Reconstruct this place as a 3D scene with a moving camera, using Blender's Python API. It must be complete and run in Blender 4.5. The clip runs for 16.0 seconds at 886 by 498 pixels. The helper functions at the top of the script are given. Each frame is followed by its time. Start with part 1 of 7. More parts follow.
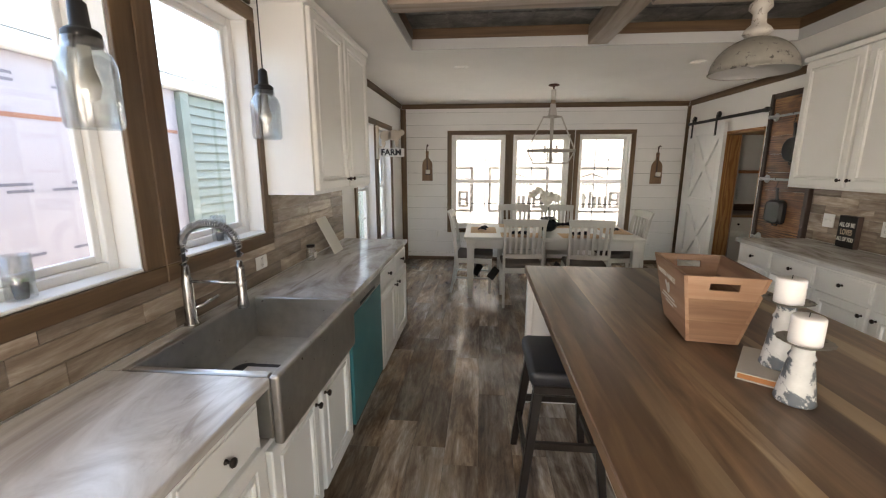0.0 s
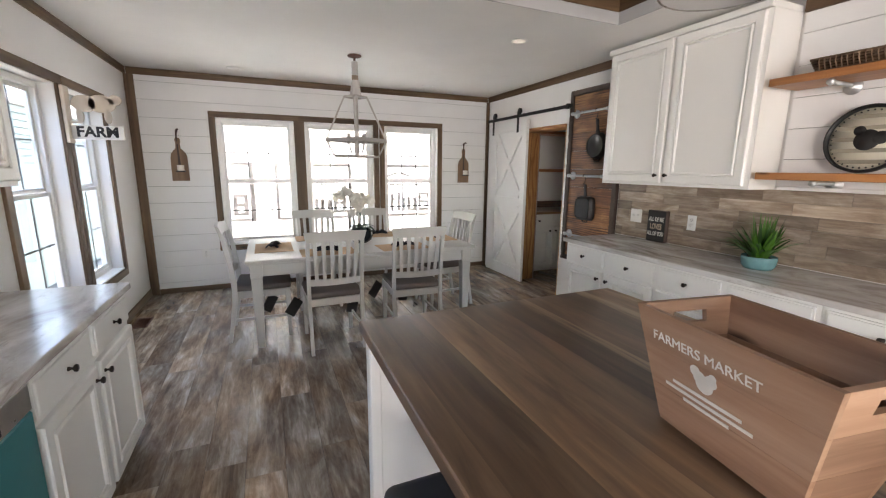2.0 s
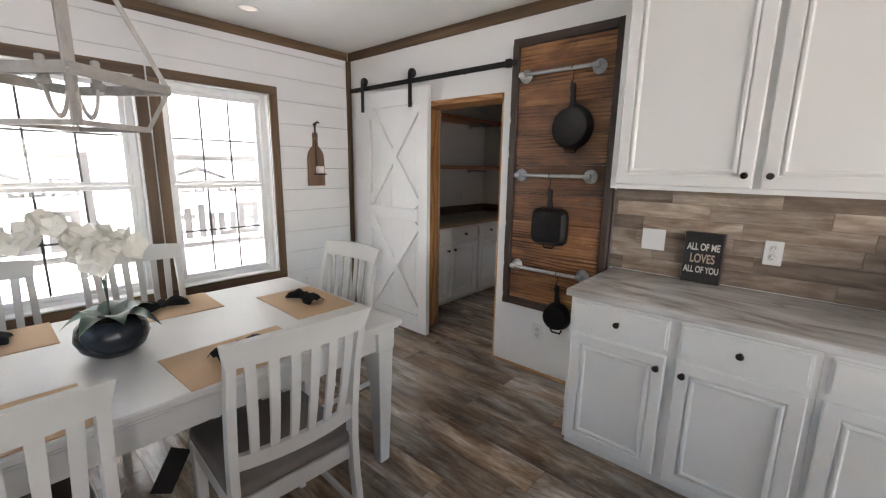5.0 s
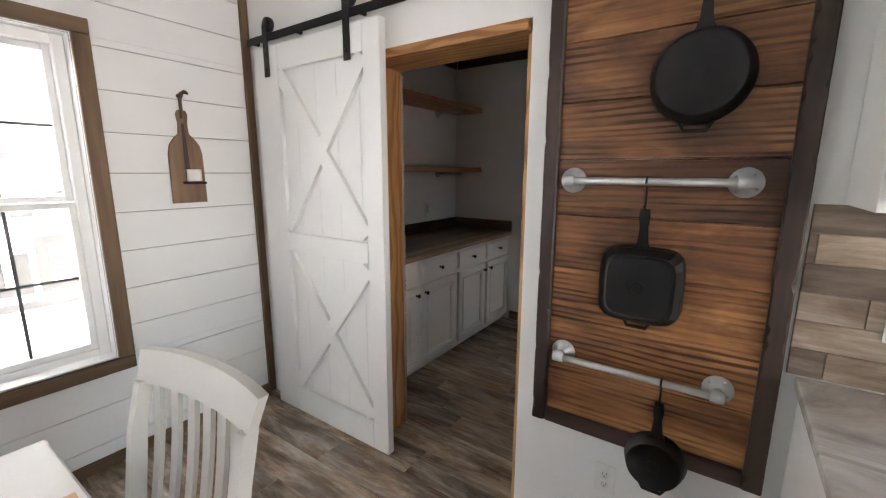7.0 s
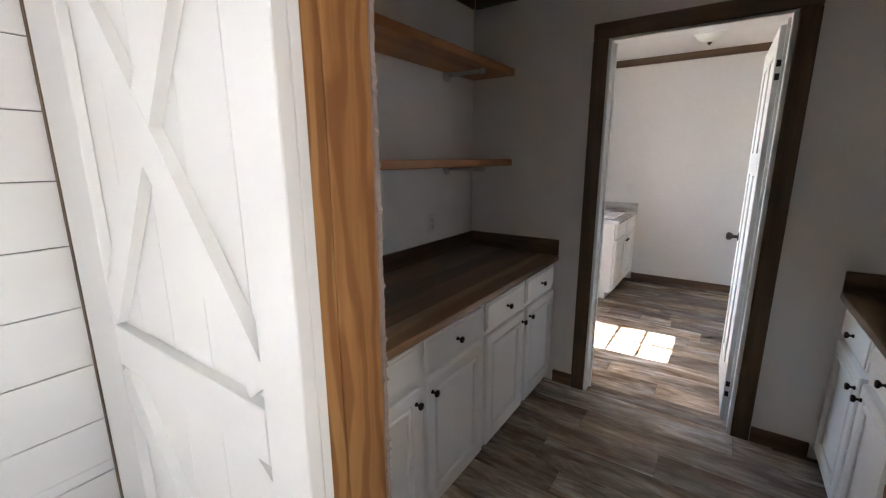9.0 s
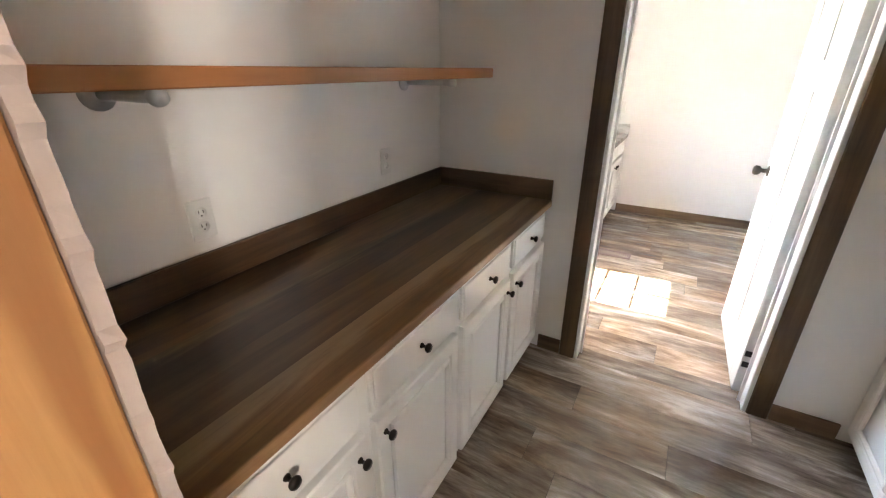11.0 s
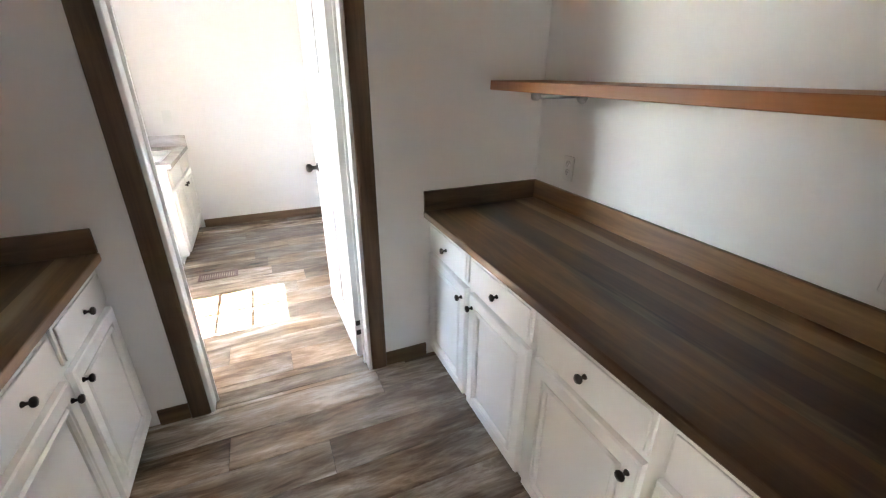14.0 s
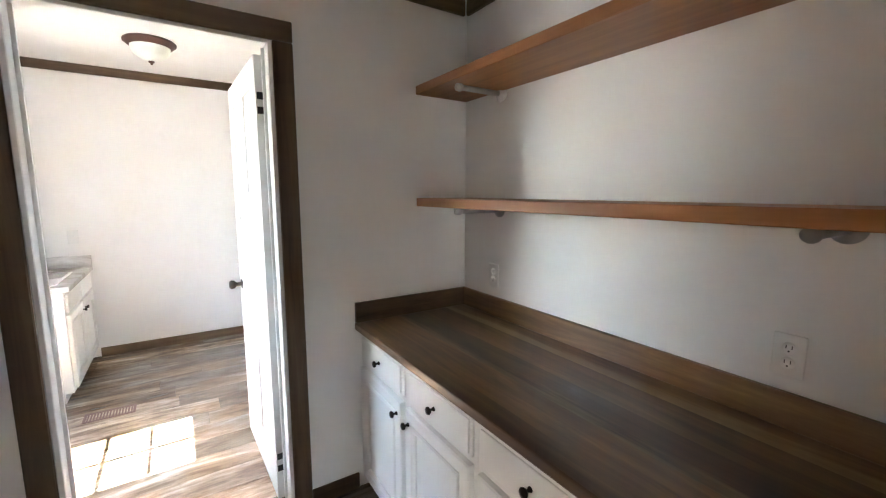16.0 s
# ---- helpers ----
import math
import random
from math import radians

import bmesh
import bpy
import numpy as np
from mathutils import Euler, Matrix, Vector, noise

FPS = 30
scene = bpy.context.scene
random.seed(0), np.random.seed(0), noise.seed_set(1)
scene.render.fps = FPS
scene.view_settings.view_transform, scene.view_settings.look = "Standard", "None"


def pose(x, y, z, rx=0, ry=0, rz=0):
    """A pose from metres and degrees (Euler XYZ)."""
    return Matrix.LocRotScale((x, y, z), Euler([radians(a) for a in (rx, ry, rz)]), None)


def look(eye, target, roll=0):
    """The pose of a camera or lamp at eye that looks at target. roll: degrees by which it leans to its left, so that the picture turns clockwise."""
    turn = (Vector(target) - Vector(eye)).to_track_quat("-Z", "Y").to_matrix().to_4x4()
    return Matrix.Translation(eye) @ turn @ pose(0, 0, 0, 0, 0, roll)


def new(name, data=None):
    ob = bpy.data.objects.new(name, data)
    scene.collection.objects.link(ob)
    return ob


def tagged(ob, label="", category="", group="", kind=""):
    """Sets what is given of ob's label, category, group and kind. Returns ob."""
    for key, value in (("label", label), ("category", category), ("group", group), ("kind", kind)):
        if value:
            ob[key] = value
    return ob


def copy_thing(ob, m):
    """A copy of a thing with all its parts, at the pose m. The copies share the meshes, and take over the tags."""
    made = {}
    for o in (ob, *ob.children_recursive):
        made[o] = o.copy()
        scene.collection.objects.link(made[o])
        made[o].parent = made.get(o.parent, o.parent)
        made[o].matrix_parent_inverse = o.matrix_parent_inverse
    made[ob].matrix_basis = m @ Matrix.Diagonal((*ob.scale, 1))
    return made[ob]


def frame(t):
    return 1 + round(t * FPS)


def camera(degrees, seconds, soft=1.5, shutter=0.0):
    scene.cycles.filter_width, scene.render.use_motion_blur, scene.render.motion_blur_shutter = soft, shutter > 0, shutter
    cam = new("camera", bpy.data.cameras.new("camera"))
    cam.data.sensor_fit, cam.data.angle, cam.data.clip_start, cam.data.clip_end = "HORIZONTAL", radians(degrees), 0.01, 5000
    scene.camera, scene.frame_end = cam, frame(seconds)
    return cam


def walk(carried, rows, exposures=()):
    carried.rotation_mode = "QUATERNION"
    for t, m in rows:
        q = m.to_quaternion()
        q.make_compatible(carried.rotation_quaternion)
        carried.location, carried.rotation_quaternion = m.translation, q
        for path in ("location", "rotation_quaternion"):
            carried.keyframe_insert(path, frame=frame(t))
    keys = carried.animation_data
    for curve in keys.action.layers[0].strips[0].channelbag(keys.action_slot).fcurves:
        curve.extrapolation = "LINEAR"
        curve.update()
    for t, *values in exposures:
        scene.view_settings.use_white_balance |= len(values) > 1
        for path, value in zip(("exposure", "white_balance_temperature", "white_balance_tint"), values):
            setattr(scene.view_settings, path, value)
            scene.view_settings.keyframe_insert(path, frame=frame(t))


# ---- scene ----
cam = camera(94.2, 16.0, 1.2)
PATH = [
    (0, (-0.038, 0.374, 1.532), (-0.215, 2.326, 1.132), -0.0),
    (0.5, (-0.042, 0.588, 1.476), (0.07, 2.546, 1.084), 0.2),
    (1, (-0.09, 0.874, 1.492), (0.277, 2.8, 1.097), 0.4),
    (1.5, (-0.081, 1.207, 1.457), (0.504, 3.079, 1.067), 0.5),
    (2, (-0.03, 1.545, 1.452), (0.744, 3.349, 1.067), 0.6),
    (2.5, (-0.039, 1.9, 1.47), (0.903, 3.62, 1.078), 0.7),
    (3, (0.003, 2.238, 1.47), (1.086, 3.872, 1.075), 0.5),
    (3.5, (0.096, 2.611, 1.465), (1.307, 4.154, 1.075), 0.7),
    (4, (0.171, 2.989, 1.417), (1.489, 4.443, 1.034), 0.8),
    (4.5, (0.287, 3.309, 1.412), (1.69, 4.68, 1.025), 0.8),
    (5, (0.514, 3.616, 1.432), (1.992, 4.907, 1.043), 0.9),
    (5.2, (0.608, 3.716, 1.433), (2.105, 4.983, 1.044), 0.9),
    (7.5, (1.849, 4.861, 1.416), (3.475, 5.965, 1.048), 0.1),
    (8, (2.14, 5.049, 1.421), (3.76, 6.162, 1.052), 0.1),
    (8.5, (2.409, 5.229, 1.456), (4.018, 6.355, 1.075), -0.1),
    (8.7, (2.497, 5.331, 1.463), (4.107, 6.45, 1.068), -0.2),
    (10.8, (3.11, 5.741, 1.432), (4.678, 6.721, 0.67), -0.3),
    (11, (3.15, 5.769, 1.445), (4.736, 6.692, 0.651), -0.2),
    (11.5, (3.222, 5.762, 1.461), (4.902, 6.471, 0.638), 0.1),
    (12, (3.29, 5.724, 1.47), (5.07, 6.119, 0.65), 0.4),
    (12.5, (3.314, 5.706, 1.488), (5.137, 5.767, 0.667), 0.3),
    (13, (3.307, 5.692, 1.499), (5.114, 5.435, 0.681), 0.3),
    (13.5, (3.299, 5.679, 1.496), (5.05, 5.156, 0.683), 0.3),
    (14, (3.286, 5.663, 1.493), (4.97, 4.93, 0.701), 0.2),
    (14.5, (3.276, 5.662, 1.494), (4.913, 4.778, 0.762), 0.2),
    (15, (3.272, 5.655, 1.485), (4.901, 4.668, 0.874), 0.5),
    (15.5, (3.277, 5.646, 1.483), (4.92, 4.597, 1.033), 0.3),
    (16, (3.265, 5.662, 1.484), (4.929, 4.585, 1.212), 0.1),
]
EXPOSURES = [(0.0, 4.5, 7800, 13), (1.0, 4.85, 7700, 15), (2.0, 5.1, 6950, 14), (3.0, 5.15, 6650, 14), (5.0, 5.28, 6700, 14), (7.5, 5.7, 6800, 14), (8.5, 5.85, 6650, 14), (9.4, 6.1, 6750, 14), (10.2, 6.6, 7000, 14), (11.0, 7.4, 7300, 14), (12.5, 7.58, 7100, 13), (14.0, 7.35, 6750, 12), (16.0, 7.2, 6700, 12)]
walk(cam, [(t, look(eye, target, roll)) for t, eye, target, roll in PATH], EXPOSURES)
SKY_STRENGTH, SUN_STRENGTH, CAN_GLOW = 0.06, 1.9, 0.02


# ---- world, sun, exposure ----
world = bpy.data.worlds.new("sky")
scene.world = world
world.use_nodes = True
wn = world.node_tree
sky = wn.nodes.new("ShaderNodeTexSky")
sky.sky_type = 'NISHITA'
sky.sun_disc = False
sky.sun_elevation = radians(56)
sky.sun_rotation = radians(0)
wn.links.new(sky.outputs[0], wn.nodes["Background"].inputs[0])
wn.nodes["Background"].inputs[1].default_value = SKY_STRENGTH
sun = new("sun", bpy.data.lights.new("sun", 'SUN'))
sun.data.energy = SUN_STRENGTH
sun.data.angle = radians(0.35)
sun.data.color = (1.0, 0.95, 0.88)
sun.matrix_world = look((0, 0, 0), (0.02, -math.cos(radians(56)), -math.sin(radians(56))))
# added fill lamps in invented openings of the unseen living room behind the start
def fill_lamp(name, width, height, energy, eye, target):
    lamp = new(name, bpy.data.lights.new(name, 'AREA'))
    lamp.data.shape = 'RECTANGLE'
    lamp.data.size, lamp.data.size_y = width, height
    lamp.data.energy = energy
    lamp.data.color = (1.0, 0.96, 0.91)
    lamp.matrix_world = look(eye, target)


fill_lamp("south_fill_light", 2.0, 2.0, 1.3, (1.2, -2.68, 1.1), (1.2, 0.0, 1.1))
fill_lamp("west_fill_light", 1.9, 1.7, 7.8, (-1.38, -1.45, 1.25), (0.0, -1.45, 1.25))


# ---- materials ----
def nodes_of(name):
    m = bpy.data.materials.new(name)
    m.use_nodes = True
    nt = m.node_tree
    return m, nt, nt.nodes["Principled BSDF"]


def add(nt, kind, **inputs):
    n = nt.nodes.new(kind)
    for k, v in inputs.items():
        n.inputs[k.replace("_", " ")].default_value = v
    return n


def coords(nt, scale=(1, 1, 1), jitter=0.0, rot=(0, 0, 0)):
    """Object coordinates in metres, shifted piece by piece."""
    tc = nt.nodes.new("ShaderNodeTexCoord")
    mp = nt.nodes.new("ShaderNodeMapping")
    mp.inputs["Scale"].default_value = scale
    mp.inputs["Rotation"].default_value = [radians(a) for a in rot]
    nt.links.new(tc.outputs["Object"], mp.inputs["Vector"])
    if jitter:
        info = nt.nodes.new("ShaderNodeObjectInfo")
        mul = nt.nodes.new("ShaderNodeMath")
        mul.operation = 'MULTIPLY'
        mul.inputs[1].default_value = jitter
        nt.links.new(info.outputs["Random"], mul.inputs[0])
        nt.links.new(mul.outputs[0], mp.inputs["Location"])
    return mp.outputs[0]


def noise_tex(nt, vec, scale, detail=4, rough=0.55, distort=0.0):
    n = nt.nodes.new("ShaderNodeTexNoise")
    n.inputs["Scale"].default_value = scale
    n.inputs["Detail"].default_value = detail
    n.inputs["Roughness"].default_value = rough
    n.inputs["Distortion"].default_value = distort
    nt.links.new(vec, n.inputs["Vector"])
    return n.outputs["Fac"]


def ramp(nt, fac, stops):
    r = nt.nodes.new("ShaderNodeValToRGB")
    els = r.color_ramp.elements
    while len(els) < len(stops):
        els.new(0.5)
    for e, (p, c) in zip(els, stops):
        e.position = p
        e.color = (*c, 1) if len(c) == 3 else c
    nt.links.new(fac, r.inputs[0])
    return r.outputs[0]


def mixed(nt, a, b, fac, mode='MIX'):
    m = nt.nodes.new("ShaderNodeMix")
    m.data_type = 'RGBA'
    m.blend_type = mode
    for sock, v in ((m.inputs[0], fac), (m.inputs[6], a), (m.inputs[7], b)):
        if isinstance(v, (int, float)):
            sock.default_value = v
        elif isinstance(v, tuple):
            sock.default_value = (*v, 1)
        else:
            nt.links.new(v, sock)
    return m.outputs[2]


def bumped(nt, bsdf, height, strength, dist=0.002):
    b = nt.nodes.new("ShaderNodeBump")
    b.inputs["Strength"].default_value = strength
    b.inputs["Distance"].default_value = dist
    nt.links.new(height, b.inputs["Height"])
    nt.links.new(b.outputs[0], bsdf.inputs["Normal"])


def painted(name, color, rough=0.45, spread=0.06, bump=0.08, scale=60, coat=0.0):
    """Paint, plaster or plastic with faint mottling and texture."""
    m, nt, b = nodes_of(name)
    v = coords(nt, jitter=3.0)
    f = noise_tex(nt, v, 2.3, 5)
    c = ramp(nt, f, [(0.25, tuple(x * (1 - spread) for x in color)), (0.75, tuple(min(1, x * (1 + spread)) for x in color))])
    nt.links.new(c, b.inputs["Base Color"])
    g = noise_tex(nt, v, scale, 3)
    r = nt.nodes.new("ShaderNodeMapRange")
    r.inputs["To Min"].default_value = rough - 0.06
    r.inputs["To Max"].default_value = rough + 0.08
    nt.links.new(noise_tex(nt, v, 7, 4), r.inputs[0])
    nt.links.new(r.outputs[0], b.inputs["Roughness"])
    if coat:
        b.inputs["Coat Weight"].default_value = coat
    if bump:
        bumped(nt, b, g, bump, 0.001)
    return m


def wood(name, dark, mid, light, axis=0, grain=26, stretch=14, rough=0.5, bump=0.3, jitter=9.0, knots=True, spread=1.0):
    """Sawn timber with the grain along an axis (0 x, 1 y, 2 z)."""
    m, nt, b = nodes_of(name)
    sc = [1.0, 1.0, 1.0]
    sc[axis] = 1.0 / stretch
    v = coords(nt, tuple(sc), jitter)
    f1 = noise_tex(nt, v, grain, 6, 0.6, 0.6)
    f2 = noise_tex(nt, v, grain * 0.22, 3, 0.5, 1.2)
    f = mixed(nt, f1, f2, 0.55)
    c = ramp(nt, f, [(0.32, dark), (0.5, mid), (0.68, light)])
    if knots:
        vk = coords(nt, tuple(0.35 if i == axis else 1.0 for i in range(3)), jitter * 1.7)
        k = nt.nodes.new("ShaderNodeTexVoronoi")
        k.inputs["Scale"].default_value = 4.2
        nt.links.new(vk, k.inputs["Vector"])
        km = ramp(nt, k.outputs["Distance"], [(0.03, (1, 1, 1)), (0.085, (0, 0, 0))])
        c = mixed(nt, c, tuple(x * 0.35 for x in dark), km)
    info = nt.nodes.new("ShaderNodeObjectInfo")
    tone = ramp(nt, info.outputs["Random"], [(0, (1 - 0.28 * spread,) * 3), (1, (1 + 0.0 * spread,) * 3)])
    c = mixed(nt, c, tone, 1.0, 'MULTIPLY')
    nt.links.new(c, b.inputs["Base Color"])
    b.inputs["Roughness"].default_value = rough
    bumped(nt, b, f1, bump, 0.002)
    return m


def plain(name, color, rough=0.4, metal=0.0):
    m, nt, b = nodes_of(name)
    v = coords(nt, jitter=2.0)
    f = noise_tex(nt, v, 18, 5)
    c = ramp(nt, f, [(0.3, tuple(x * 0.88 for x in color)), (0.7, tuple(min(1, x * 1.08) for x in color))])
    nt.links.new(c, b.inputs["Base Color"])
    b.inputs["Metallic"].default_value = metal
    r = nt.nodes.new("ShaderNodeMapRange")
    r.inputs["To Min"].default_value = max(0.03, rough - 0.08)
    r.inputs["To Max"].default_value = rough + 0.1
    nt.links.new(noise_tex(nt, v, 30, 4), r.inputs[0])
    nt.links.new(r.outputs[0], b.inputs["Roughness"])
    return m


def floor_vinyl():
    """Weathered grey and brown wood-look planks, grain along y."""
    m, nt, b = nodes_of("plank_vinyl")
    big = noise_tex(nt, coords(nt, (1.0, 0.19, 1.0), 40.0), 6.0, 8, 0.66, 0.9)
    mid = noise_tex(nt, coords(nt, (1.0, 0.25, 1.0), 31.0), 18, 7, 0.66, 0.7)
    fine = noise_tex(nt, coords(nt, (1.0, 0.07, 1.0), 23.0), 70, 5, 0.6)
    f = mixed(nt, mixed(nt, big, mid, 0.36), fine, 0.14)
    c = ramp(nt, f, [(0.385, (0.080, 0.058, 0.043)), (0.45, (0.165, 0.124, 0.094)), (0.51, (0.275, 0.222, 0.176)), (0.57, (0.42, 0.365, 0.31)), (0.64, (0.66, 0.61, 0.55))])
    warm = noise_tex(nt, coords(nt, (1, 0.5, 1), 11.0), 4, 3)
    c = mixed(nt, c, mixed(nt, c, (1.0, 0.87, 0.74), 1.0, 'MULTIPLY'), ramp(nt, warm, [(0.45, (0, 0, 0)), (0.62, (1, 1, 1))]))
    info = nt.nodes.new("ShaderNodeObjectInfo")
    tone = ramp(nt, info.outputs["Random"], [(0, (0.74, 0.74, 0.74)), (0.6, (1.0, 1.0, 1.0)), (1, (1.45, 1.43, 1.40))])
    c = mixed(nt, c, tone, 1.0, 'MULTIPLY')
    nt.links.new(c, b.inputs["Base Color"])
    rr = nt.nodes.new("ShaderNodeMapRange")
    rr.inputs["To Min"].default_value = 0.13
    rr.inputs["To Max"].default_value = 0.31
    nt.links.new(mid, rr.inputs[0])
    nt.links.new(rr.outputs[0], b.inputs["Roughness"])
    bumped(nt, b, fine, 0.10, 0.001)
    return m


def counter_planks(name, axis, board=0.16, sap_amount=0.8, tint=(1.14, 0.98, 0.80)):
    """Dark laminate printed with long boards along an axis; some boards have a pale sapwood edge."""
    m, nt, b = nodes_of(name)

    def calc(op, x, y=0.0, z=0.0):
        n = nt.nodes.new("ShaderNodeMath")
        n.operation = op
        for sock, v in zip(n.inputs, (x, y, z)):
            if isinstance(v, (int, float)):
                sock.default_value = v
            else:
                nt.links.new(v, sock)
        return n.outputs[0]

    tc = nt.nodes.new("ShaderNodeTexCoord")
    sep = nt.nodes.new("ShaderNodeSeparateXYZ")
    nt.links.new(tc.outputs["Object"], sep.inputs[0])
    sc = [1.0, 1.0, 1.0]
    sc[axis] = 0.12
    wander = noise_tex(nt, coords(nt, tuple(sc)), 3.0, 3, 0.5)
    across = calc('MULTIPLY_ADD', sep.outputs[1 - axis], 1 / board, 0.31)
    row = calc('FLOOR', across)
    edge = calc('FRACT', across)
    rnd = nt.nodes.new("ShaderNodeTexWhiteNoise")
    rnd.noise_dimensions = '1D'
    nt.links.new(row, rnd.inputs["W"])
    shade = calc('FRACT', calc('MULTIPLY_ADD', row, 0.618, 0.13))
    mp = nt.nodes.new("ShaderNodeMapping")
    sc[axis] = 0.10
    mp.inputs["Scale"].default_value = sc
    nt.links.new(tc.outputs["Object"], mp.inputs["Vector"])
    off = nt.nodes.new("ShaderNodeVectorMath")
    off.operation = 'SCALE'
    off.inputs["Scale"].default_value = 17.0
    nt.links.new(rnd.outputs["Color"], off.inputs[0])
    nt.links.new(off.outputs[0], mp.inputs["Location"])
    g = noise_tex(nt, mp.outputs[0], 24, 6, 0.62, 0.8)
    g2 = noise_tex(nt, mp.outputs[0], 7, 4, 0.55, 0.6)
    f = mixed(nt, g, g2, 0.6)
    c = ramp(nt, f, [(0.34, (0.050, 0.030, 0.020)), (0.47, (0.112, 0.072, 0.047)), (0.57, (0.170, 0.114, 0.073)), (0.68, (0.245, 0.172, 0.110))])
    tone = ramp(nt, shade, [(0.0, (0.36, 0.29, 0.27)), (0.35, (0.66, 0.61, 0.57)), (0.7, (1.02, 0.97, 0.90)), (1.0, (1.6, 1.53, 1.34))])
    c = mixed(nt, mixed(nt, c, tone, 1.0, 'MULTIPLY'), tint, 1.0, 'MULTIPLY')
    rag = calc('MULTIPLY_ADD', calc('SUBTRACT', f, 0.5), 1.6, edge)
    pick = ramp(nt, calc('FRACT', calc('MULTIPLY', rnd.outputs["Value"], 7.31)), [(0.22, (0, 0, 0)), (0.26, (1, 1, 1))])
    come = ramp(nt, wander, [(0.38, (0.15, 0.15, 0.15)), (0.50, (sap_amount,) * 3)])
    sap = mixed(nt, mixed(nt, ramp(nt, rag, [(0.62, (0, 0, 0)), (0.84, (1, 1, 1))]), pick, 1.0, 'MULTIPLY'), come, 1.0, 'MULTIPLY')
    c = mixed(nt, c, mixed(nt, (0.27, 0.182, 0.098), (0.46, 0.335, 0.200), g), sap)
    nt.links.new(c, b.inputs["Base Color"])
    b.inputs["Roughness"].default_value = 0.31
    bumped(nt, b, g, 0.06, 0.001)
    return m


def marble_laminate():
    m, nt, b = nodes_of("marble_laminate")
    v = coords(nt, (1.0, 0.35, 1.0), 0, (0, 0, 12))
    warp = noise_tex(nt, v, 3.2, 6, 0.62, 1.6)
    vein = noise_tex(nt, coords(nt, (1.0, 0.22, 1.0), 0, (0, 0, -8)), 9, 6, 0.65, 1.1)
    c = ramp(nt, warp, [(0.34, (0.36, 0.32, 0.29)), (0.48, (0.56, 0.535, 0.51)), (0.62, (0.74, 0.73, 0.71))])
    c = mixed(nt, c, (0.27, 0.22, 0.185), ramp(nt, vein, [(0.56, (0, 0, 0)), (0.70, (0.75, 0.75, 0.75))]))
    nt.links.new(c, b.inputs["Base Color"])
    b.inputs["Roughness"].default_value = 0.22
    return m


def glass_pane():
    m, nt, b = nodes_of("window_glass")
    tr = nt.nodes.new("ShaderNodeBsdfTransparent")
    tr.inputs[0].default_value = (0.96, 0.98, 0.97, 1)
    gl = nt.nodes.new("ShaderNodeBsdfGlossy")
    gl.inputs["Roughness"].default_value = 0.02
    fc = nt.nodes.new("ShaderNodeLayerWeight")
    fc.inputs["Blend"].default_value = 0.5
    pw = nt.nodes.new("ShaderNodeMath")
    pw.operation = 'POWER'
    pw.inputs[1].default_value = 4.0
    nt.links.new(fc.outputs["Facing"], pw.inputs[0])
    fr = nt.nodes.new("ShaderNodeMath")
    fr.operation = 'MULTIPLY_ADD'
    fr.inputs[1].default_value = 0.7
    fr.inputs[2].default_value = 0.03
    nt.links.new(pw.outputs[0], fr.inputs[0])
    mx = nt.nodes.new("ShaderNodeMixShader")
    nt.links.new(fr.outputs[0], mx.inputs[0])
    nt.links.new(tr.outputs[0], mx.inputs[1])
    nt.links.new(gl.outputs[0], mx.inputs[2])
    nt.links.new(mx.outputs[0], nt.nodes["Material Output"].inputs[0])
    return m


def jar_glass_mat():
    m, nt, b = nodes_of("jar_glass")
    tr = nt.nodes.new("ShaderNodeBsdfTransparent")
    tr.inputs[0].default_value = (0.90, 0.92, 0.92, 1)
    gl = nt.nodes.new("ShaderNodeBsdfGlossy")
    gl.inputs["Roughness"].default_value = 0.12
    fc = nt.nodes.new("ShaderNodeLayerWeight")
    fc.inputs["Blend"].default_value = 0.5
    pw = nt.nodes.new("ShaderNodeMath")
    pw.operation = 'POWER'
    pw.inputs[1].default_value = 4.0
    nt.links.new(fc.outputs["Facing"], pw.inputs[0])
    lw = nt.nodes.new("ShaderNodeMath")
    lw.operation = 'MULTIPLY_ADD'
    lw.inputs[1].default_value = 0.8
    lw.inputs[2].default_value = 0.16
    nt.links.new(pw.outputs[0], lw.inputs[0])
    mx = nt.nodes.new("ShaderNodeMixShader")
    nt.links.new(lw.outputs[0], mx.inputs[0])
    nt.links.new(tr.outputs[0], mx.inputs[1])
    nt.links.new(gl.outputs[0], mx.inputs[2])
    nt.links.new(mx.outputs[0], nt.nodes["Material Output"].inputs[0])
    return m


def banner_mat(name, color, through_amount):
    """Vinyl sheet that lets some daylight through."""
    m, nt, b = nodes_of(name)
    df = nt.nodes.new("ShaderNodeBsdfDiffuse")
    tl = nt.nodes.new("ShaderNodeBsdfTranslucent")
    v = coords(nt)
    c = ramp(nt, noise_tex(nt, v, 1.5, 3), [(0.3, tuple(x * 0.93 for x in color)), (0.7, color)])
    nt.links.new(c, df.inputs[0])
    nt.links.new(c, tl.inputs[0])
    mx = nt.nodes.new("ShaderNodeMixShader")
    mx.inputs[0].default_value = through_amount
    nt.links.new(df.outputs[0], mx.inputs[1])
    nt.links.new(tl.outputs[0], mx.inputs[2])
    nt.links.new(mx.outputs[0], nt.nodes["Material Output"].inputs[0])
    return m


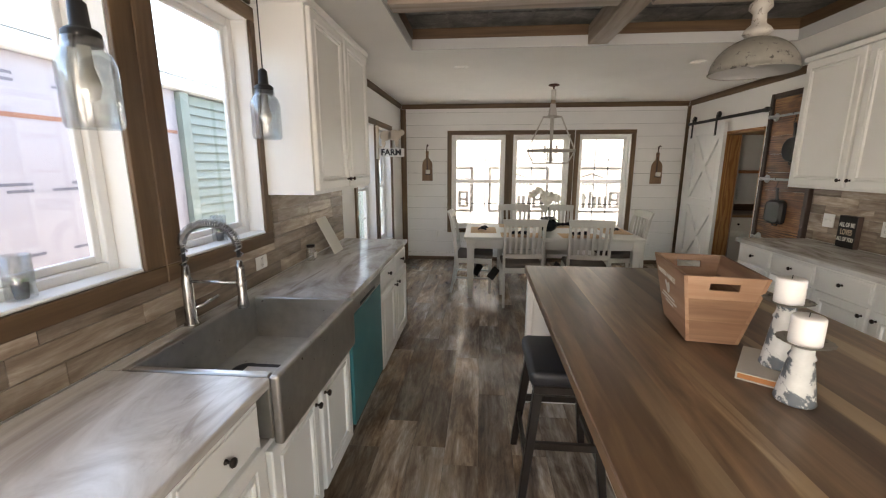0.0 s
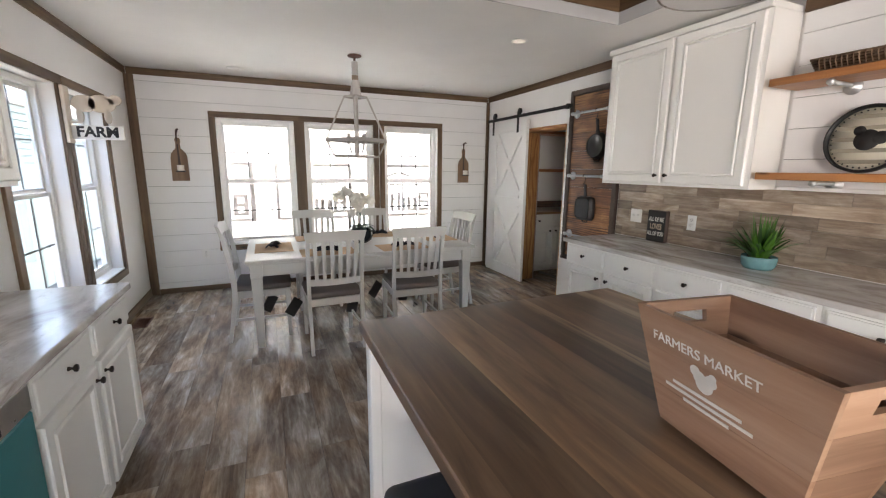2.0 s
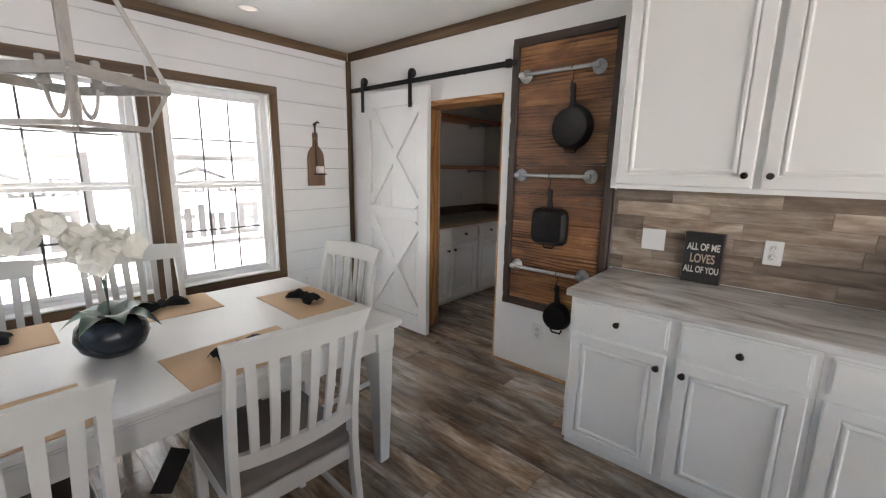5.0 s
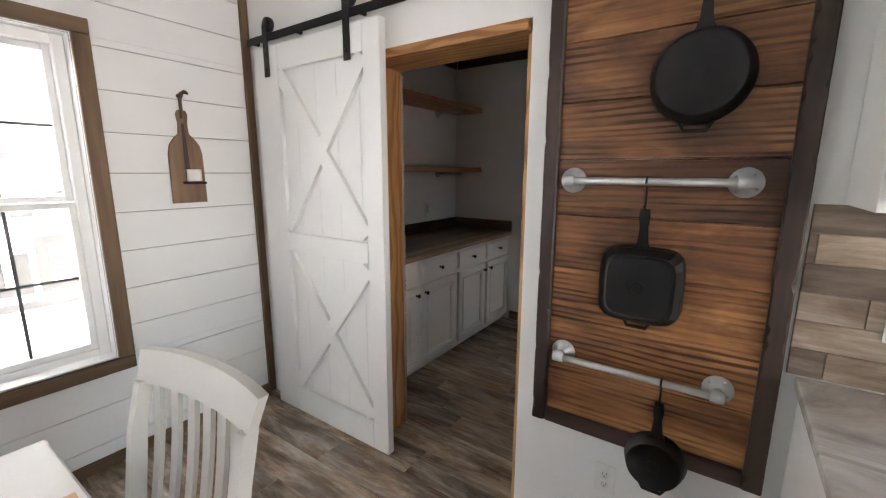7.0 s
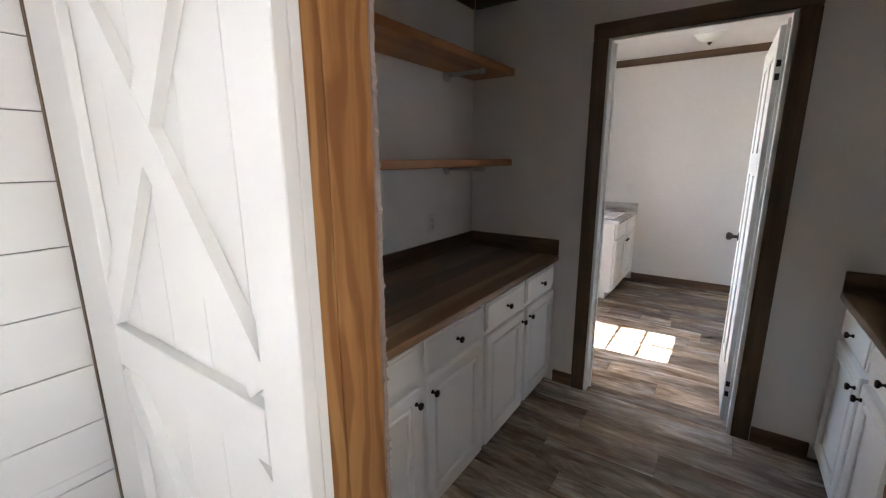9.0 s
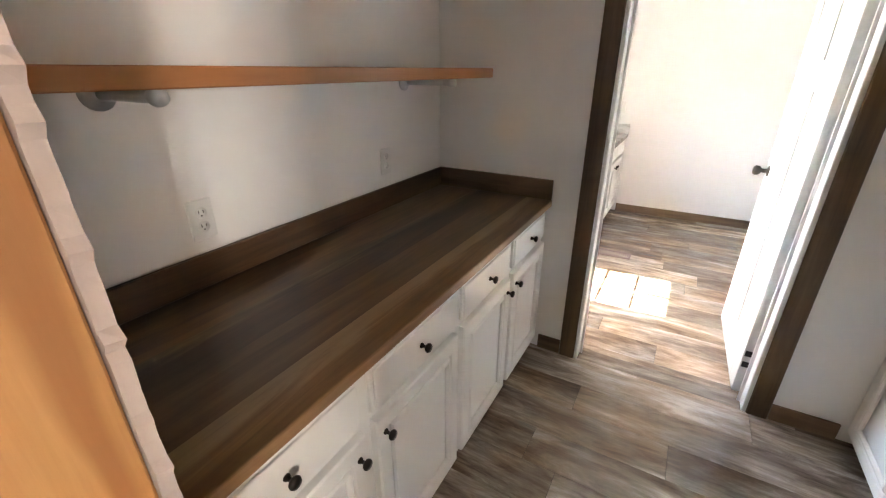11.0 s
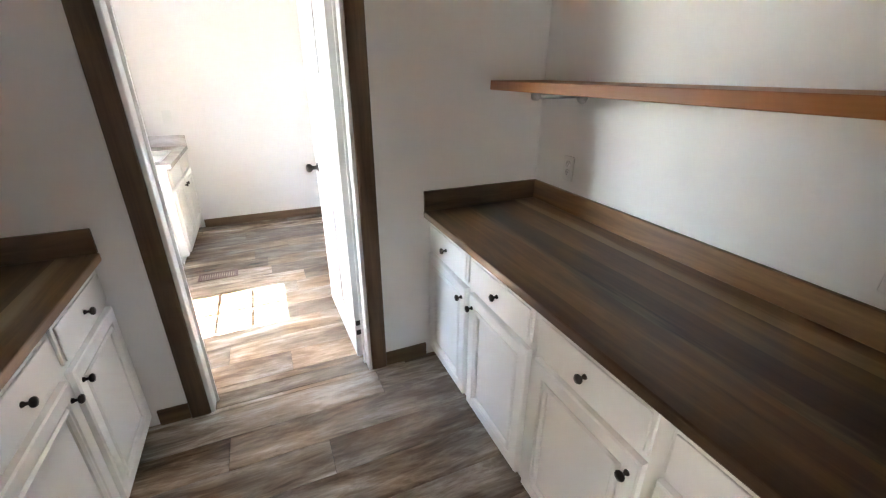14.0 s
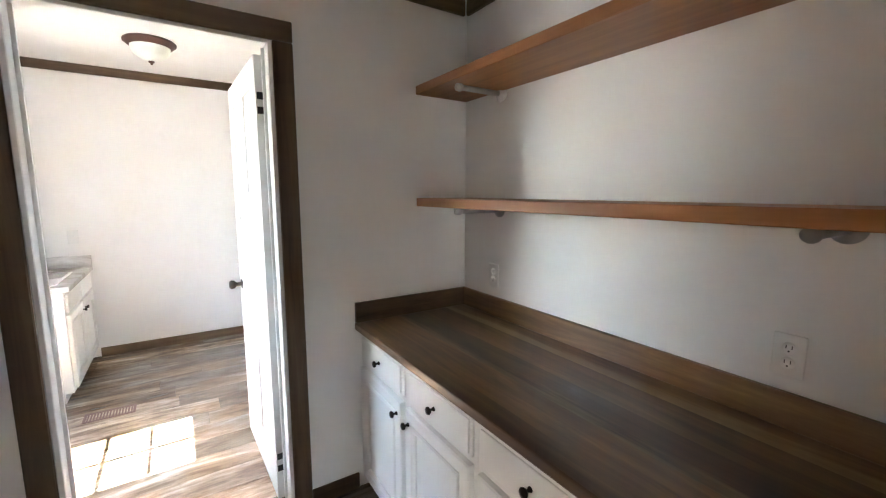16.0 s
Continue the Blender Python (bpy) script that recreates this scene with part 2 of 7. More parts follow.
def chipped(name, paint, metal_col, amount=0.5, scale=9):
    """Old paint flaked off dark metal."""
    m, nt, b = nodes_of(name)
    v = coords(nt)
    f = noise_tex(nt, v, scale, 8, 0.7, 0.4)
    k = ramp(nt, f, [(amount, (0, 0, 0)), (amount + 0.03, (1, 1, 1))])
    base = ramp(nt, noise_tex(nt, v, 30, 4), [(0.3, tuple(x * 0.85 for x in paint)), (0.7, paint)])
    c = mixed(nt, base, metal_col, k)
    nt.links.new(c, b.inputs["Base Color"])
    b.inputs["Roughness"].default_value = 0.55
    bumped(nt, b, f, 0.3, 0.002)
    return m


def tin_ceiling():
    m, nt, b = nodes_of("pressed_tin")
    v = coords(nt)
    f = noise_tex(nt, v, 5, 7, 0.7)
    c = ramp(nt, f, [(0.3, (0.05, 0.05, 0.05)), (0.55, (0.16, 0.155, 0.15)), (0.75, (0.34, 0.32, 0.30))])
    nt.links.new(c, b.inputs["Base Color"])
    b.inputs["Roughness"].default_value = 0.55
    b.inputs["Metallic"].default_value = 0.3
    bumped(nt, b, noise_tex(nt, v, 40, 3), 0.4, 0.003)
    return m


def burnt_pine():
    """Scorched and stained pine, grain along y."""
    m, nt, b = nodes_of("burnt_pine")
    v = coords(nt, (1.0, 0.13, 1.0), 11.0)
    wv = nt.nodes.new("ShaderNodeTexWave")
    wv.bands_direction = 'Z'
    wv.inputs["Scale"].default_value = 15.0
    wv.inputs["Distortion"].default_value = 7.0
    wv.inputs["Detail"].default_value = 2.0
    wv.inputs["Detail Scale"].default_value = 0.9
    wv.inputs["Detail Roughness"].default_value = 0.45
    nt.links.new(v, wv.inputs["Vector"])
    g = noise_tex(nt, coords(nt, (1.0, 0.05, 1.0), 7.0), 60, 5, 0.6, 0.4)
    broad = noise_tex(nt, coords(nt, (1.0, 0.25, 1.0), 17.0), 6, 4, 0.55, 0.5)
    c = ramp(nt, mixed(nt, broad, g, 0.4), [(0.34, (0.15, 0.062, 0.027)), (0.48, (0.275, 0.122, 0.050)), (0.58, (0.41, 0.20, 0.082)), (0.68, (0.55, 0.30, 0.135))])
    # thin dark late-wood lines that come and go
    lines = ramp(nt, wv.outputs["Fac"], [(0.50, (0, 0, 0)), (0.86, (1, 1, 1))])
    where = ramp(nt, noise_tex(nt, coords(nt, (1.0, 0.3, 1.0), 29.0), 9, 3), [(0.40, (0.10, 0.10, 0.10)), (0.60, (1.0, 1.0, 1.0))])
    c = mixed(nt, c, mixed(nt, c, (0.22, 0.17, 0.15), 1.0, 'MULTIPLY'), mixed(nt, lines, where, 1.0, 'MULTIPLY'))
    k = nt.nodes.new("ShaderNodeTexVoronoi")
    k.inputs["Scale"].default_value = 4.0
    nt.links.new(coords(nt, (1.0, 0.45, 1.0), 19.0), k.inputs["Vector"])
    c = mixed(nt, c, (0.075, 0.022, 0.012), ramp(nt, k.outputs["Distance"], [(0.07, (0.9, 0.9, 0.9)), (0.20, (0, 0, 0))]))
    scorch = noise_tex(nt, coords(nt, (1.0, 0.4, 1.0), 5.0), 5.5, 5, 0.6, 0.4)
    c = mixed(nt, c, mixed(nt, c, (0.36, 0.32, 0.32), 1.0, 'MULTIPLY'), ramp(nt, scorch, [(0.50, (0, 0, 0)), (0.63, (0.8, 0.8, 0.8))]))
    info = nt.nodes.new("ShaderNodeObjectInfo")
    c = mixed(nt, c, ramp(nt, info.outputs["Random"], [(0, (0.55, 0.51, 0.49)), (1, (1.25, 1.2, 1.1))]), 1.0, 'MULTIPLY')
    nt.links.new(c, b.inputs["Base Color"])
    b.inputs["Roughness"].default_value = 0.5
    bumped(nt, b, mixed(nt, g, lines, 0.4), 0.45, 0.002)
    return m


def flat_sawn_pine(name, axis):
    """Raw orange pine with cathedral rings and a few dark knots."""
    m, nt, b = nodes_of(name)
    sc = [1.0, 1.0, 1.0]
    sc[axis] = 0.22
    wv = nt.nodes.new("ShaderNodeTexWave")
    wv.wave_type = 'RINGS'
    wv.rings_direction = 'XYZ'[axis]
    wv.inputs["Scale"].default_value = 11.0
    wv.inputs["Distortion"].default_value = 11.0
    wv.inputs["Detail"].default_value = 2.0
    wv.inputs["Detail Scale"].default_value = 0.8
    nt.links.new(coords(nt, tuple(sc), 5.0), wv.inputs["Vector"])
    sc[axis] = 0.06
    g = noise_tex(nt, coords(nt, tuple(sc), 9.0), 60, 5, 0.6)
    broad = noise_tex(nt, coords(nt, tuple(sc), 21.0), 5, 4)
    c = ramp(nt, mixed(nt, broad, g, 0.35), [(0.36, (0.36, 0.165, 0.052)), (0.52, (0.48, 0.25, 0.092)), (0.66, (0.57, 0.345, 0.150))])
    rings = ramp(nt, wv.outputs["Fac"], [(0.45, (0, 0, 0)), (0.88, (0.75, 0.75, 0.75))])
    c = mixed(nt, c, (0.25, 0.095, 0.028), rings)
    k = nt.nodes.new("ShaderNodeTexVoronoi")
    k.inputs["Scale"].default_value = 5.0
    sc[axis] = 0.55
    nt.links.new(coords(nt, tuple(sc), 13.0), k.inputs["Vector"])
    c = mixed(nt, c, (0.10, 0.036, 0.014), ramp(nt, k.outputs["Distance"], [(0.05, (0.9, 0.9, 0.9)), (0.10, (0, 0, 0))]))
    nt.links.new(c, b.inputs["Base Color"])
    b.inputs["Roughness"].default_value = 0.6
    bumped(nt, b, g, 0.3, 0.002)
    return m


def wood_tile():
    """Weathered wood-look wall tile, grain along y, each tile of its own tone."""
    m, nt, b = nodes_of("wood_tile")
    grain = noise_tex(nt, coords(nt, (1.0, 0.10, 1.0), 31.0), 34, 6, 0.65, 0.5)
    cloud = noise_tex(nt, coords(nt, (1.0, 0.30, 1.0), 47.0), 9, 5, 0.65, 0.8)
    c = ramp(nt, mixed(nt, cloud, grain, 0.45), [(0.34, (0.135, 0.094, 0.068)), (0.46, (0.235, 0.178, 0.134)), (0.56, (0.345, 0.282, 0.225)), (0.68, (0.52, 0.46, 0.39))])
    info = nt.nodes.new("ShaderNodeObjectInfo")
    c = mixed(nt, c, ramp(nt, info.outputs["Random"], [(0.0, (0.62, 0.59, 0.57)), (0.35, (0.88, 0.86, 0.84)), (0.75, (1.12, 1.10, 1.07)), (1.0, (1.55, 1.54, 1.50))]), 1.0, 'MULTIPLY')
    nt.links.new(c, b.inputs["Base Color"])
    b.inputs["Roughness"].default_value = 0.42
    bumped(nt, b, grain, 0.12, 0.001)
    return m


M = {}
M["burnt"] = burnt_pine()
M["tile"] = wood_tile()
M["wall_white"] = painted("wall_white", (0.84, 0.83, 0.815), 0.6, 0.02, 0.05, 90)
M["ceiling"] = painted("ceiling_white", (0.85, 0.835, 0.81), 0.75, 0.03, 0.5, 34)
M["shiplap"] = painted("shiplap_white", (0.80, 0.80, 0.80), 0.5, 0.035, 0.05, 30)
M["cab"] = painted("cabinet_white", (0.83, 0.82, 0.79), 0.36, 0.015, 0.03, 45)
M["door"] = painted("door_white", (0.80, 0.80, 0.79), 0.4, 0.015, 0.04, 40)
M["vinyl"] = painted("vinyl_white", (0.82, 0.82, 0.81), 0.35, 0.02, 0.0)
# white vinyl bars, coloured near black to paint in their backlit silhouette
M["muntin"] = plain("muntin_silhouette", (0.05, 0.05, 0.05), 0.45)
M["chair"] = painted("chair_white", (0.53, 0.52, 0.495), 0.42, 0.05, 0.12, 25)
M["floor"] = floor_vinyl()
M["groove"] = plain("groove_dark", (0.03, 0.026, 0.022), 0.8)
M["gap"] = plain("shiplap_backing", (0.16, 0.16, 0.16), 0.8)
M["isl"] = counter_planks("island_laminate", 1, 0.16, 0.9, (1.12, 1.06, 1.0))
M["pcount"] = counter_planks("pantry_laminate", 0, 0.145, 0.75)
M["pend"] = counter_planks("pantry_upstand", 1, 0.12, 0.4)
M["marble"] = marble_laminate()
for i, ax in enumerate("xyz"):
    M["trim_" + ax] = wood("dark_trim_" + ax, (0.064, 0.034, 0.016), (0.138, 0.080, 0.041), (0.232, 0.146, 0.075), i, 30, 16, 0.5, 0.25)
    M["dkstain_" + ax] = wood("dark_stain_" + ax, (0.035, 0.020, 0.015), (0.068, 0.040, 0.031), (0.11, 0.068, 0.053), i, 26, 14, 0.5, 0.4)
    M["pine_" + ax] = flat_sawn_pine("raw_pine_" + ax, i)
    M["shelf_" + ax] = wood("shelf_oak_" + ax, (0.30, 0.115, 0.038), (0.45, 0.185, 0.064), (0.56, 0.26, 0.10), i, 18, 14, 0.42, 0.2)
    M["crate_" + ax] = wood("crate_wood_" + ax, (0.17, 0.082, 0.043), (0.36, 0.205, 0.125), (0.50, 0.32, 0.21), i, 22, 12, 0.6, 0.35)
    M["beam_" + ax] = wood("beam_wood_" + ax, (0.20, 0.14, 0.105), (0.40, 0.315, 0.255), (0.56, 0.47, 0.40), i, 24, 12, 0.6, 0.4)
    M["wash_" + ax] = wood("white_washed_" + ax, (0.34, 0.31, 0.28), (0.50, 0.47, 0.44), (0.62, 0.60, 0.57), i, 30, 12, 0.6, 0.3)
M["grout"] = plain("grout", (0.30, 0.26, 0.22), 0.8)
M["knob"] = plain("oil_bronze", (0.035, 0.028, 0.024), 0.32, 0.8)
M["black_iron"] = plain("black_iron", (0.022, 0.022, 0.023), 0.45, 0.4)
M["cast_iron"] = plain("cast_iron", (0.020, 0.018, 0.018), 0.42, 0.5)
M["galv"] = plain("galvanised_steel", (0.56, 0.58, 0.59), 0.42, 0.65)
M["steel"] = plain("brushed_steel", (0.50, 0.49, 0.47), 0.30, 0.95)
M["chrome"] = plain("chrome", (0.42, 0.42, 0.42), 0.2, 1.0)
M["teal"] = painted("teal_film", (0.028, 0.175, 0.195), 0.35, 0.05, 0.1, 14)
M["seat"] = painted("taupe_fabric", (0.135, 0.115, 0.105), 0.85, 0.10, 0.5, 220)
M["leather"] = painted("black_leather", (0.018, 0.019, 0.024), 0.42, 0.1, 0.3, 120)
M["dark_wood"] = wood("espresso_wood", (0.010, 0.007, 0.006), (0.018, 0.013, 0.011), (0.03, 0.022, 0.018), 2, 30, 12, 0.4, 0.15)
M["plate"] = painted("plate_plastic", (0.80, 0.80, 0.78), 0.3, 0.01, 0.0)
M["slot"] = plain("socket_slot", (0.04, 0.04, 0.04), 0.5)
M["glass"] = glass_pane()
M["jar"] = jar_glass_mat()
M["banner"] = banner_mat("banner_vinyl", (0.86, 0.86, 0.86), 0.55)
M["banner_ink"] = banner_mat("banner_ink", (0.44, 0.42, 0.41), 0.50)
M["tin"] = tin_ceiling()
M["grey_paint"] = painted("tray_grey", (0.50, 0.50, 0.50), 0.6, 0.03, 0.05, 60)
M["mat"] = painted("jute_placemat", (0.50, 0.335, 0.20), 0.85, 0.08, 0.6, 260)
M["napkin"] = painted("black_napkin", (0.012, 0.012, 0.014), 0.8, 0.1, 0.4, 200)
M["pot_dark"] = plain("dark_glazed_pot", (0.018, 0.024, 0.032), 0.22)
M["leaf_dark"] = plain("orchid_leaf", (0.025, 0.055, 0.035), 0.4)
M["petal"] = painted("orchid_petal", (0.82, 0.80, 0.74), 0.6, 0.05, 0.1, 60)
M["grass"] = plain("grass_leaf", (0.055, 0.155, 0.016), 0.45)
M["grass2"] = plain("grass_leaf_dark", (0.020, 0.072, 0.010), 0.5)
M["teal_pot"] = plain("teal_glaze", (0.13, 0.27, 0.29), 0.18)
M["soil"] = plain("soil", (0.03, 0.02, 0.014), 0.9)
M["chip_white"] = chipped("chipped_white", (0.58, 0.58, 0.56), (0.10, 0.115, 0.13), 0.465, 9)
M["chip_grey"] = chipped("chipped_grey", (0.235, 0.22, 0.195), (0.05, 0.045, 0.04), 0.57, 26)
M["zinc_pale"] = chipped("pale_zinc", (0.42, 0.395, 0.355), (0.17, 0.155, 0.14), 0.58, 30)
M["shade_lining"] = painted("shade_lining", (0.30, 0.295, 0.285), 0.55, 0.06, 0.1, 40)
M["wax"] = painted("candle_wax", (0.80, 0.77, 0.74), 0.5, 0.02, 0.05, 40)
M["paper"] = painted("paper", (0.72, 0.70, 0.66), 0.7, 0.03, 0.05, 60)
M["book_cover"] = painted("book_cloth", (0.45, 0.42, 0.37), 0.7, 0.05, 0.2, 120)
M["wicker"] = wood("wicker", (0.10, 0.055, 0.03), (0.20, 0.125, 0.075), (0.32, 0.22, 0.14), 1, 60, 3, 0.7, 0.8)
M["sign_black"] = plain("sign_black", (0.018, 0.017, 0.017), 0.7)
M["sign_white"] = plain("sign_letter", (0.60, 0.58, 0.54), 0.7)
M["sign_tan"] = plain("sign_letter_tan", (0.46, 0.36, 0.27), 0.7)
M["white_letter"] = plain("stencil_white", (0.72, 0.68, 0.62), 0.7)
M["clock_face"] = painted("clock_face", (0.58, 0.54, 0.44), 0.6, 0.12, 0.1, 20)
M["clock_band"] = painted("clock_band", (0.30, 0.27, 0.21), 0.6, 0.12, 0.1, 20)
M["board_tan"] = wood("cutting_board", (0.17, 0.095, 0.055), (0.27, 0.165, 0.10), (0.35, 0.225, 0.145), 2, 26, 12, 0.6, 0.2)
M["rope"] = plain("rope", (0.32, 0.25, 0.18), 0.9)
M["lamp_glass"] = painted("opal_glass", (0.74, 0.76, 0.70), 0.3, 0.03, 0.0)
M["bronze"] = plain("rubbed_bronze", (0.09, 0.035, 0.025), 0.6, 0.0)
M["bulb"] = plain("bulb_glass", (0.62, 0.60, 0.55), 0.15)
M["wrap"] = painted("house_wrap", (0.42, 0.372, 0.385), 0.7, 0.05, 0.2, 6)
M["wrap_print"] = plain("wrap_print", (0.17, 0.155, 0.18), 0.7)
M["wrap_tape"] = plain("wrap_tape", (0.36, 0.15, 0.09), 0.6)
M["siding"] = painted("green_siding", (0.19, 0.225, 0.20), 0.6, 0.05, 0.1, 40)
M["fascia"] = painted("fascia_white", (0.78, 0.78, 0.78), 0.6, 0.03, 0.05, 40)
M["outground"] = painted("gravel_ground", (0.20, 0.19, 0.18), 0.95, 0.15, 0.6, 25)
M["bone"] = painted("resin_cream", (0.58, 0.51, 0.42), 0.6, 0.12, 0.4, 24)
M["raw_edge"] = painted("torn_drywall", (0.37, 0.295, 0.265), 0.9, 0.2, 1.0, 60)
M["led"] = bpy.data.materials.new("can_lamp")
M["led"].use_nodes = True
M["led"].node_tree.nodes["Principled BSDF"].inputs["Emission Color"].default_value = (1, 0.86, 0.66, 1)
M["led"].node_tree.nodes["Principled BSDF"].inputs["Emission Strength"].default_value = CAN_GLOW


# ---- mesh helpers ----
ORG = {}


def box(bm, x0, x1, y0, y1, z0, z1, bevel=0.0, seg=1):
    x0, x1 = min(x0, x1), max(x0, x1)
    y0, y1 = min(y0, y1), max(y0, y1)
    z0, z1 = min(z0, z1), max(z0, z1)
    vs = [bm.verts.new(p) for p in ((x0, y0, z0), (x1, y0, z0), (x1, y1, z0), (x0, y1, z0), (x0, y0, z1), (x1, y0, z1), (x1, y1, z1), (x0, y1, z1))]
    fs = [bm.faces.new([vs[i] for i in q]) for q in ((3, 2, 1, 0), (4, 5, 6, 7), (0, 1, 5, 4), (1, 2, 6, 5), (2, 3, 7, 6), (3, 0, 4, 7))]
    if bevel:
        es = {e for f in fs for e in f.edges}
        bmesh.ops.bevel(bm, geom=list(es), offset=bevel, segments=seg, affect='EDGES', profile=0.5)
    return vs


def boxes(*dims, bevel=0.0):
    bm = bmesh.new()
    for d in dims:
        box(bm, *d, bevel=bevel)
    return bm


def tapered(bm, c0, s0, c1, s1, bevel=0.0):
    """A post between two rectangles: centres c0, c1 and half sizes s0, s1."""
    v = []
    for c, s in ((c0, s0), (c1, s1)):
        for dx, dy in ((-1, -1), (1, -1), (1, 1), (-1, 1)):
            v.append(bm.verts.new((c[0] + dx * s[0], c[1] + dy * s[1], c[2])))
    fs = [bm.faces.new([v[i] for i in q]) for q in ((3, 2, 1, 0), (4, 5, 6, 7), (0, 1, 5, 4), (1, 2, 6, 5), (2, 3, 7, 6), (3, 0, 4, 7))]
    if bevel:
        bmesh.ops.bevel(bm, geom=list({e for f in fs for e in f.edges}), offset=bevel, segments=1, affect='EDGES')


def lathe(bm, profile, seg=24, m=None, smooth=True):
    """Turns a profile of (radius, height) about z; m places it."""
    m = m or Matrix()
    rings = []
    for r, z in profile:
        if r < 1e-5:
            rings.append([bm.verts.new(m @ Vector((0, 0, z)))])
        else:
            rings.append([bm.verts.new(m @ Vector((r * math.cos(2 * math.pi * i / seg), r * math.sin(2 * math.pi * i / seg), z))) for i in range(seg)])
    for a, b in zip(rings, rings[1:]):
        for i in range(seg):
            j = (i + 1) % seg
            q = [a[i % len(a)], a[j % len(a)], b[j % len(b)], b[i % len(b)]]
            q = list(dict.fromkeys(q))
            if len(q) > 2:
                f = bm.faces.new(q)
                f.smooth = smooth
    return rings


def tube(bm, pts, r, seg=10, closed=False):
    """A round bar along points."""
    pts = [Vector(p) for p in pts]
    n = len(pts)
    rings = []
    up = Vector((0, 0, 1))
    for i, p in enumerate(pts):
        a = pts[(i - 1) % n] if (i or closed) else p
        b = pts[(i + 1) % n] if (i < n - 1 or closed) else p
        d = (b - a).normalized()
        s = d.cross(up)
        if s.length < 1e-3:
            s = d.cross(Vector((1, 0, 0)))
        s.normalize()
        t = s.cross(d).normalized()
        up = t
        rad = r[i] if isinstance(r, (list, tuple)) else r
        rings.append([bm.verts.new(p + rad * (math.cos(2 * math.pi * k / seg) * s + math.sin(2 * math.pi * k / seg) * t)) for k in range(seg)])
    pairs = list(zip(rings, rings[1:])) + ([(rings[-1], rings[0])] if closed else [])
    for a, b in pairs:
        for k in range(seg):
            f = bm.faces.new((a[k], a[(k + 1) % seg], b[(k + 1) % seg], b[k]))
            f.smooth = True
    if not closed:
        bm.faces.new(rings[0][::-1])
        bm.faces.new(rings[-1])


def bar(bm, p0, p1, w, h):
    """A square bar from p0 to p1."""
    p0, p1 = Vector(p0), Vector(p1)
    d = (p1 - p0).normalized()
    s = d.cross(Vector((0, 0, 1)))
    if s.length < 1e-3:
        s = Vector((1, 0, 0))
    s.normalize()
    t = s.cross(d).normalized()
    v = [bm.verts.new(p + a * s * w / 2 + b * t * h / 2) for p in (p0, p1) for a, b in ((-1, -1), (1, -1), (1, 1), (-1, 1))]
    for q in ((3, 2, 1, 0), (4, 5, 6, 7), (0, 1, 5, 4), (1, 2, 6, 5), (2, 3, 7, 6), (3, 0, 4, 7)):
        bm.faces.new([v[i] for i in q])


def mesh_of(bm, name, mat):
    bmesh.ops.recalc_face_normals(bm, faces=bm.faces)
    me = bpy.data.meshes.new(name)
    bm.to_mesh(me)
    bm.free()
    me.materials.append(mat)
    return me


def thing(name, label, category, at=(0, 0, 0), group="", kind=""):
    e = new(name)
    e.empty_display_size = 0.05
    e.location = at
    ORG[e] = Vector(at)
    return tagged(e, label, category, group, kind)


def part(name, bm, mat, parent, label=""):
    o = ORG[parent]
    bmesh.ops.translate(bm, verts=bm.verts, vec=-o)
    ob = new(name, mesh_of(bm, name, mat))
    ob.parent = parent
    ORG[ob] = o
    return tagged(ob, label)


def solid(name, bm, mat, label, category, group="", kind="", at=None):
    """A top-level thing or piece of the setting that is one mesh."""
    at = Vector(at) if at else Vector((0, 0, 0))
    bmesh.ops.translate(bm, verts=bm.verts, vec=-at)
    ob = new(name, mesh_of(bm, name, mat))
    ob.location = at
    ORG[ob] = at
    return tagged(ob, label, category, group, kind)


def structure(name, bm, mat, label, category="wall"):
    return solid(name, bm, mat, label, category, kind="structure")


def place(ob, x, y, z, rz=0, rx=0, ry=0):
    ob.matrix_basis = pose(x, y, z, rx, ry, rz)
    return ob


def lettering(name, text, size, mat, parent, m, depth=0.001, label="", bold=0.0):
    """Raised words; m places them in the thing's own space."""
    cu = bpy.data.curves.new(name, 'FONT')
    cu.body, cu.size, cu.extrude, cu.offset = text, size, depth, bold
    cu.align_x, cu.align_y = 'CENTER', 'CENTER'
    tmp = bpy.data.objects.new(name + "_curve", cu)
    scene.collection.objects.link(tmp)
    me = bpy.data.meshes.new_from_object(tmp.evaluated_get(bpy.context.evaluated_depsgraph_get()))
    bpy.data.objects.remove(tmp)
    me.name = name
    me.transform(m)
    me.materials.clear()
    me.materials.append(mat)
    ob = new(name, me)
    ob.parent = parent
    ORG[ob] = ORG[parent]
    return tagged(ob, label)


# ---- the plan ----
XL, XR, YW, ZC = -1.30, 3.0, 7.0, 2.45        # left wall, right wall, window wall, ceiling
ZL = 2.54                                     # laundry ceiling
YB = -2.6                                     # wall behind the start
PX0, PX1, PY0, PY1 = 3.230, 5.1, 4.33, 6.92      # pantry
LX0, LX1 = 5.2, 7.95                          # laundry
HC = 0.865                                    # worktops
OP0, OP1, OPZ = 5.255, 6.075, 1.94              # opening behind the barn door
DW0, DW1, DWZ = 5.30, 6.07, 2.08              # laundry doorway
FRONT = [(-0.50, 0.33), (0.45, 1.30), (1.445, 2.20)]   # dining windows along x
FZ0, FZ1 = 0.53, 1.985
SINKW = [(0.93, 1.765), (1.965, 2.66)]          # sink windows along y
SZ0, SZ1 = 1.14, 2.29
SIDEW = [(4.50, 5.28), (5.42, 6.16)]          # side windows along y
DZ0, DZ1 = 0.50, 1.99
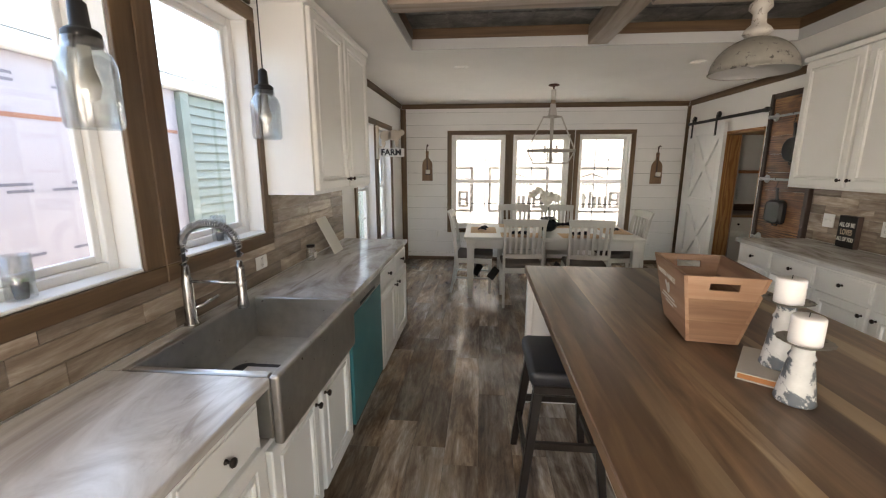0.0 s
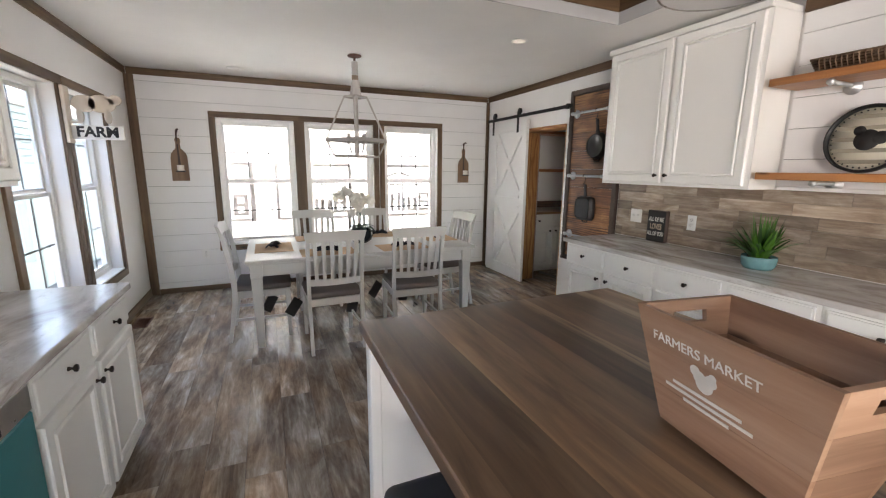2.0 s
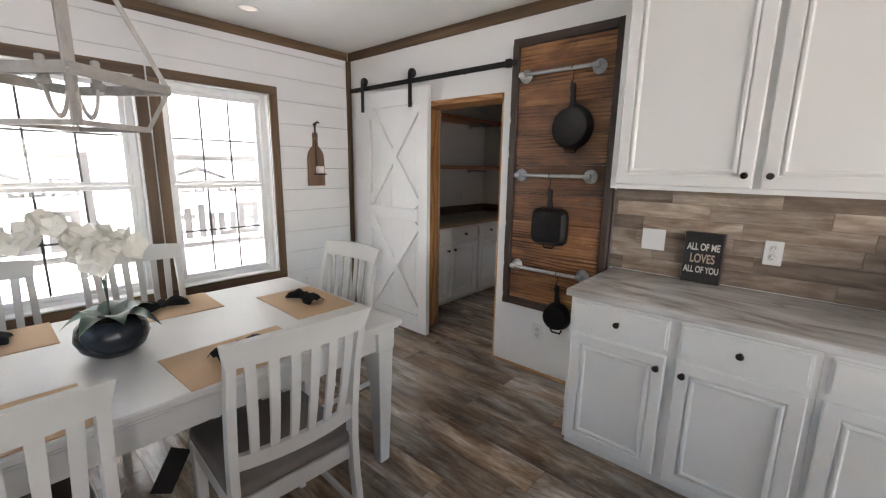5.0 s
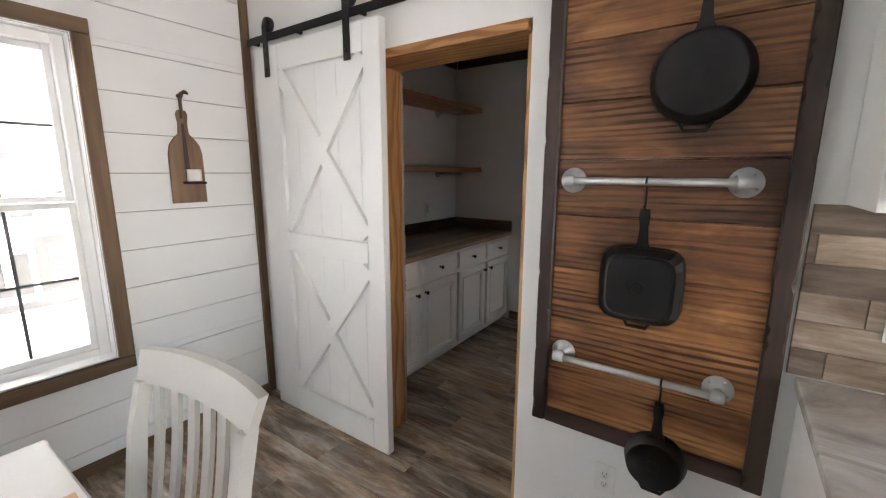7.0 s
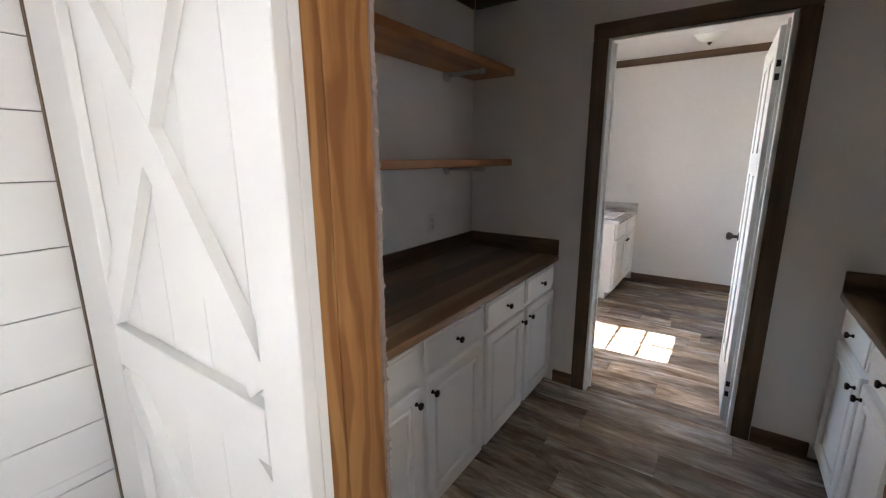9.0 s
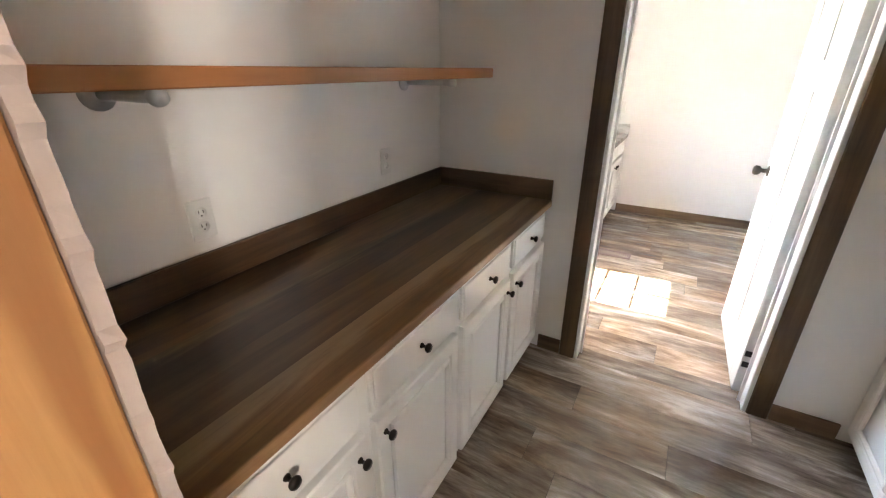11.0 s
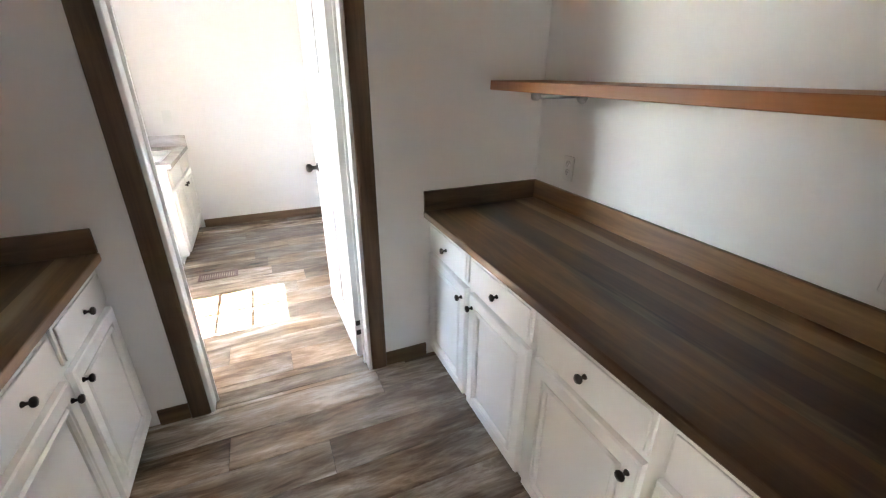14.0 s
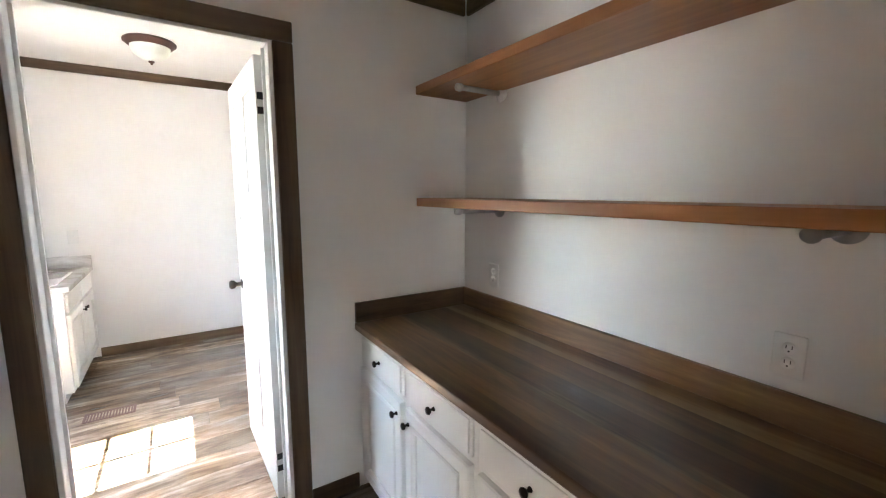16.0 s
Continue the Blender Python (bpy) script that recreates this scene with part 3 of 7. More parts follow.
BD0, BD1, BDZ0, BDZ1 = 5.66, 6.34, 0.80, 2.22  # glazed opening in the laundry outer wall
WT = 0.15


def wall_with_holes(axis, a0, a1, p0, p1, z0, z1, holes):
    """A wall along axis ('x' or 'y') from a0 to a1, between p0 and p1 across, with (b0, b1, c0, c1) openings."""
    bm = bmesh.new()

    def piece(u0, u1, w0, w1):
        if u1 - u0 > 1e-4 and w1 - w0 > 1e-4:
            if axis == 'x':
                box(bm, u0, u1, p0, p1, w0, w1)
            else:
                box(bm, p0, p1, u0, u1, w0, w1)
    cur = a0
    for b0, b1, c0, c1 in sorted(holes):
        piece(cur, b0, z0, z1)
        piece(b0, b1, z0, c0)
        piece(b0, b1, c1, z1)
        cur = b1
    piece(cur, a1, z0, z1)
    return bm


structure("wall_north", wall_with_holes('x', XL - WT, LX1 + WT, YW, YW + WT, 0, ZL, [(a, b, FZ0, FZ1) for a, b in FRONT] + [(BD0, BD1, BDZ0, BDZ1)]), M["wall_white"], "white painted outer wall behind the horizontal boards")
# openings at y -2.4 and in the south wall are added for the fill lamps
structure("wall_west", wall_with_holes('y', YB, YW, XL - WT, XL, 0, ZC, [(-2.4, -0.5, 0.4, 2.1)] + [(a, b, SZ0, SZ1) for a, b in SINKW] + [(a, b, DZ0, DZ1) for a, b in SIDEW]), M["wall_white"], "smooth white painted side wall with four windows and an added opening")
structure("wall_south", wall_with_holes('x', XL - WT, LX1 + WT, YB - WT, YB, 0, ZC, [(0.1, 2.3, 0.05, 2.15)]), M["wall_white"], "plain white wall with a wide unseen opening added for light")
structure("wall_east", wall_with_holes('y', YB, YW, XR, PX0, 0, ZC, [(OP0, OP1, 0, OPZ)]), M["wall_white"], "white painted wall with the rough pantry opening")
structure("wall_pantry_left", boxes((PX0, LX1, PY1, YW - 0.002, 0, BDZ0), (PX0, BD0, PY1, YW - 0.002, BDZ0, ZL), (BD1, LX1, PY1, YW - 0.002, BDZ0, ZL), (BD0, BD1, PY1, YW - 0.002, BDZ1, ZL)), M["wall_white"], "smooth white pantry wall above the worktop")
structure("wall_pantry_right", boxes((PX0, LX1, PY0 - 0.12, PY0, 0, ZL)), M["wall_white"], "smooth white pantry wall with soft daylight")
structure("wall_laundry_door", wall_with_holes('y', PY0, PY1, PX1, LX0, 0, ZL, [(DW0, DW1, 0, DWZ)]), M["wall_white"], "white wall with the cased laundry doorway")
structure("wall_laundry_end", boxes((LX1, LX1 + WT, PY0 - 0.12, YW, 0, ZL)), M["wall_white"], "plain white end wall of the laundry")
TX0, TX1, TY0, TY1, TZ = -0.62, 2.32, -1.9, 3.95, 2.605   # tray recess
structure("ceiling", boxes((XL - WT, TX0, YB, YW + WT, ZC, ZC + 0.1), (TX1, LX0 - 0.002, YB, YW + WT, ZC, ZC + 0.1), (LX0 - 0.002, LX1 + WT, YB, YW + WT, ZL, ZL + 0.1), (TX0, TX1, YB, TY0, ZC, ZC + 0.1), (TX0, TX1, TY1, YW + WT, ZC, ZC + 0.1)), M["ceiling"], "white textured flat ceiling", "ceiling")
# tray: grey band, dark boards, pressed tin top
structure("tray_band", boxes((TX0 + 0.0005, TX0 + 0.008, TY0 + 0.009, TY1 - 0.009, ZC - 0.003, ZC + 0.077), (TX1 - 0.008, TX1 - 0.0005, TY0 + 0.009, TY1 - 0.009, ZC - 0.003, ZC + 0.077), (TX0 + 0.0005, TX1 - 0.0005, TY1 - 0.0085, TY1 - 0.0005, ZC - 0.003, ZC + 0.077), (TX0 + 0.0005, TX1 - 0.0005, TY0 + 0.0005, TY0 + 0.0085, ZC - 0.003, ZC + 0.077)), M["grey_paint"], "grey painted edge of the ceiling tray", "trim")
tray = thing("tray_board", "dark stained boards lining the ceiling tray", "trim", kind="structure")
part("side_board", boxes((TX0 - 0.02, TX0 + 0.012, TY0, TY1, ZC + 0.078, TZ + 0.02)), M["trim_y"], tray)
part("side_board", boxes((TX1 - 0.012, TX1 + 0.02, TY0, TY1, ZC + 0.078, TZ + 0.02)), M["trim_y"], tray)
part("end_board", boxes((TX0 + 0.013, TX1 - 0.013, TY1 - 0.012, TY1 + 0.02, ZC + 0.078, TZ + 0.02)), M["trim_x"], tray)
part("end_board", boxes((TX0 + 0.013, TX1 - 0.013, TY0 - 0.02, TY0 + 0.012, ZC + 0.078, TZ + 0.02)), M["trim_x"], tray)
bm = boxes((TX0 - 0.02, TX1 + 0.02, TY0 - 0.02, TY1 + 0.02, TZ, TZ + 0.06))
y = TY0 + 0.02
while y < TY1 - 0.3:
    x = TX0 + 0.02
    while x < TX1 - 0.28:
        box(bm, x + 0.012, x + 0.293, y + 0.012, y + 0.293, TZ - 0.006, TZ + 0.001, 0.003)
        lathe(bm, [(0.0, -0.012), (0.05, -0.009), (0.07, -0.0065)], 12, Matrix.Translation((x + 0.152, y + 0.152, TZ)))
        x += 0.305
    y += 0.305
structure("ceiling_tin", bm, M["tin"], "dark pressed tin squares in the ceiling tray", "ceiling")
for x0, x1 in ((0.774, 0.928),):
    solid("ceiling_beam", boxes((x0, x1, TY0 + 0.013, TY1 - 0.013, ZC + 0.005, TZ - 0.007), bevel=0.006), M["beam_y"], "rough sawn light brown beam under the tin", "beam", "tray beams")
for y0 in (2.995, 1.25, -0.5):
    for x0, x1 in ((TX0, 0.771), (0.931, TX1)):
        solid("ceiling_beam", boxes((x0 + 0.014, x1 - 0.014, y0, y0 + 0.15, ZC + 0.008, TZ - 0.007), bevel=0.006), M["beam_x"], "rough sawn light brown cross beam in the tray", "beam", "tray beams")

# crown, corner posts, baseboards
crown = thing("crown_trim", "dark stained flat board along the top of the walls", "trim", kind="structure")
CZ0 = ZC - 0.075
part("crown_board", boxes((XL + 0.02, XR - 0.02, YW - 0.020, YW - 0.001, CZ0, ZC - 0.001), bevel=0.003), M["trim_x"], crown)
part("crown_board", boxes((XL + 0.001, XL + 0.020, 3.92, YW - 0.022, CZ0, ZC - 0.001), bevel=0.003), M["trim_y"], crown)
part("crown_board", boxes((XL + 0.001, XL + 0.020, YB, 2.69, CZ0, ZC - 0.001), bevel=0.003), M["trim_y"], crown)
part("crown_board", boxes((XR - 0.020, XR - 0.001, 4.38, YW - 0.022, CZ0, ZC - 0.001), bevel=0.003), M["trim_y"], crown)
part("crown_board", boxes((XR - 0.040, XR - 0.019, YB, 3.15, CZ0, ZC - 0.001), bevel=0.003), M["trim_y"], crown)
part("crown_board", boxes((PX0 + 0.02, PX1 - 0.02, PY1 - 0.020, PY1 - 0.001, CZ0, ZC - 0.001), bevel=0.003), M["trim_x"], crown)
part("crown_board", boxes((PX0 + 0.02, PX1 - 0.02, PY0 + 0.001, PY0 + 0.020, CZ0, ZC - 0.001), bevel=0.003), M["trim_x"], crown)
part("crown_board", boxes((PX1 - 0.020, PX1 - 0.001, PY0 + 0.022, PY1 - 0.022, CZ0, ZC - 0.001), bevel=0.003), M["trim_y"], crown)
part("crown_board", boxes((LX1 - 0.020, LX1 - 0.001, PY0 + 0.022, PY1 - 0.022, CZ0 + ZL - ZC, ZL - 0.001), bevel=0.003), M["trim_y"], crown)
corner = thing("corner_trim", "dark stained upright board in the room corner", "trim", kind="structure")
part("corner_board", boxes((XR - 0.045, XR - 0.001, YW - 0.045, YW - 0.021, 0.0, CZ0 - 0.001), bevel=0.003), M["trim_z"], corner)
part("corner_board", boxes((XL + 0.001, XL + 0.085, YW - 0.045, YW - 0.021, 0.0, CZ0 - 0.001), bevel=0.003), M["trim_z"], corner)
base = thing("baseboard", "dark stained low baseboard", "baseboard", kind="structure")
BZ = 0.085
part("base_board", boxes((XL + 0.087, XR - 0.047, YW - 0.036, YW - 0.021, 0.001, 0.06), bevel=0.003), M["trim_x"], base)
part("base_board", boxes((XL + 0.001, XL + 0.014, 4.02, YW - 0.047, 0.001, BZ), bevel=0.003), M["trim_y"], base)
part("base_board", boxes((PX1 - 0.014, PX1 - 0.001, DW1 + 0.088, PY1 - 0.64, 0.001, BZ), bevel=0.003), M["trim_y"], base)
part("base_board", boxes((PX1 - 0.014, PX1 - 0.001, PY0 + 0.65, DW0 - 0.088, 0.001, BZ), bevel=0.003), M["trim_y"], base)
part("base_board", boxes((LX1 - 0.014, LX1 - 0.001, PY0 + 0.02, PY1 - 0.60, 0.001, BZ), bevel=0.003), M["trim_y"], base)
part("base_board", boxes((LX0 + 0.02, LX1 - 0.02, PY0 + 0.001, PY0 + 0.014, 0.001, BZ), bevel=0.003), M["trim_x"], base)
part("base_board", boxes((LX0 + 0.001, LX0 + 0.014, DW1 + 0.088, PY1 - 0.02, 0.001, BZ), bevel=0.003), M["trim_y"], base)


part("raw_strip", boxes((XR - 0.012, XR - 0.001, 4.435, OP0 - 0.002, 0.0045, 0.024), bevel=0.002), M["pine_y"], base, "pale unfinished strip at the floor")


# ---- windows ----
def window(name, label, w, z0, z1, cols, rows, m, trim=0.085, trims="LRTB", reveal=0.06, sill=True, hung=True, mw=0.0065, left_trim=0.0, right_trim=0.0):
    """Local x along the wall, y outwards, z up; the wall's face is y = 0. Opening from x = 0 to w."""
    e = thing(name, label, "window", kind="structure")
    ft = 0.045
    yf = reveal
    part("window_frame", boxes((0.001, ft, yf, yf + 0.06, z0 + 0.001, z1 - 0.001), (w - ft, w - 0.001, yf, yf + 0.06, z0 + 0.001, z1 - 0.001), (ft, w - ft, yf, yf + 0.06, z0 + 0.001, z0 + ft), (ft, w - ft, yf, yf + 0.06, z1 - ft, z1 - 0.001), bevel=0.004), M["vinyl"], e, "white vinyl frame")
    zm = (z0 + z1) / 2 + 0.02
    sashes = [(z0 + ft, zm, yf + 0.008), (zm, z1 - ft, yf + 0.032)] if hung else [(z0 + ft, z1 - ft, yf + 0.02)]
    st = 0.028
    for a, b, yy in sashes:
        s = part("sash", boxes((ft, ft + st, yy, yy + 0.022, a, b), (w - ft - st, w - ft, yy, yy + 0.022, a, b), (ft + st, w - ft - st, yy, yy + 0.022, a, a + st), (ft + st, w - ft - st, yy, yy + 0.022, b - st, b), bevel=0.003), M["vinyl"], e, "white sash")
        p = part("pane", boxes((ft + st, w - ft - st, yy + 0.009, yy + 0.013, a + st, b - st)), M["glass"], s, "clear glass")
        p.visible_shadow = False
        gx0, gx1, gz0, gz1 = ft + st, w - ft - st, a + st, b - st
        for i in range(1, cols):
            x = gx0 + (gx1 - gx0) * i / cols
            part("muntin", boxes((x - mw, x + mw, yy + 0.014, yy + 0.019, gz0, gz1)), M["muntin"], s, "thin glazing bar with its backlit darkness painted in")
        for i in range(1, rows):
            z = gz0 + (gz1 - gz0) * i / rows
            part("muntin", boxes((gx0, gx1, yy + 0.0145, yy + 0.0185, z - mw, z + mw)), M["muntin"], s, "thin glazing bar with its backlit darkness painted in")
    tp = 0.021
    if "L" in trims:
        part("trim_board", boxes((-(left_trim or trim), -0.001, -tp, -0.001, z0 - 0.001, z1 + 0.001), bevel=0.003), M["trim_z"], e, "dark stained casing")
    if "R" in trims:
        part("trim_board", boxes((w + 0.001, w + (right_trim or trim), -tp, -0.001, z0 - 0.001, z1 + 0.001), bevel=0.003), M["trim_z"], e, "dark stained casing")
    if "T" in trims:
        part("trim_board", boxes((-(left_trim or trim), w + (right_trim or trim), -tp, -0.001, z1 + 0.002, z1 + trim), bevel=0.003), M["trim_x"], e, "dark stained casing")
    if "B" in trims:
        part("trim_board", boxes((-(left_trim or trim), w + (right_trim or trim), -tp, -0.001, z0 - trim, z0 - 0.002), bevel=0.003), M["trim_x"], e, "dark stained casing")
    if sill:
        part("window_sill", boxes((0.002, w - 0.002, -0.012, reveal - 0.001, z0 + 0.0005, z0 + 0.012), bevel=0.003), M["vinyl"], e, "white sill")
    e.matrix_basis = m
    return e


for i, (a, b) in enumerate(FRONT):
    window("window_%d" % (i + 1), "white double-hung window with gridded panes and dark casing", b - a, FZ0, FZ1, 3, 2, pose(a, YW - 0.018, 0), 0.066, reveal=0.07)
TO_WEST = lambda y: pose(XL, y, 0, 0, 0, 90)
for i, (a, b) in enumerate(SINKW):
    window("window_%d" % (i + 4), "white picture window over the sink with dark casing", b - a, SZ0, SZ1, 1, 1, TO_WEST(a), 0.07, reveal=0.085, hung=False, left_trim=0.0985 * i, right_trim=0.0985 * (1 - i))
for i, (a, b) in enumerate(SIDEW):
    window("window_%d" % (i + 6), "white double-hung side window in a deep reveal", b - a, DZ0, DZ1, 3, 2, TO_WEST(a), 0.066, reveal=0.085)
window("window_8", "small gridded window in the laundry's outer wall", BD1 - BD0, BDZ0, BDZ1, 2, 4, pose(BD0, PY1, 0), 0.07, reveal=0.16, trims="LRTB", hung=False, mw=0.016)

# doorway to the laundry
cas = thing("door_casing", "dark stained casing with white jamb round the laundry doorway", "door frame", kind="structure")
part("casing_board", boxes((PX1 - 0.02, PX1 - 0.001, DW0 - 0.085, DW0 - 0.006, 0.0, DWZ + 0.002), bevel=0.004), M["trim_z"], cas)
part("casing_board", boxes((PX1 - 0.02, PX1 - 0.001, DW1 + 0.006, DW1 + 0.085, 0.0, DWZ + 0.002), bevel=0.004), M["trim_z"], cas)
part("casing_board", boxes((PX1 - 0.02, PX1 - 0.001, DW0 - 0.085, DW1 + 0.085, DWZ + 0.004, DWZ + 0.083), bevel=0.004), M["trim_y"], cas)
part("jamb", boxes((PX1 - 0.012, LX0 + 0.012, DW0 - 0.006, DW0 + 0.012, 0.0, DWZ), bevel=0.003), M["door"], cas, "white jamb")
part("jamb", boxes((PX1 - 0.012, LX0 + 0.012, DW1 - 0.012, DW1 + 0.006, 0.0, DWZ), bevel=0.003), M["door"], cas, "white jamb")
part("jamb", boxes((PX1 - 0.012, LX0 + 0.012, DW0 + 0.0125, DW1 - 0.0125, DWZ - 0.012, DWZ + 0.003), bevel=0.003), M["door"], cas, "white jamb")
part("door_stop", boxes((LX0 - 0.045, LX0 - 0.033, DW0 + 0.012, DW0 + 0.024, 0.0, DWZ - 0.013), (LX0 - 0.045, LX0 - 0.033, DW1 - 0.024, DW1 - 0.012, 0.0, DWZ - 0.013)), M["door"], cas)
for z in (0.20, 1.86):
    part("hinge", boxes((LX0 - 0.03, LX0 + 0.008, DW0 + 0.0125, DW0 + 0.0145, z - 0.045, z - 0.012), (LX0 - 0.03, LX0 + 0.008, DW0 + 0.0125, DW0 + 0.0145, z + 0.012, z + 0.045)), M["black_iron"], cas, "black hinge leaf")


# barn opening: rough studs and torn edge
jam = thing("opening_jamb", "rough unpainted pine studs lining the pantry opening", "door frame", kind="structure")
part("stud", boxes((XR - 0.014, XR + 0.012, OP1 - 0.040, OP1 - 0.001, 0.0, OPZ - 0.04), bevel=0.002), M["pine_z"], jam)
part("stud", boxes((XR + 0.014, XR + 0.105, OP1 - 0.040, OP1 - 0.001, 0.0, OPZ - 0.04), bevel=0.002), M["pine_z"], jam)
part("stud", boxes((XR + 0.108, PX0 - 0.012, OP1 - 0.040, OP1 - 0.001, 0.0, OPZ - 0.04), bevel=0.002), M["pine_z"], jam)
part("header", boxes((XR - 0.010, PX0 - 0.012, OP0 + 0.013, OP1 - 0.001, OPZ - 0.039, OPZ - 0.001), bevel=0.002), M["pine_y"], jam)
part("stud", boxes((XR + 0.016, PX0 - 0.016, OP0 + 0.001, OP0 + 0.012, 0.0, OPZ - 0.04), bevel=0.002), M["pine_z"], jam)
rng = random.Random(4)
for yy, sgn in ((OP1 - 0.041, -1), (OP0 + 0.012, 1)):
    for xx in ((PX0 - 0.011, PX0 - 0.001), (XR + 0.0005, XR + 0.012)):
        if sgn < 0 and xx[0] < 3.1:
            continue
        bm = bmesh.new()
        z = 0.0
        prev = None
        while z <= OPZ - 0.05:
            w = rng.uniform(0.001, 0.0035) + (rng.uniform(0.001, 0.007) if rng.random() < 0.22 else 0.0) if sgn < 0 else rng.uniform(0.0005, 0.0028)
            ring = [bm.verts.new(p) for p in ((xx[0], yy - sgn * 0.035, z), (xx[1], yy - sgn * 0.035, z), (xx[1], yy + sgn * w, z), (xx[0], yy + sgn * w * 0.6, z))]
            if prev:
                for i in range(4):
                    bm.faces.new((prev[i], prev[(i + 1) % 4], ring[(i + 1) % 4], ring[i]))
            else:
                bm.faces.new(ring)
            prev = ring
            z += 0.008
        bm.faces.new(prev[::-1])
        part("torn_edge", bm, M["raw_edge"] if sgn < 0 else M["pine_z"], jam, "torn edge of the wallboard")


# ---- cabinets and worktops ----
def knob_mesh(bm, x, y, z):
    """A mushroom knob that points to -y."""
    lathe(bm, [(0.0, 0.0), (0.0085, 0.0), (0.0075, 0.004), (0.0045, 0.008), (0.005, 0.014), (0.0125, 0.019), (0.0145, 0.024), (0.012, 0.029), (0.0, 0.031)], 14, Matrix.Translation((x, y, z)) @ Matrix.Rotation(radians(90), 4, 'X'))


def frame_ring(bm, x0, x1, z0, z1, w, y0, y1, bevel=0.0025):
    """One mitred frame between y0 (front) and y1 (back)."""
    def loop(a, b, c, d, y):
        return [bm.verts.new(p) for p in ((a, y, c), (b, y, c), (b, y, d), (a, y, d))]
    fo, fi = loop(x0, x1, z0, z1, y0), loop(x0 + w, x1 - w, z0 + w, z1 - w, y0)
    bo, bi = loop(x0, x1, z0, z1, y1), loop(x0 + w, x1 - w, z0 + w, z1 - w, y1)
    rim = []
    for i in range(4):
        j = (i + 1) % 4
        rim.append(bm.faces.new((fo[i], fo[j], fi[j], fi[i])))
        bm.faces.new((bo[j], bo[i], bi[i], bi[j]))
        bm.faces.new((fo[j], fo[i], bo[i], bo[j]))
        bm.faces.new((fi[i], fi[j], bi[j], bi[i]))
    if bevel:
        es = [e for i in range(4) for e in (bm.edges.get((fo[i], fo[(i + 1) % 4])), bm.edges.get((fi[i], fi[(i + 1) % 4])))]
        bmesh.ops.bevel(bm, geom=es, offset=bevel, segments=1, affect='EDGES')


def panel_door(e, x0, x1, z0, z1, y, t=0.024, stile=0.052, label=""):
    """A framed door with a bead and a sunk panel; its back lies at y, its front at y - t."""
    bm = bmesh.new()
    frame_ring(bm, x0, x1, z0, z1, stile, y - t, y, 0.005)
    d = part("door", bm, M["cab"], e, label)
    a, b, c, f = x0 + stile, x1 - stile, z0 + stile, z1 - stile
    part("panel", boxes((a, b, y - t + 0.011, y - 0.002, c, f)), M["cab"], d)
    bm = bmesh.new()
    frame_ring(bm, a + 0.005, b - 0.005, c + 0.005, f - 0.005, 0.019, y - t - 0.002, y - t + 0.0108, 0.006)
    part("bead", bm, M["cab"], d)
    return d


def base_cabinet(label, w, cols, m, knobs, depth=0.56, h=HC - 0.035, drawers=True, group="", doors_top=None, end=None):
    """Local front at y = 0 facing -y, from x = 0 to w. knobs: for each door, which side its knob is on."""
    e = thing("base_cabinet", label, "cabinet", group=group)
    bm = bmesh.new()
    box(bm, 0.0005, w - 0.0005, 0.0, depth, 0.055, h)
    box(bm, 0.0005, w - 0.0005, 0.035, depth, 0.0, 0.055)
    part("body", bm, M["cab"], e)
    cw = w / cols
    top = h - 0.022
    for i in range(cols):
        a, b = i * cw + 0.02, (i + 1) * cw - 0.02
        dz1 = top
        if drawers:
            bm = bmesh.new()
            box(bm, a, b, -0.012, -0.0005, top - 0.135, top, 0.002)
            box(bm, a + 0.009, b - 0.009, -0.019, -0.0121, top - 0.126, top - 0.009, 0.004, 2)
            d = part("drawer_front", bm, M["cab"], e)
            bm = bmesh.new()
            knob_mesh(bm, (a + b) / 2, -0.019, top - 0.068)
            part("knob", bm, M["knob"], d, "dark bronze knob")
            dz1 = top - 0.16
        if doors_top:
            dz1 = doors_top
        d = panel_door(e, a, b, 0.075, dz1, -0.0005, label="recessed panel door")
        bm = bmesh.new()
        knob_mesh(bm, b - 0.03 if knobs[i] == "R" else a + 0.03, -0.0245, dz1 - 0.055)
        part("knob", bm, M["knob"], d, "dark bronze knob")
    e.matrix_basis = m
    return e


def wall_cabinet(label, w, z0, z1, depth, m):
    e = thing("wall_cabinet", label, "cabinet")
    bm = boxes((0, w, 0, depth, z0, z1))
    part("body", bm, M["cab"], e)
    part("top_moulding", boxes((-0.006, w + 0.006, -0.03, depth, z1 - 0.03, z1 + 0.012), bevel=0.006), M["cab"], e)
    for i in range(2):
        a, b = i * w / 2 + (0.03 if i == 0 else 0.014), (i + 1) * w / 2 - (0.014 if i == 0 else 0.03)
        d = panel_door(e, a, b, z0 + 0.022, z1 - 0.035, -0.0005, 0.024, 0.056, "recessed panel door")
        bm = bmesh.new()
        knob_mesh(bm, b - 0.03 if i == 0 else a + 0.03, -0.0245, z0 + 0.022 + 0.055)
        part("knob", bm, M["knob"], d, "dark bronze knob")
    e.matrix_basis = m
    return e


def worktop(label, mat, slabs, upstands=()):
    """Slabs with rounded edges, and upstands against the walls."""
    d = slabs[0]
    e = thing("worktop", label, "worktop", ((d[0] + d[1]) / 2, (d[2] + d[3]) / 2, d[4]))
    for d in slabs:
        bm = bmesh.new()
        box(bm, *d, bevel=0.005, seg=2)
        part("slab", bm, mat, e)
    for d in upstands:
        part("upstand", boxes(d, bevel=0.003), M["pend"] if d[1] - d[0] < 0.1 else mat, e)
    return e


FX = 2.385 + 0.019
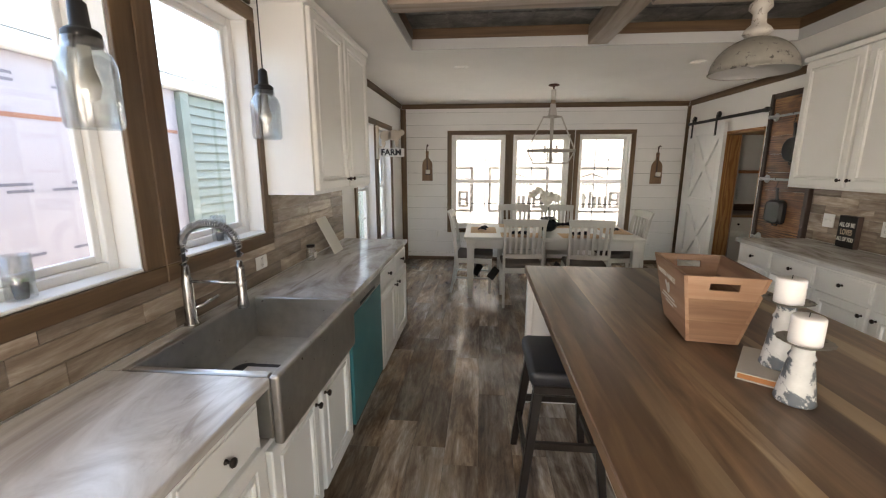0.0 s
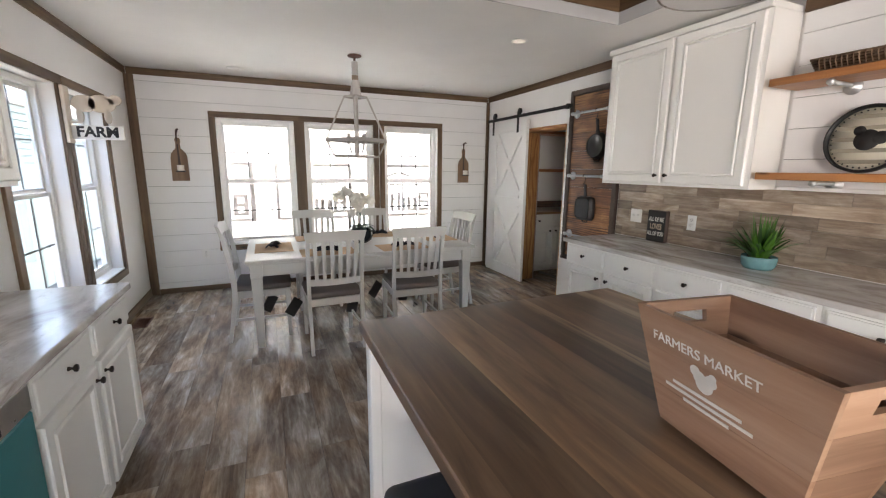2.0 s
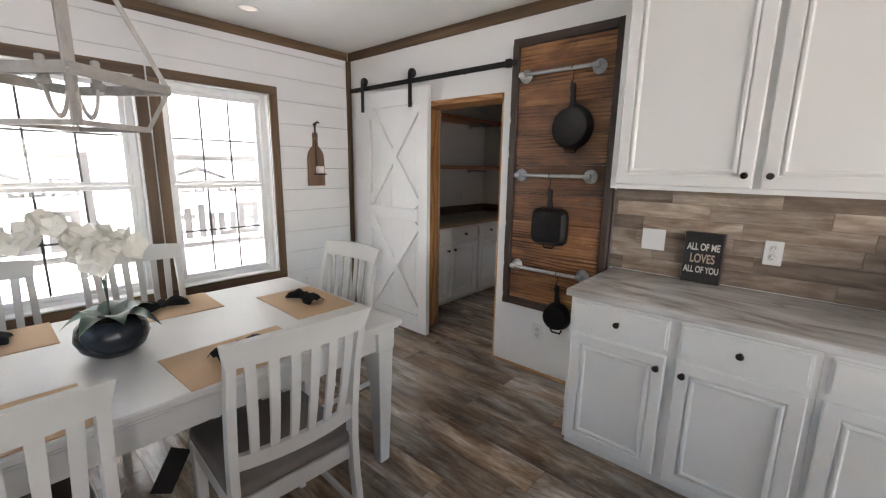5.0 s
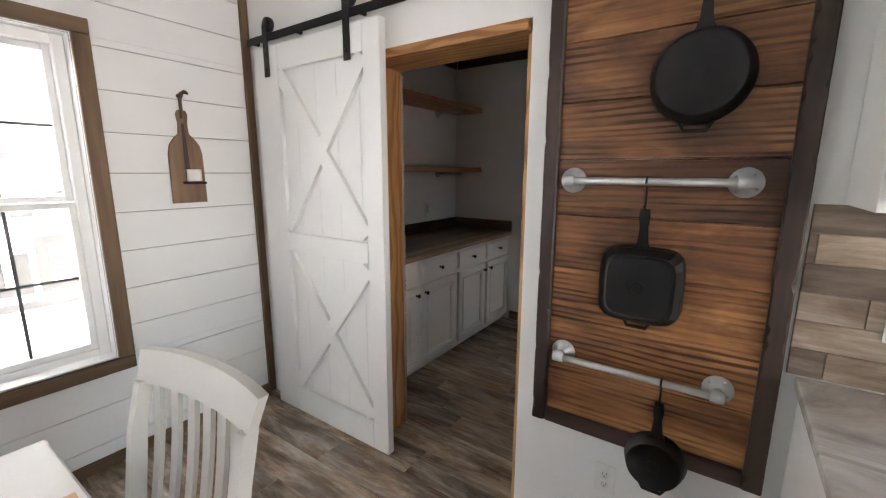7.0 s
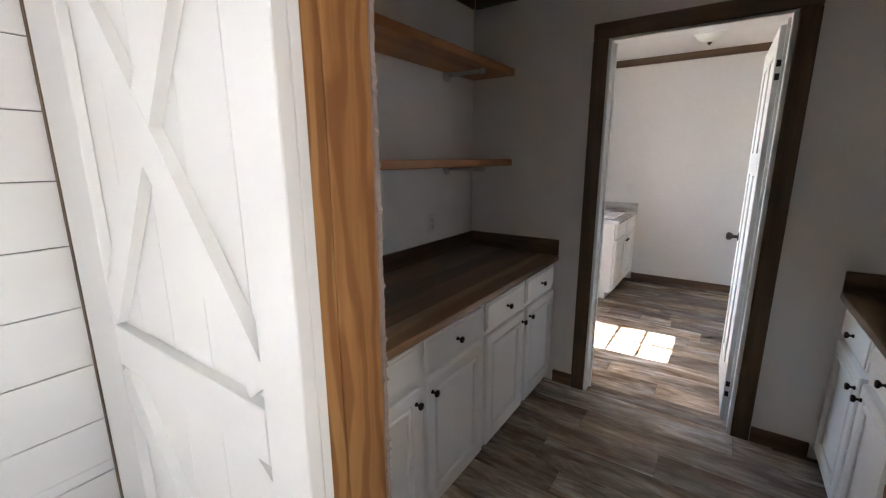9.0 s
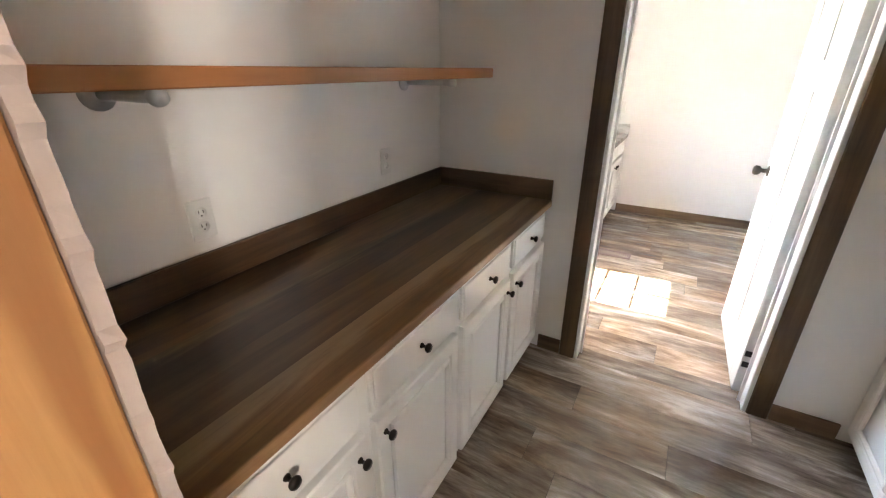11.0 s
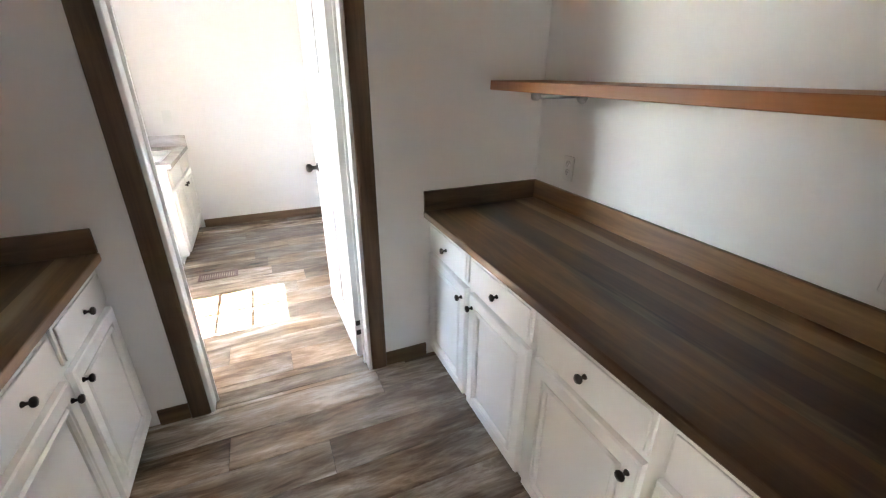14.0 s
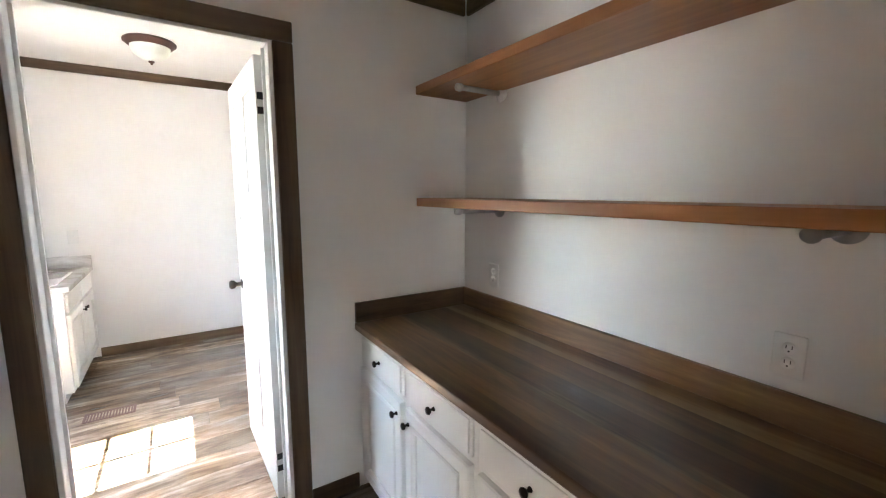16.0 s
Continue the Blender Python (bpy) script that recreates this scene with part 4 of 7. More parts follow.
# right-hand run, fronts look to -x
for k in range(5):
    base_cabinet("white cabinet unit with two drawers and two panel doors", 0.925, 2, pose(FX, 4.415 - k * 0.9255, 0, 0, 0, -90), "RL", depth=XR - FX - 0.004, group="right-hand base cabinets")
worktop("grey marbled laminate worktop over white cabinets", M["marble"], [(2.362, XR - 0.016, -0.25, 4.43, HC - 0.034, HC)])
wall_cabinet("tall white wall cabinet with two panel doors above the tiles", 1.22, 1.34, 2.41, XR - 2.72 - 0.004, pose(2.72, 4.392, 0, 0, 0, -90))
# left-hand run, fronts look to +x
LF = -0.735
base_cabinet("white cabinet unit beside the dishwasher", 0.98, 2, pose(LF, 3.06, 0, 0, 0, 90), "RL", depth=LF - XL - 0.018, group="left-hand base cabinets")
base_cabinet("white sink base cabinet with two doors under the steel apron", 0.86, 2, pose(LF, 1.50, 0, 0, 0, 90), "RL", depth=LF - XL - 0.018, drawers=False, doors_top=0.60, h=0.62, group="left-hand base cabinets")
for k in range(3):
    base_cabinet("white cabinet unit with drawers before the sink", 0.80, 2, pose(LF, 1.4985 - (k + 1) * 0.801, 0, 0, 0, 90), "RL", depth=LF - XL - 0.018, group="left-hand base cabinets")
SY0, SY1, SX0, SX1 = 1.53, 2.33, -1.215, -0.672
worktop("pale marbled laminate worktop round the sink", M["marble"], [(XL + 0.016, -0.70, -0.9, SY0 - 0.001, HC - 0.034, HC), (XL + 0.016, -0.70, SY1 + 0.001, 4.05, HC - 0.034, HC), (XL + 0.016, SX0 - 0.001, SY0, SY1, HC - 0.034, HC)])
wall_cabinet("white wall cabinet with two panel doors beside the window", 1.19, 1.36, 2.41, -1.0 - XL - 0.004, pose(-1.0, 2.705, 0, 0, 0, 90))

# farmhouse sink
sk = thing("farmhouse_sink", "brushed steel farmhouse sink with a deep apron", "sink", (-0.94, 1.93, HC))
R = 0.03
part("back_wall", boxes((SX0, SX0 + R, SY0, SY1, 0.64, HC + 0.004), bevel=0.004), M["steel"], sk)
bm = bmesh.new()
box(bm, SX1 - 0.035, SX1, SY0, SY1, 0.62, HC + 0.004, 0.010, 3)
part("apron", bm, M["steel"], sk, "deep steel apron")
part("side_wall", boxes((SX0 + R, SX1 - 0.035, SY0, SY0 + R, 0.64, HC + 0.004), bevel=0.004), M["steel"], sk)
part("side_wall", boxes((SX0 + R, SX1 - 0.035, SY1 - R, SY1, 0.64, HC + 0.004), bevel=0.004), M["steel"], sk)
part("bottom", boxes((SX0 + R, SX1 - 0.035, SY0 + R, SY1 - R, 0.64, 0.655)), M["steel"], sk)
bm = bmesh.new()
lathe(bm, [(0.0, 0.0), (0.045, 0.0), (0.055, 0.003), (0.055, 0.0)], 20, Matrix.Translation((-1.05, 1.95, 0.6555)))
part("drain", bm, M["black_iron"], sk, "dark drain")
sp = thing("sink_packet", "clear plastic packet with papers lying in the sink", "packet", (-0.93, 1.8, 0.656))
part("plastic_bag", boxes((-1.04, -0.84, 1.66, 1.95, 0.6565, 0.675), bevel=0.008), M["paper"], sp)
part("dark_strip", boxes((-1.05, -0.86, 1.951, 1.985, 0.6565, 0.668), bevel=0.003), M["black_iron"], sp)

# spring faucet
fc = thing("spring_faucet", "chrome spring-neck pull-down faucet", "faucet", (-1.255, 1.93, HC))
bm = bmesh.new()
lathe(bm, [(0.0, 0), (0.032, 0), (0.03, 0.006), (0.023, 0.012), (0.021, 0.20), (0.017, 0.21), (0.014, 0.26), (0.0, 0.26)], 18, Matrix.Translation((-1.255, 1.93, HC)))
part("body", bm, M["chrome"], fc)
arc = []
for i in range(25):
    a = math.pi * i / 24
    arc.append((-1.135 - 0.12 * math.cos(a), 1.93 + 0.0, HC + 0.345 + 0.092 * math.sin(a)))
neck = [(-1.255, 1.93, HC + 0.25), (-1.255, 1.93, HC + 0.31)] + arc + [(-1.015, 1.93, HC + 0.30)]
bm = bmesh.new()
tube(bm, neck, 0.008, 8)
part("hose", bm, M["black_iron"], fc, "dark hose")
coil = []
pv = [Vector(p) for p in neck]
for i in range(len(pv) - 1):
    for s in range(8):
        p = pv[i].lerp(pv[i + 1], s / 8)
        d = (pv[i + 1] - pv[i]).normalized()
        side = Vector((0, 1, 0))
        t = d.cross(side)
        an = (i * 8 + s) * 1.15
        coil.append(p + 0.0165 * (math.cos(an) * side + math.sin(an) * t))
bm = bmesh.new()
tube(bm, coil, 0.003, 5)
part("spring", bm, M["chrome"], fc, "chrome coil spring")
bm = bmesh.new()
lathe(bm, [(0.0, 0.0), (0.022, 0.0), (0.024, 0.012), (0.018, 0.05), (0.016, 0.16), (0.012, 0.2), (0.0, 0.2)], 16, Matrix.Translation((-1.015, 1.93, HC + 0.085)))
part("spray_head", bm, M["chrome"], fc)
bm = bmesh.new()
tube(bm, [(-1.255, 1.93, HC + 0.19), (-1.03, 1.93, HC + 0.19)], 0.006, 8)
lathe(bm, [(0.020, -0.012), (0.022, 0.0), (0.020, 0.012)], 14, Matrix.Translation((-1.015, 1.93, HC + 0.19)))
part("holder_arm", bm, M["chrome"], fc)
bm = bmesh.new()
tube(bm, [(-1.245, 1.94, HC + 0.07), (-1.225, 1.99, HC + 0.075), (-1.19, 2.03, HC + 0.10)], [0.011, 0.009, 0.006], 8)
part("lever", bm, M["chrome"], fc)

# dishwasher
dwm = thing("dishwasher", "dishwasher front still covered in teal protective film", "dishwasher", (-0.72, 2.70, 0))
part("body", boxes((XL + 0.03, LF, 2.385, 3.045, 0.09, HC - 0.037)), M["black_iron"], dwm)
part("toe_panel", boxes((LF - 0.06, LF - 0.05, 2.39, 3.04, 0.0, 0.089)), M["black_iron"], dwm)
part("front_panel", boxes((LF + 0.001, LF + 0.025, 2.39, 3.04, 0.10, 0.735), bevel=0.004), M["teal"], dwm, "teal film on the door")
part("control_strip", boxes((LF + 0.001, LF + 0.026, 2.39, 3.04, 0.738, HC - 0.040), bevel=0.004), M["steel"], dwm, "steel control strip")
part("pocket_handle", boxes((LF + 0.0265, LF + 0.028, 2.55, 2.88, 0.752, 0.772), bevel=0.0005), M["black_iron"], dwm, "dark pocket grip")

# island
isl = thing("kitchen_island", "island with a dark planked top and pale panelled sides", "kitchen island", (0.85, 1.8, 0))
IX0, IX1, IY0, IY1, IZ = 0.25, 1.43, 0.55, 2.965, 0.905
part("countertop", boxes((IX0, IX1, IY0, IY1, IZ - 0.042, IZ), bevel=0.004), M["isl"], isl, "dark planked laminate top")
part("body", boxes((0.62, IX1 - 0.03, IY0 + 0.04, IY1 - 0.105, 0.0, IZ - 0.043)), M["cab"], isl)
part("end_panel", boxes((IX0 + 0.03, IX1 - 0.03, IY1 - 0.10, IY1 - 0.06, 0.0, IZ - 0.043), bevel=0.003), M["cab"], isl, "pale end panel")
part("end_panel", boxes((IX0 + 0.03, 0.618, IY0 + 0.04, IY0 + 0.08, 0.0, IZ - 0.043), bevel=0.003), M["cab"], isl, "pale end panel")
part("corner_post", boxes((IX0 + 0.012, IX0 + 0.052, IY1 - 0.108, IY1 - 0.052, 0.0, IZ - 0.043), bevel=0.004), M["cab"], isl)


# stool
def stool(m):
    e = thing("bar_stool", "black padded bar stool with dark wooden legs", "stool", group="island stools")
    bm = bmesh.new()
    box(bm, -0.21, 0.21, -0.165, 0.165, 0.585, 0.66, 0.03, 4)
    for v in bm.verts:
        if v.co.z > 0.6:
            v.co.z += 0.35 * v.co.x ** 2 - 0.012
    for f in bm.faces:
        f.smooth = True
    part("seat", bm, M["leather"], e, "black padded saddle seat")
    part("seat_frame", boxes((-0.19, 0.19, -0.145, 0.145, 0.545, 0.584), bevel=0.004), M["dark_wood"], e)
    for sx in (-1, 1):
        for sy in (-1, 1):
            bm = bmesh.new()
            tapered(bm, (sx * 0.215, sy * 0.185, 0), (0.017, 0.017), (sx * 0.165, sy * 0.125, 0.546), (0.021, 0.021), 0.003)
            part("leg", bm, M["dark_wood"], e)
    for sy in (-1, 1):
        bm = bmesh.new()
        bar(bm, (-0.185, sy * 0.165, 0.21), (0.185, sy * 0.165, 0.21), 0.02, 0.032)
        part("stretcher", bm, M["dark_wood"], e)
    for sx in (-1, 1):
        bm = bmesh.new()
        bar(bm, (sx * 0.195, -0.15, 0.30), (sx * 0.195, 0.15, 0.30), 0.02, 0.032)
        part("stretcher", bm, M["dark_wood"], e)
    e.matrix_basis = m
    return e


stool(pose(0.355, 2.235, 0, 0, 0, 90))

# ---- dining table and chairs ----
tb = thing("dining_table", "white painted dining table with tapered square legs", "table", (0.78, 5.46, 0))
TA0, TA1, TB0, TB1, TH = -0.215, 1.765, 4.952, 6.02, 0.738
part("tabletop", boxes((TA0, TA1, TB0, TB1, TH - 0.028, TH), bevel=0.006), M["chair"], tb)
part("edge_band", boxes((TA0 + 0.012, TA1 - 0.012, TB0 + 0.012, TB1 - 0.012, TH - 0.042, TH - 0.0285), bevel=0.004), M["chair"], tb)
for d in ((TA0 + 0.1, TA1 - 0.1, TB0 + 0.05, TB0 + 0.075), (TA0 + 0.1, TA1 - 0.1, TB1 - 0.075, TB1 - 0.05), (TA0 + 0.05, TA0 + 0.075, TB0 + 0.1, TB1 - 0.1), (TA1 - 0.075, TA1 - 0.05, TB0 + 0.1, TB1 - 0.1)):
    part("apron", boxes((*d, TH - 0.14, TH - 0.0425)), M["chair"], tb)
for x in (TA0 + 0.075, TA1 - 0.075):
    for y in (TB0 + 0.075, TB1 - 0.075):
        bm = bmesh.new()
        tapered(bm, (x, y, TH - 0.145), (0.046, 0.046), (x, y, TH - 0.043), (0.048, 0.048), 0.003)
        tapered(bm, (x, y, 0.0), (0.027, 0.027), (x, y, TH - 0.146), (0.043, 0.043), 0.003)
        part("leg", bm, M["chair"], tb)


def dining_chair():
    """Faces +y; the rear feet stand near y = -0.24."""
    e = thing("dining_chair", "white painted slat-back dining chair with a taupe cushion", "chair", group="chairs round the table")
    bm = bmesh.new()
    box(bm, -0.215, 0.215, -0.20, 0.235, 0.435, 0.485, 0.018, 3)
    for f in bm.faces:
        f.smooth = True
    part("seat", bm, M["seat"], e, "taupe fabric cushion")
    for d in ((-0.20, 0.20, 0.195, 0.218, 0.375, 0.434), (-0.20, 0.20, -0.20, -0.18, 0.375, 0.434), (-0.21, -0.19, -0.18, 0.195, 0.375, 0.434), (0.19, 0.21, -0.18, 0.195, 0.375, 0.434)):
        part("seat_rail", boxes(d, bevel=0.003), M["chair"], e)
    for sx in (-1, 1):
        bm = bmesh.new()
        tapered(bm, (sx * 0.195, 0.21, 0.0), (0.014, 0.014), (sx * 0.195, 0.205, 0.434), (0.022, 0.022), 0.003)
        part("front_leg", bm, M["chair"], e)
        # rear post, swept back below and above the seat
        bm = bmesh.new()
        prof = [(-0.265, 0.0, 0.014), (-0.235, 0.16, 0.016), (-0.208, 0.34, 0.019), (-0.200, 0.46, 0.021), (-0.208, 0.60, 0.019), (-0.232, 0.78, 0.018), (-0.262, 0.905, 0.017)]
        rings = []
        for y, z, h in prof:
            rings.append([bm.verts.new((sx * 0.205 + a * 0.013, y + b * h, z)) for a, b in ((-1, -1), (1, -1), (1, 1), (-1, 1))])
        for p, q in zip(rings, rings[1:]):
            for i in range(4):
                bm.faces.new((p[i], p[(i + 1) % 4], q[(i + 1) % 4], q[i]))
        bm.faces.new(rings[0][::-1])
        bm.faces.new(rings[-1])
        part("rear_post", bm, M["chair"], e)

    def bowed(w, z0, z1, y0, y1, t, crest, flare):
        bm = bmesh.new()
        n = 12
        rows = []
        for i in range(n + 1):
            u = -1 + 2 * i / n
            bow = -0.028 * (1 - u * u)
            top = z1 + crest * (1 - u * u)
            wx0, wx1 = u * w, u * (w + flare)
            rows.append([bm.verts.new(p) for p in ((wx0, y0 + bow - t, z0), (wx1, y1 + bow - t, top), (wx1, y1 + bow + t, top), (wx0, y0 + bow + t, z0))])
        for p, q in zip(rows, rows[1:]):
            for i in range(4):
                bm.faces.new((p[i], p[(i + 1) % 4], q[(i + 1) % 4], q[i]))
        bm.faces.new(rows[0])
        bm.faces.new(rows[-1][::-1])
        return bm
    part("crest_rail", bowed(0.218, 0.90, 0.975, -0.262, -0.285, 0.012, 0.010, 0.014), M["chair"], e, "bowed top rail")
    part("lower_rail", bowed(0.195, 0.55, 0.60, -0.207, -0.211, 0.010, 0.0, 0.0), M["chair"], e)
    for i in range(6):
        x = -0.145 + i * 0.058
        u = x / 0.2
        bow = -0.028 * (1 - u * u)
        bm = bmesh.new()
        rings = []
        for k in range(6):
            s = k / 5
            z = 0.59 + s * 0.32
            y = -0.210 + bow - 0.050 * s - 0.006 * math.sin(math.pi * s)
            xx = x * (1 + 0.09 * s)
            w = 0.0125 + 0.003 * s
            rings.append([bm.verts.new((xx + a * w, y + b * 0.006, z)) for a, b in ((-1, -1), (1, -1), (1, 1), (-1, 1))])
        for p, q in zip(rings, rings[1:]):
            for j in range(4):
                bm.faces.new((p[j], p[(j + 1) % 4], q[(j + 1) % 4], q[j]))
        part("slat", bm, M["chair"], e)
    for sx in (-1, 1):
        bm = bmesh.new()
        bar(bm, (sx * 0.197, -0.215, 0.19), (sx * 0.195, 0.20, 0.19), 0.014, 0.022)
        part("stretcher", bm, M["chair"], e)
    return e


ch = dining_chair()
ch.matrix_basis = pose(0.425, 4.965, 0, 0, 0, 2)
for m in (pose(1.122, 4.955, 0, 0, 0, -3), pose(0.435, 6.02, 0, 0, 0, 180), pose(1.03, 6.03, 0, 0, 0, 178), pose(-0.11, 5.40, 0, 0, 0, -92), pose(1.675, 5.565, 0, 0, 0, 94.5)):
    copy_thing(ch, m)

# black tags that hang below the seats
for x, y, z, rz, ry in ((0.13, 5.15, 0.27, 20, 38), (0.62, 5.10, 0.25, 10, 14), (0.86, 5.22, 0.33, 25, 40), (1.12, 5.17, 0.28, 15, 12), (-0.06, 5.36, 0.26, 30, 35)):
    e = thing("price_tag", "black card tag hanging on a cord from a chair", "tag", group="hanging tags")
    part("card", boxes((-0.05, 0.05, -0.001, 0.001, -0.075, 0.075), bevel=0.0005), M["sign_black"], e)
    bm = bmesh.new()
    tube(bm, [(0.0, 0.0, 0.07), (0.02, 0, 0.12), (0.05, 0, 0.435 - z)], 0.0012, 5)
    part("cord", bm, M["rope"], e)
    e.matrix_basis = pose(x, y, z, 0, ry, rz)


# placemats with bow-tied napkins
def napkin(m):
    e = thing("napkin", "black napkin tied like a bow", "napkin", group="bow napkins")
    for s in (-1, 1):
        bm = bmesh.new()
        n = 10
        rows = []
        for i in range(n + 1):
            u = i / n
            w = 0.010 + 0.046 * math.sin(math.pi * min(1.0, 0.06 + 0.66 * u))
            row = []
            for j in range(9):
                t = -1 + j / 4
                row.append(bm.verts.new((s * (0.008 + 0.095 * u), t * w, 0.014 + 0.007 * math.cos(t * 6.5 + u * 3) * u + 0.034 * (1 - t * t) * math.sin(math.pi * min(1.0, 0.1 + 0.8 * u)))))
            rows.append(row)
        for p, q in zip(rows, rows[1:]):
            for j in range(8):
                f = bm.faces.new((p[j], p[j + 1], q[j + 1], q[j]))
                f.smooth = True
        geom = bmesh.ops.solidify(bm, geom=list(bm.faces), thickness=0.006)
        part("wing", bm, M["napkin"], e)
    bm = bmesh.new()
    lathe(bm, [(0.0, -0.02), (0.018, -0.018), (0.022, 0.0), (0.018, 0.018), (0.0, 0.02)], 12, Matrix.Translation((0, 0, 0.026)) @ Matrix.Rotation(radians(90), 4, 'X'))
    part("knot", bm, M["napkin"], e)
    e.matrix_basis = m
    return e


for i, (x, y, rz) in enumerate(((0.43, 5.12, 0), (1.10, 5.12, 2), (0.44, 5.87, 180), (1.05, 5.87, 178), (0.005, 5.47, 90), (1.585, 5.50, 88))):
    solid("placemat", boxes((-0.225, 0.225, -0.155, 0.155, 0, 0.004), bevel=0.0015), M["mat"], "tan woven placemat on the table", "placemat", "placemats").matrix_basis = pose(x, y, TH + 0.0005, 0, 0, rz)
    napkin(pose(x, y, TH + 0.006, 0, 0, rz + (8 if i % 2 else -12)))

# orchid
orc = thing("potted_orchid", "white orchid in a dark round pot on the table", "plant", (0.79, 5.47, TH))
bm = bmesh.new()
lathe(bm, [(0.0, 0.001), (0.06, 0.001), (0.098, 0.030), (0.115, 0.070), (0.106, 0.112), (0.080, 0.140), (0.072, 0.143), (0.072, 0.124), (0.0, 0.124)], 28, Matrix.Translation((0.79, 5.47, TH)))
part("pot", bm, M["pot_dark"], orc, "dark glazed pot")
rng = random.Random(7)


def leaf_strip(bm, base, ang, length, width, lift, droop, n=7, fold=0.25):
    """A pointed leaf that rises and then droops."""
    d = Vector((math.cos(ang), math.sin(ang), 0))
    s = Vector((-d.y, d.x, 0))
    prev = None
    for i in range(n + 1):
        u = i / n
        w = width * math.sin(math.pi * min(1, 0.12 + 0.88 * u) ** 0.75) + 0.0008
        c = Vector(base) + d * (length * u) + Vector((0, 0, lift * u - droop * u * u))
        row = [bm.verts.new(c - s * w + Vector((0, 0, fold * w))), bm.verts.new(c), bm.verts.new(c + s * w + Vector((0, 0, fold * w)))]
        if prev:
            for j in range(2):
                f = bm.faces.new((prev[j], prev[j + 1], row[j + 1], row[j]))
                f.smooth = True
        prev = row


for i in range(7):
    bm = bmesh.new()
    leaf_strip(bm, (0.79, 5.47, TH + 0.12), i * 0.9 + 0.3, rng.uniform(0.14, 0.19), 0.045, 0.14, rng.uniform(0.11, 0.18))
    part("leaf", bm, M["leaf_dark"], orc)


def flower(bm, c, r, face):
    """Five broad petals about a centre."""
    q = Vector(face).to_track_quat('Z', 'Y').to_matrix()
    for k in range(5):
        a = k * 2 * math.pi / 5
        prev = None
        for i in range(5):
            u = i / 4
            w = r * 0.55 * math.sin(math.pi * (0.1 + 0.85 * u))
            mid = Vector((math.cos(a) * r * u, math.sin(a) * r * u, r * 0.35 * u * u))
            s = Vector((-math.sin(a), math.cos(a), 0))
            row = [bm.verts.new(Vector(c) + q @ (mid - s * w)), bm.verts.new(Vector(c) + q @ (mid + Vector((0, 0, r * 0.12)))), bm.verts.new(Vector(c) + q @ (mid + s * w))]
            if prev:
                for j in range(2):
                    f = bm.faces.new((prev[j], prev[j + 1], row[j + 1], row[j]))
                    f.smooth = True
            prev = row


for (dx, dy, h, reach) in ((-1.0, 0.1, 0.36, 0.24), (0.75, -0.1, 0.30, 0.10), (-0.4, -0.25, 0.30, 0.12)):
    pts = []
    for i in range(12):
        u = i / 11
        pts.append((0.79 + dx * reach * u ** 2.2, 5.47 + dy * reach * u ** 2, TH + 0.12 + h * (1 - (1 - min(u * 1.25, 1)) ** 2) - 0.05 * max(0, u - 0.75) * 4))
    bm = bmesh.new()
    tube(bm, pts, 0.0028, 6)
    part("stem", bm, M["leaf_dark"], orc)
    for i in range(4, 12):
        for s in range(2):
            p = pts[i]
            bm = bmesh.new()
            flower(bm, (p[0] + rng.uniform(-0.03, 0.03), p[1] + rng.uniform(-0.03, 0.03), p[2] + rng.uniform(-0.02, 0.035)), rng.uniform(0.036, 0.050), (rng.uniform(-0.8, 0.8), rng.uniform(-1.2, 0.3), rng.uniform(0.0, 0.7)))
            part("blossom", bm, M["petal"], orc)

# chandelier
cx, cy = 0.79, 5.54
cl = thing("chandelier", "white-washed open lantern chandelier with candle sockets", "chandelier", (cx, cy, 1.55))
bm = bmesh.new()
lathe(bm, [(0.0, 0.0), (0.055, 0.0), (0.064, -0.008), (0.058, -0.016), (0.020, -0.022), (0.010, -0.030), (0.009, -0.058), (0.0, -0.058)], 24, Matrix.Translation((cx, cy, ZC)))
part("canopy", bm, M["bronze"], cl, "small round bronze ceiling canopy")
bm = bmesh.new()
lathe(bm, [(0.0, 2.395), (0.022, 2.395), (0.028, 2.388), (0.029, 2.30), (0.028, 2.273), (0.0, 2.273)], 18, Matrix.Translation((cx, cy, 0)))
part("stem_sleeve", bm, M["wash_z"], cl)
for k in range(6):
    bm = bmesh.new()
    z = 2.239 + k * 0.0063
    tube(bm, [(cx + 0.027 * math.cos(a), cy + 0.027 * math.sin(a), z + 0.0006 * math.sin(a)) for a in [2 * math.pi * i / 18 for i in range(18)]], 0.0034, 6, True)
    part("rope_turn", bm, M["rope"], cl, "turn of tan rope")
bm = bmesh.new()
tapered(bm, (cx, cy, 2.098), (0.046, 0.046), (cx, cy, 2.235), (0.026, 0.026), 0.003)
part("top_block", bm, M["wash_z"], cl)
bm = bmesh.new()
tapered(bm, (cx, cy, 1.555), (0.015, 0.015), (cx, cy, 2.097), (0.019, 0.019), 0.002)
part("centre_post", bm, M["wash_z"], cl)


def ring_pts(r, z, turn=-0.15):
    return [(cx + r * math.cos(turn + k * math.pi / 2), cy + r * math.sin(turn + k * math.pi / 2), z) for k in range(4)]


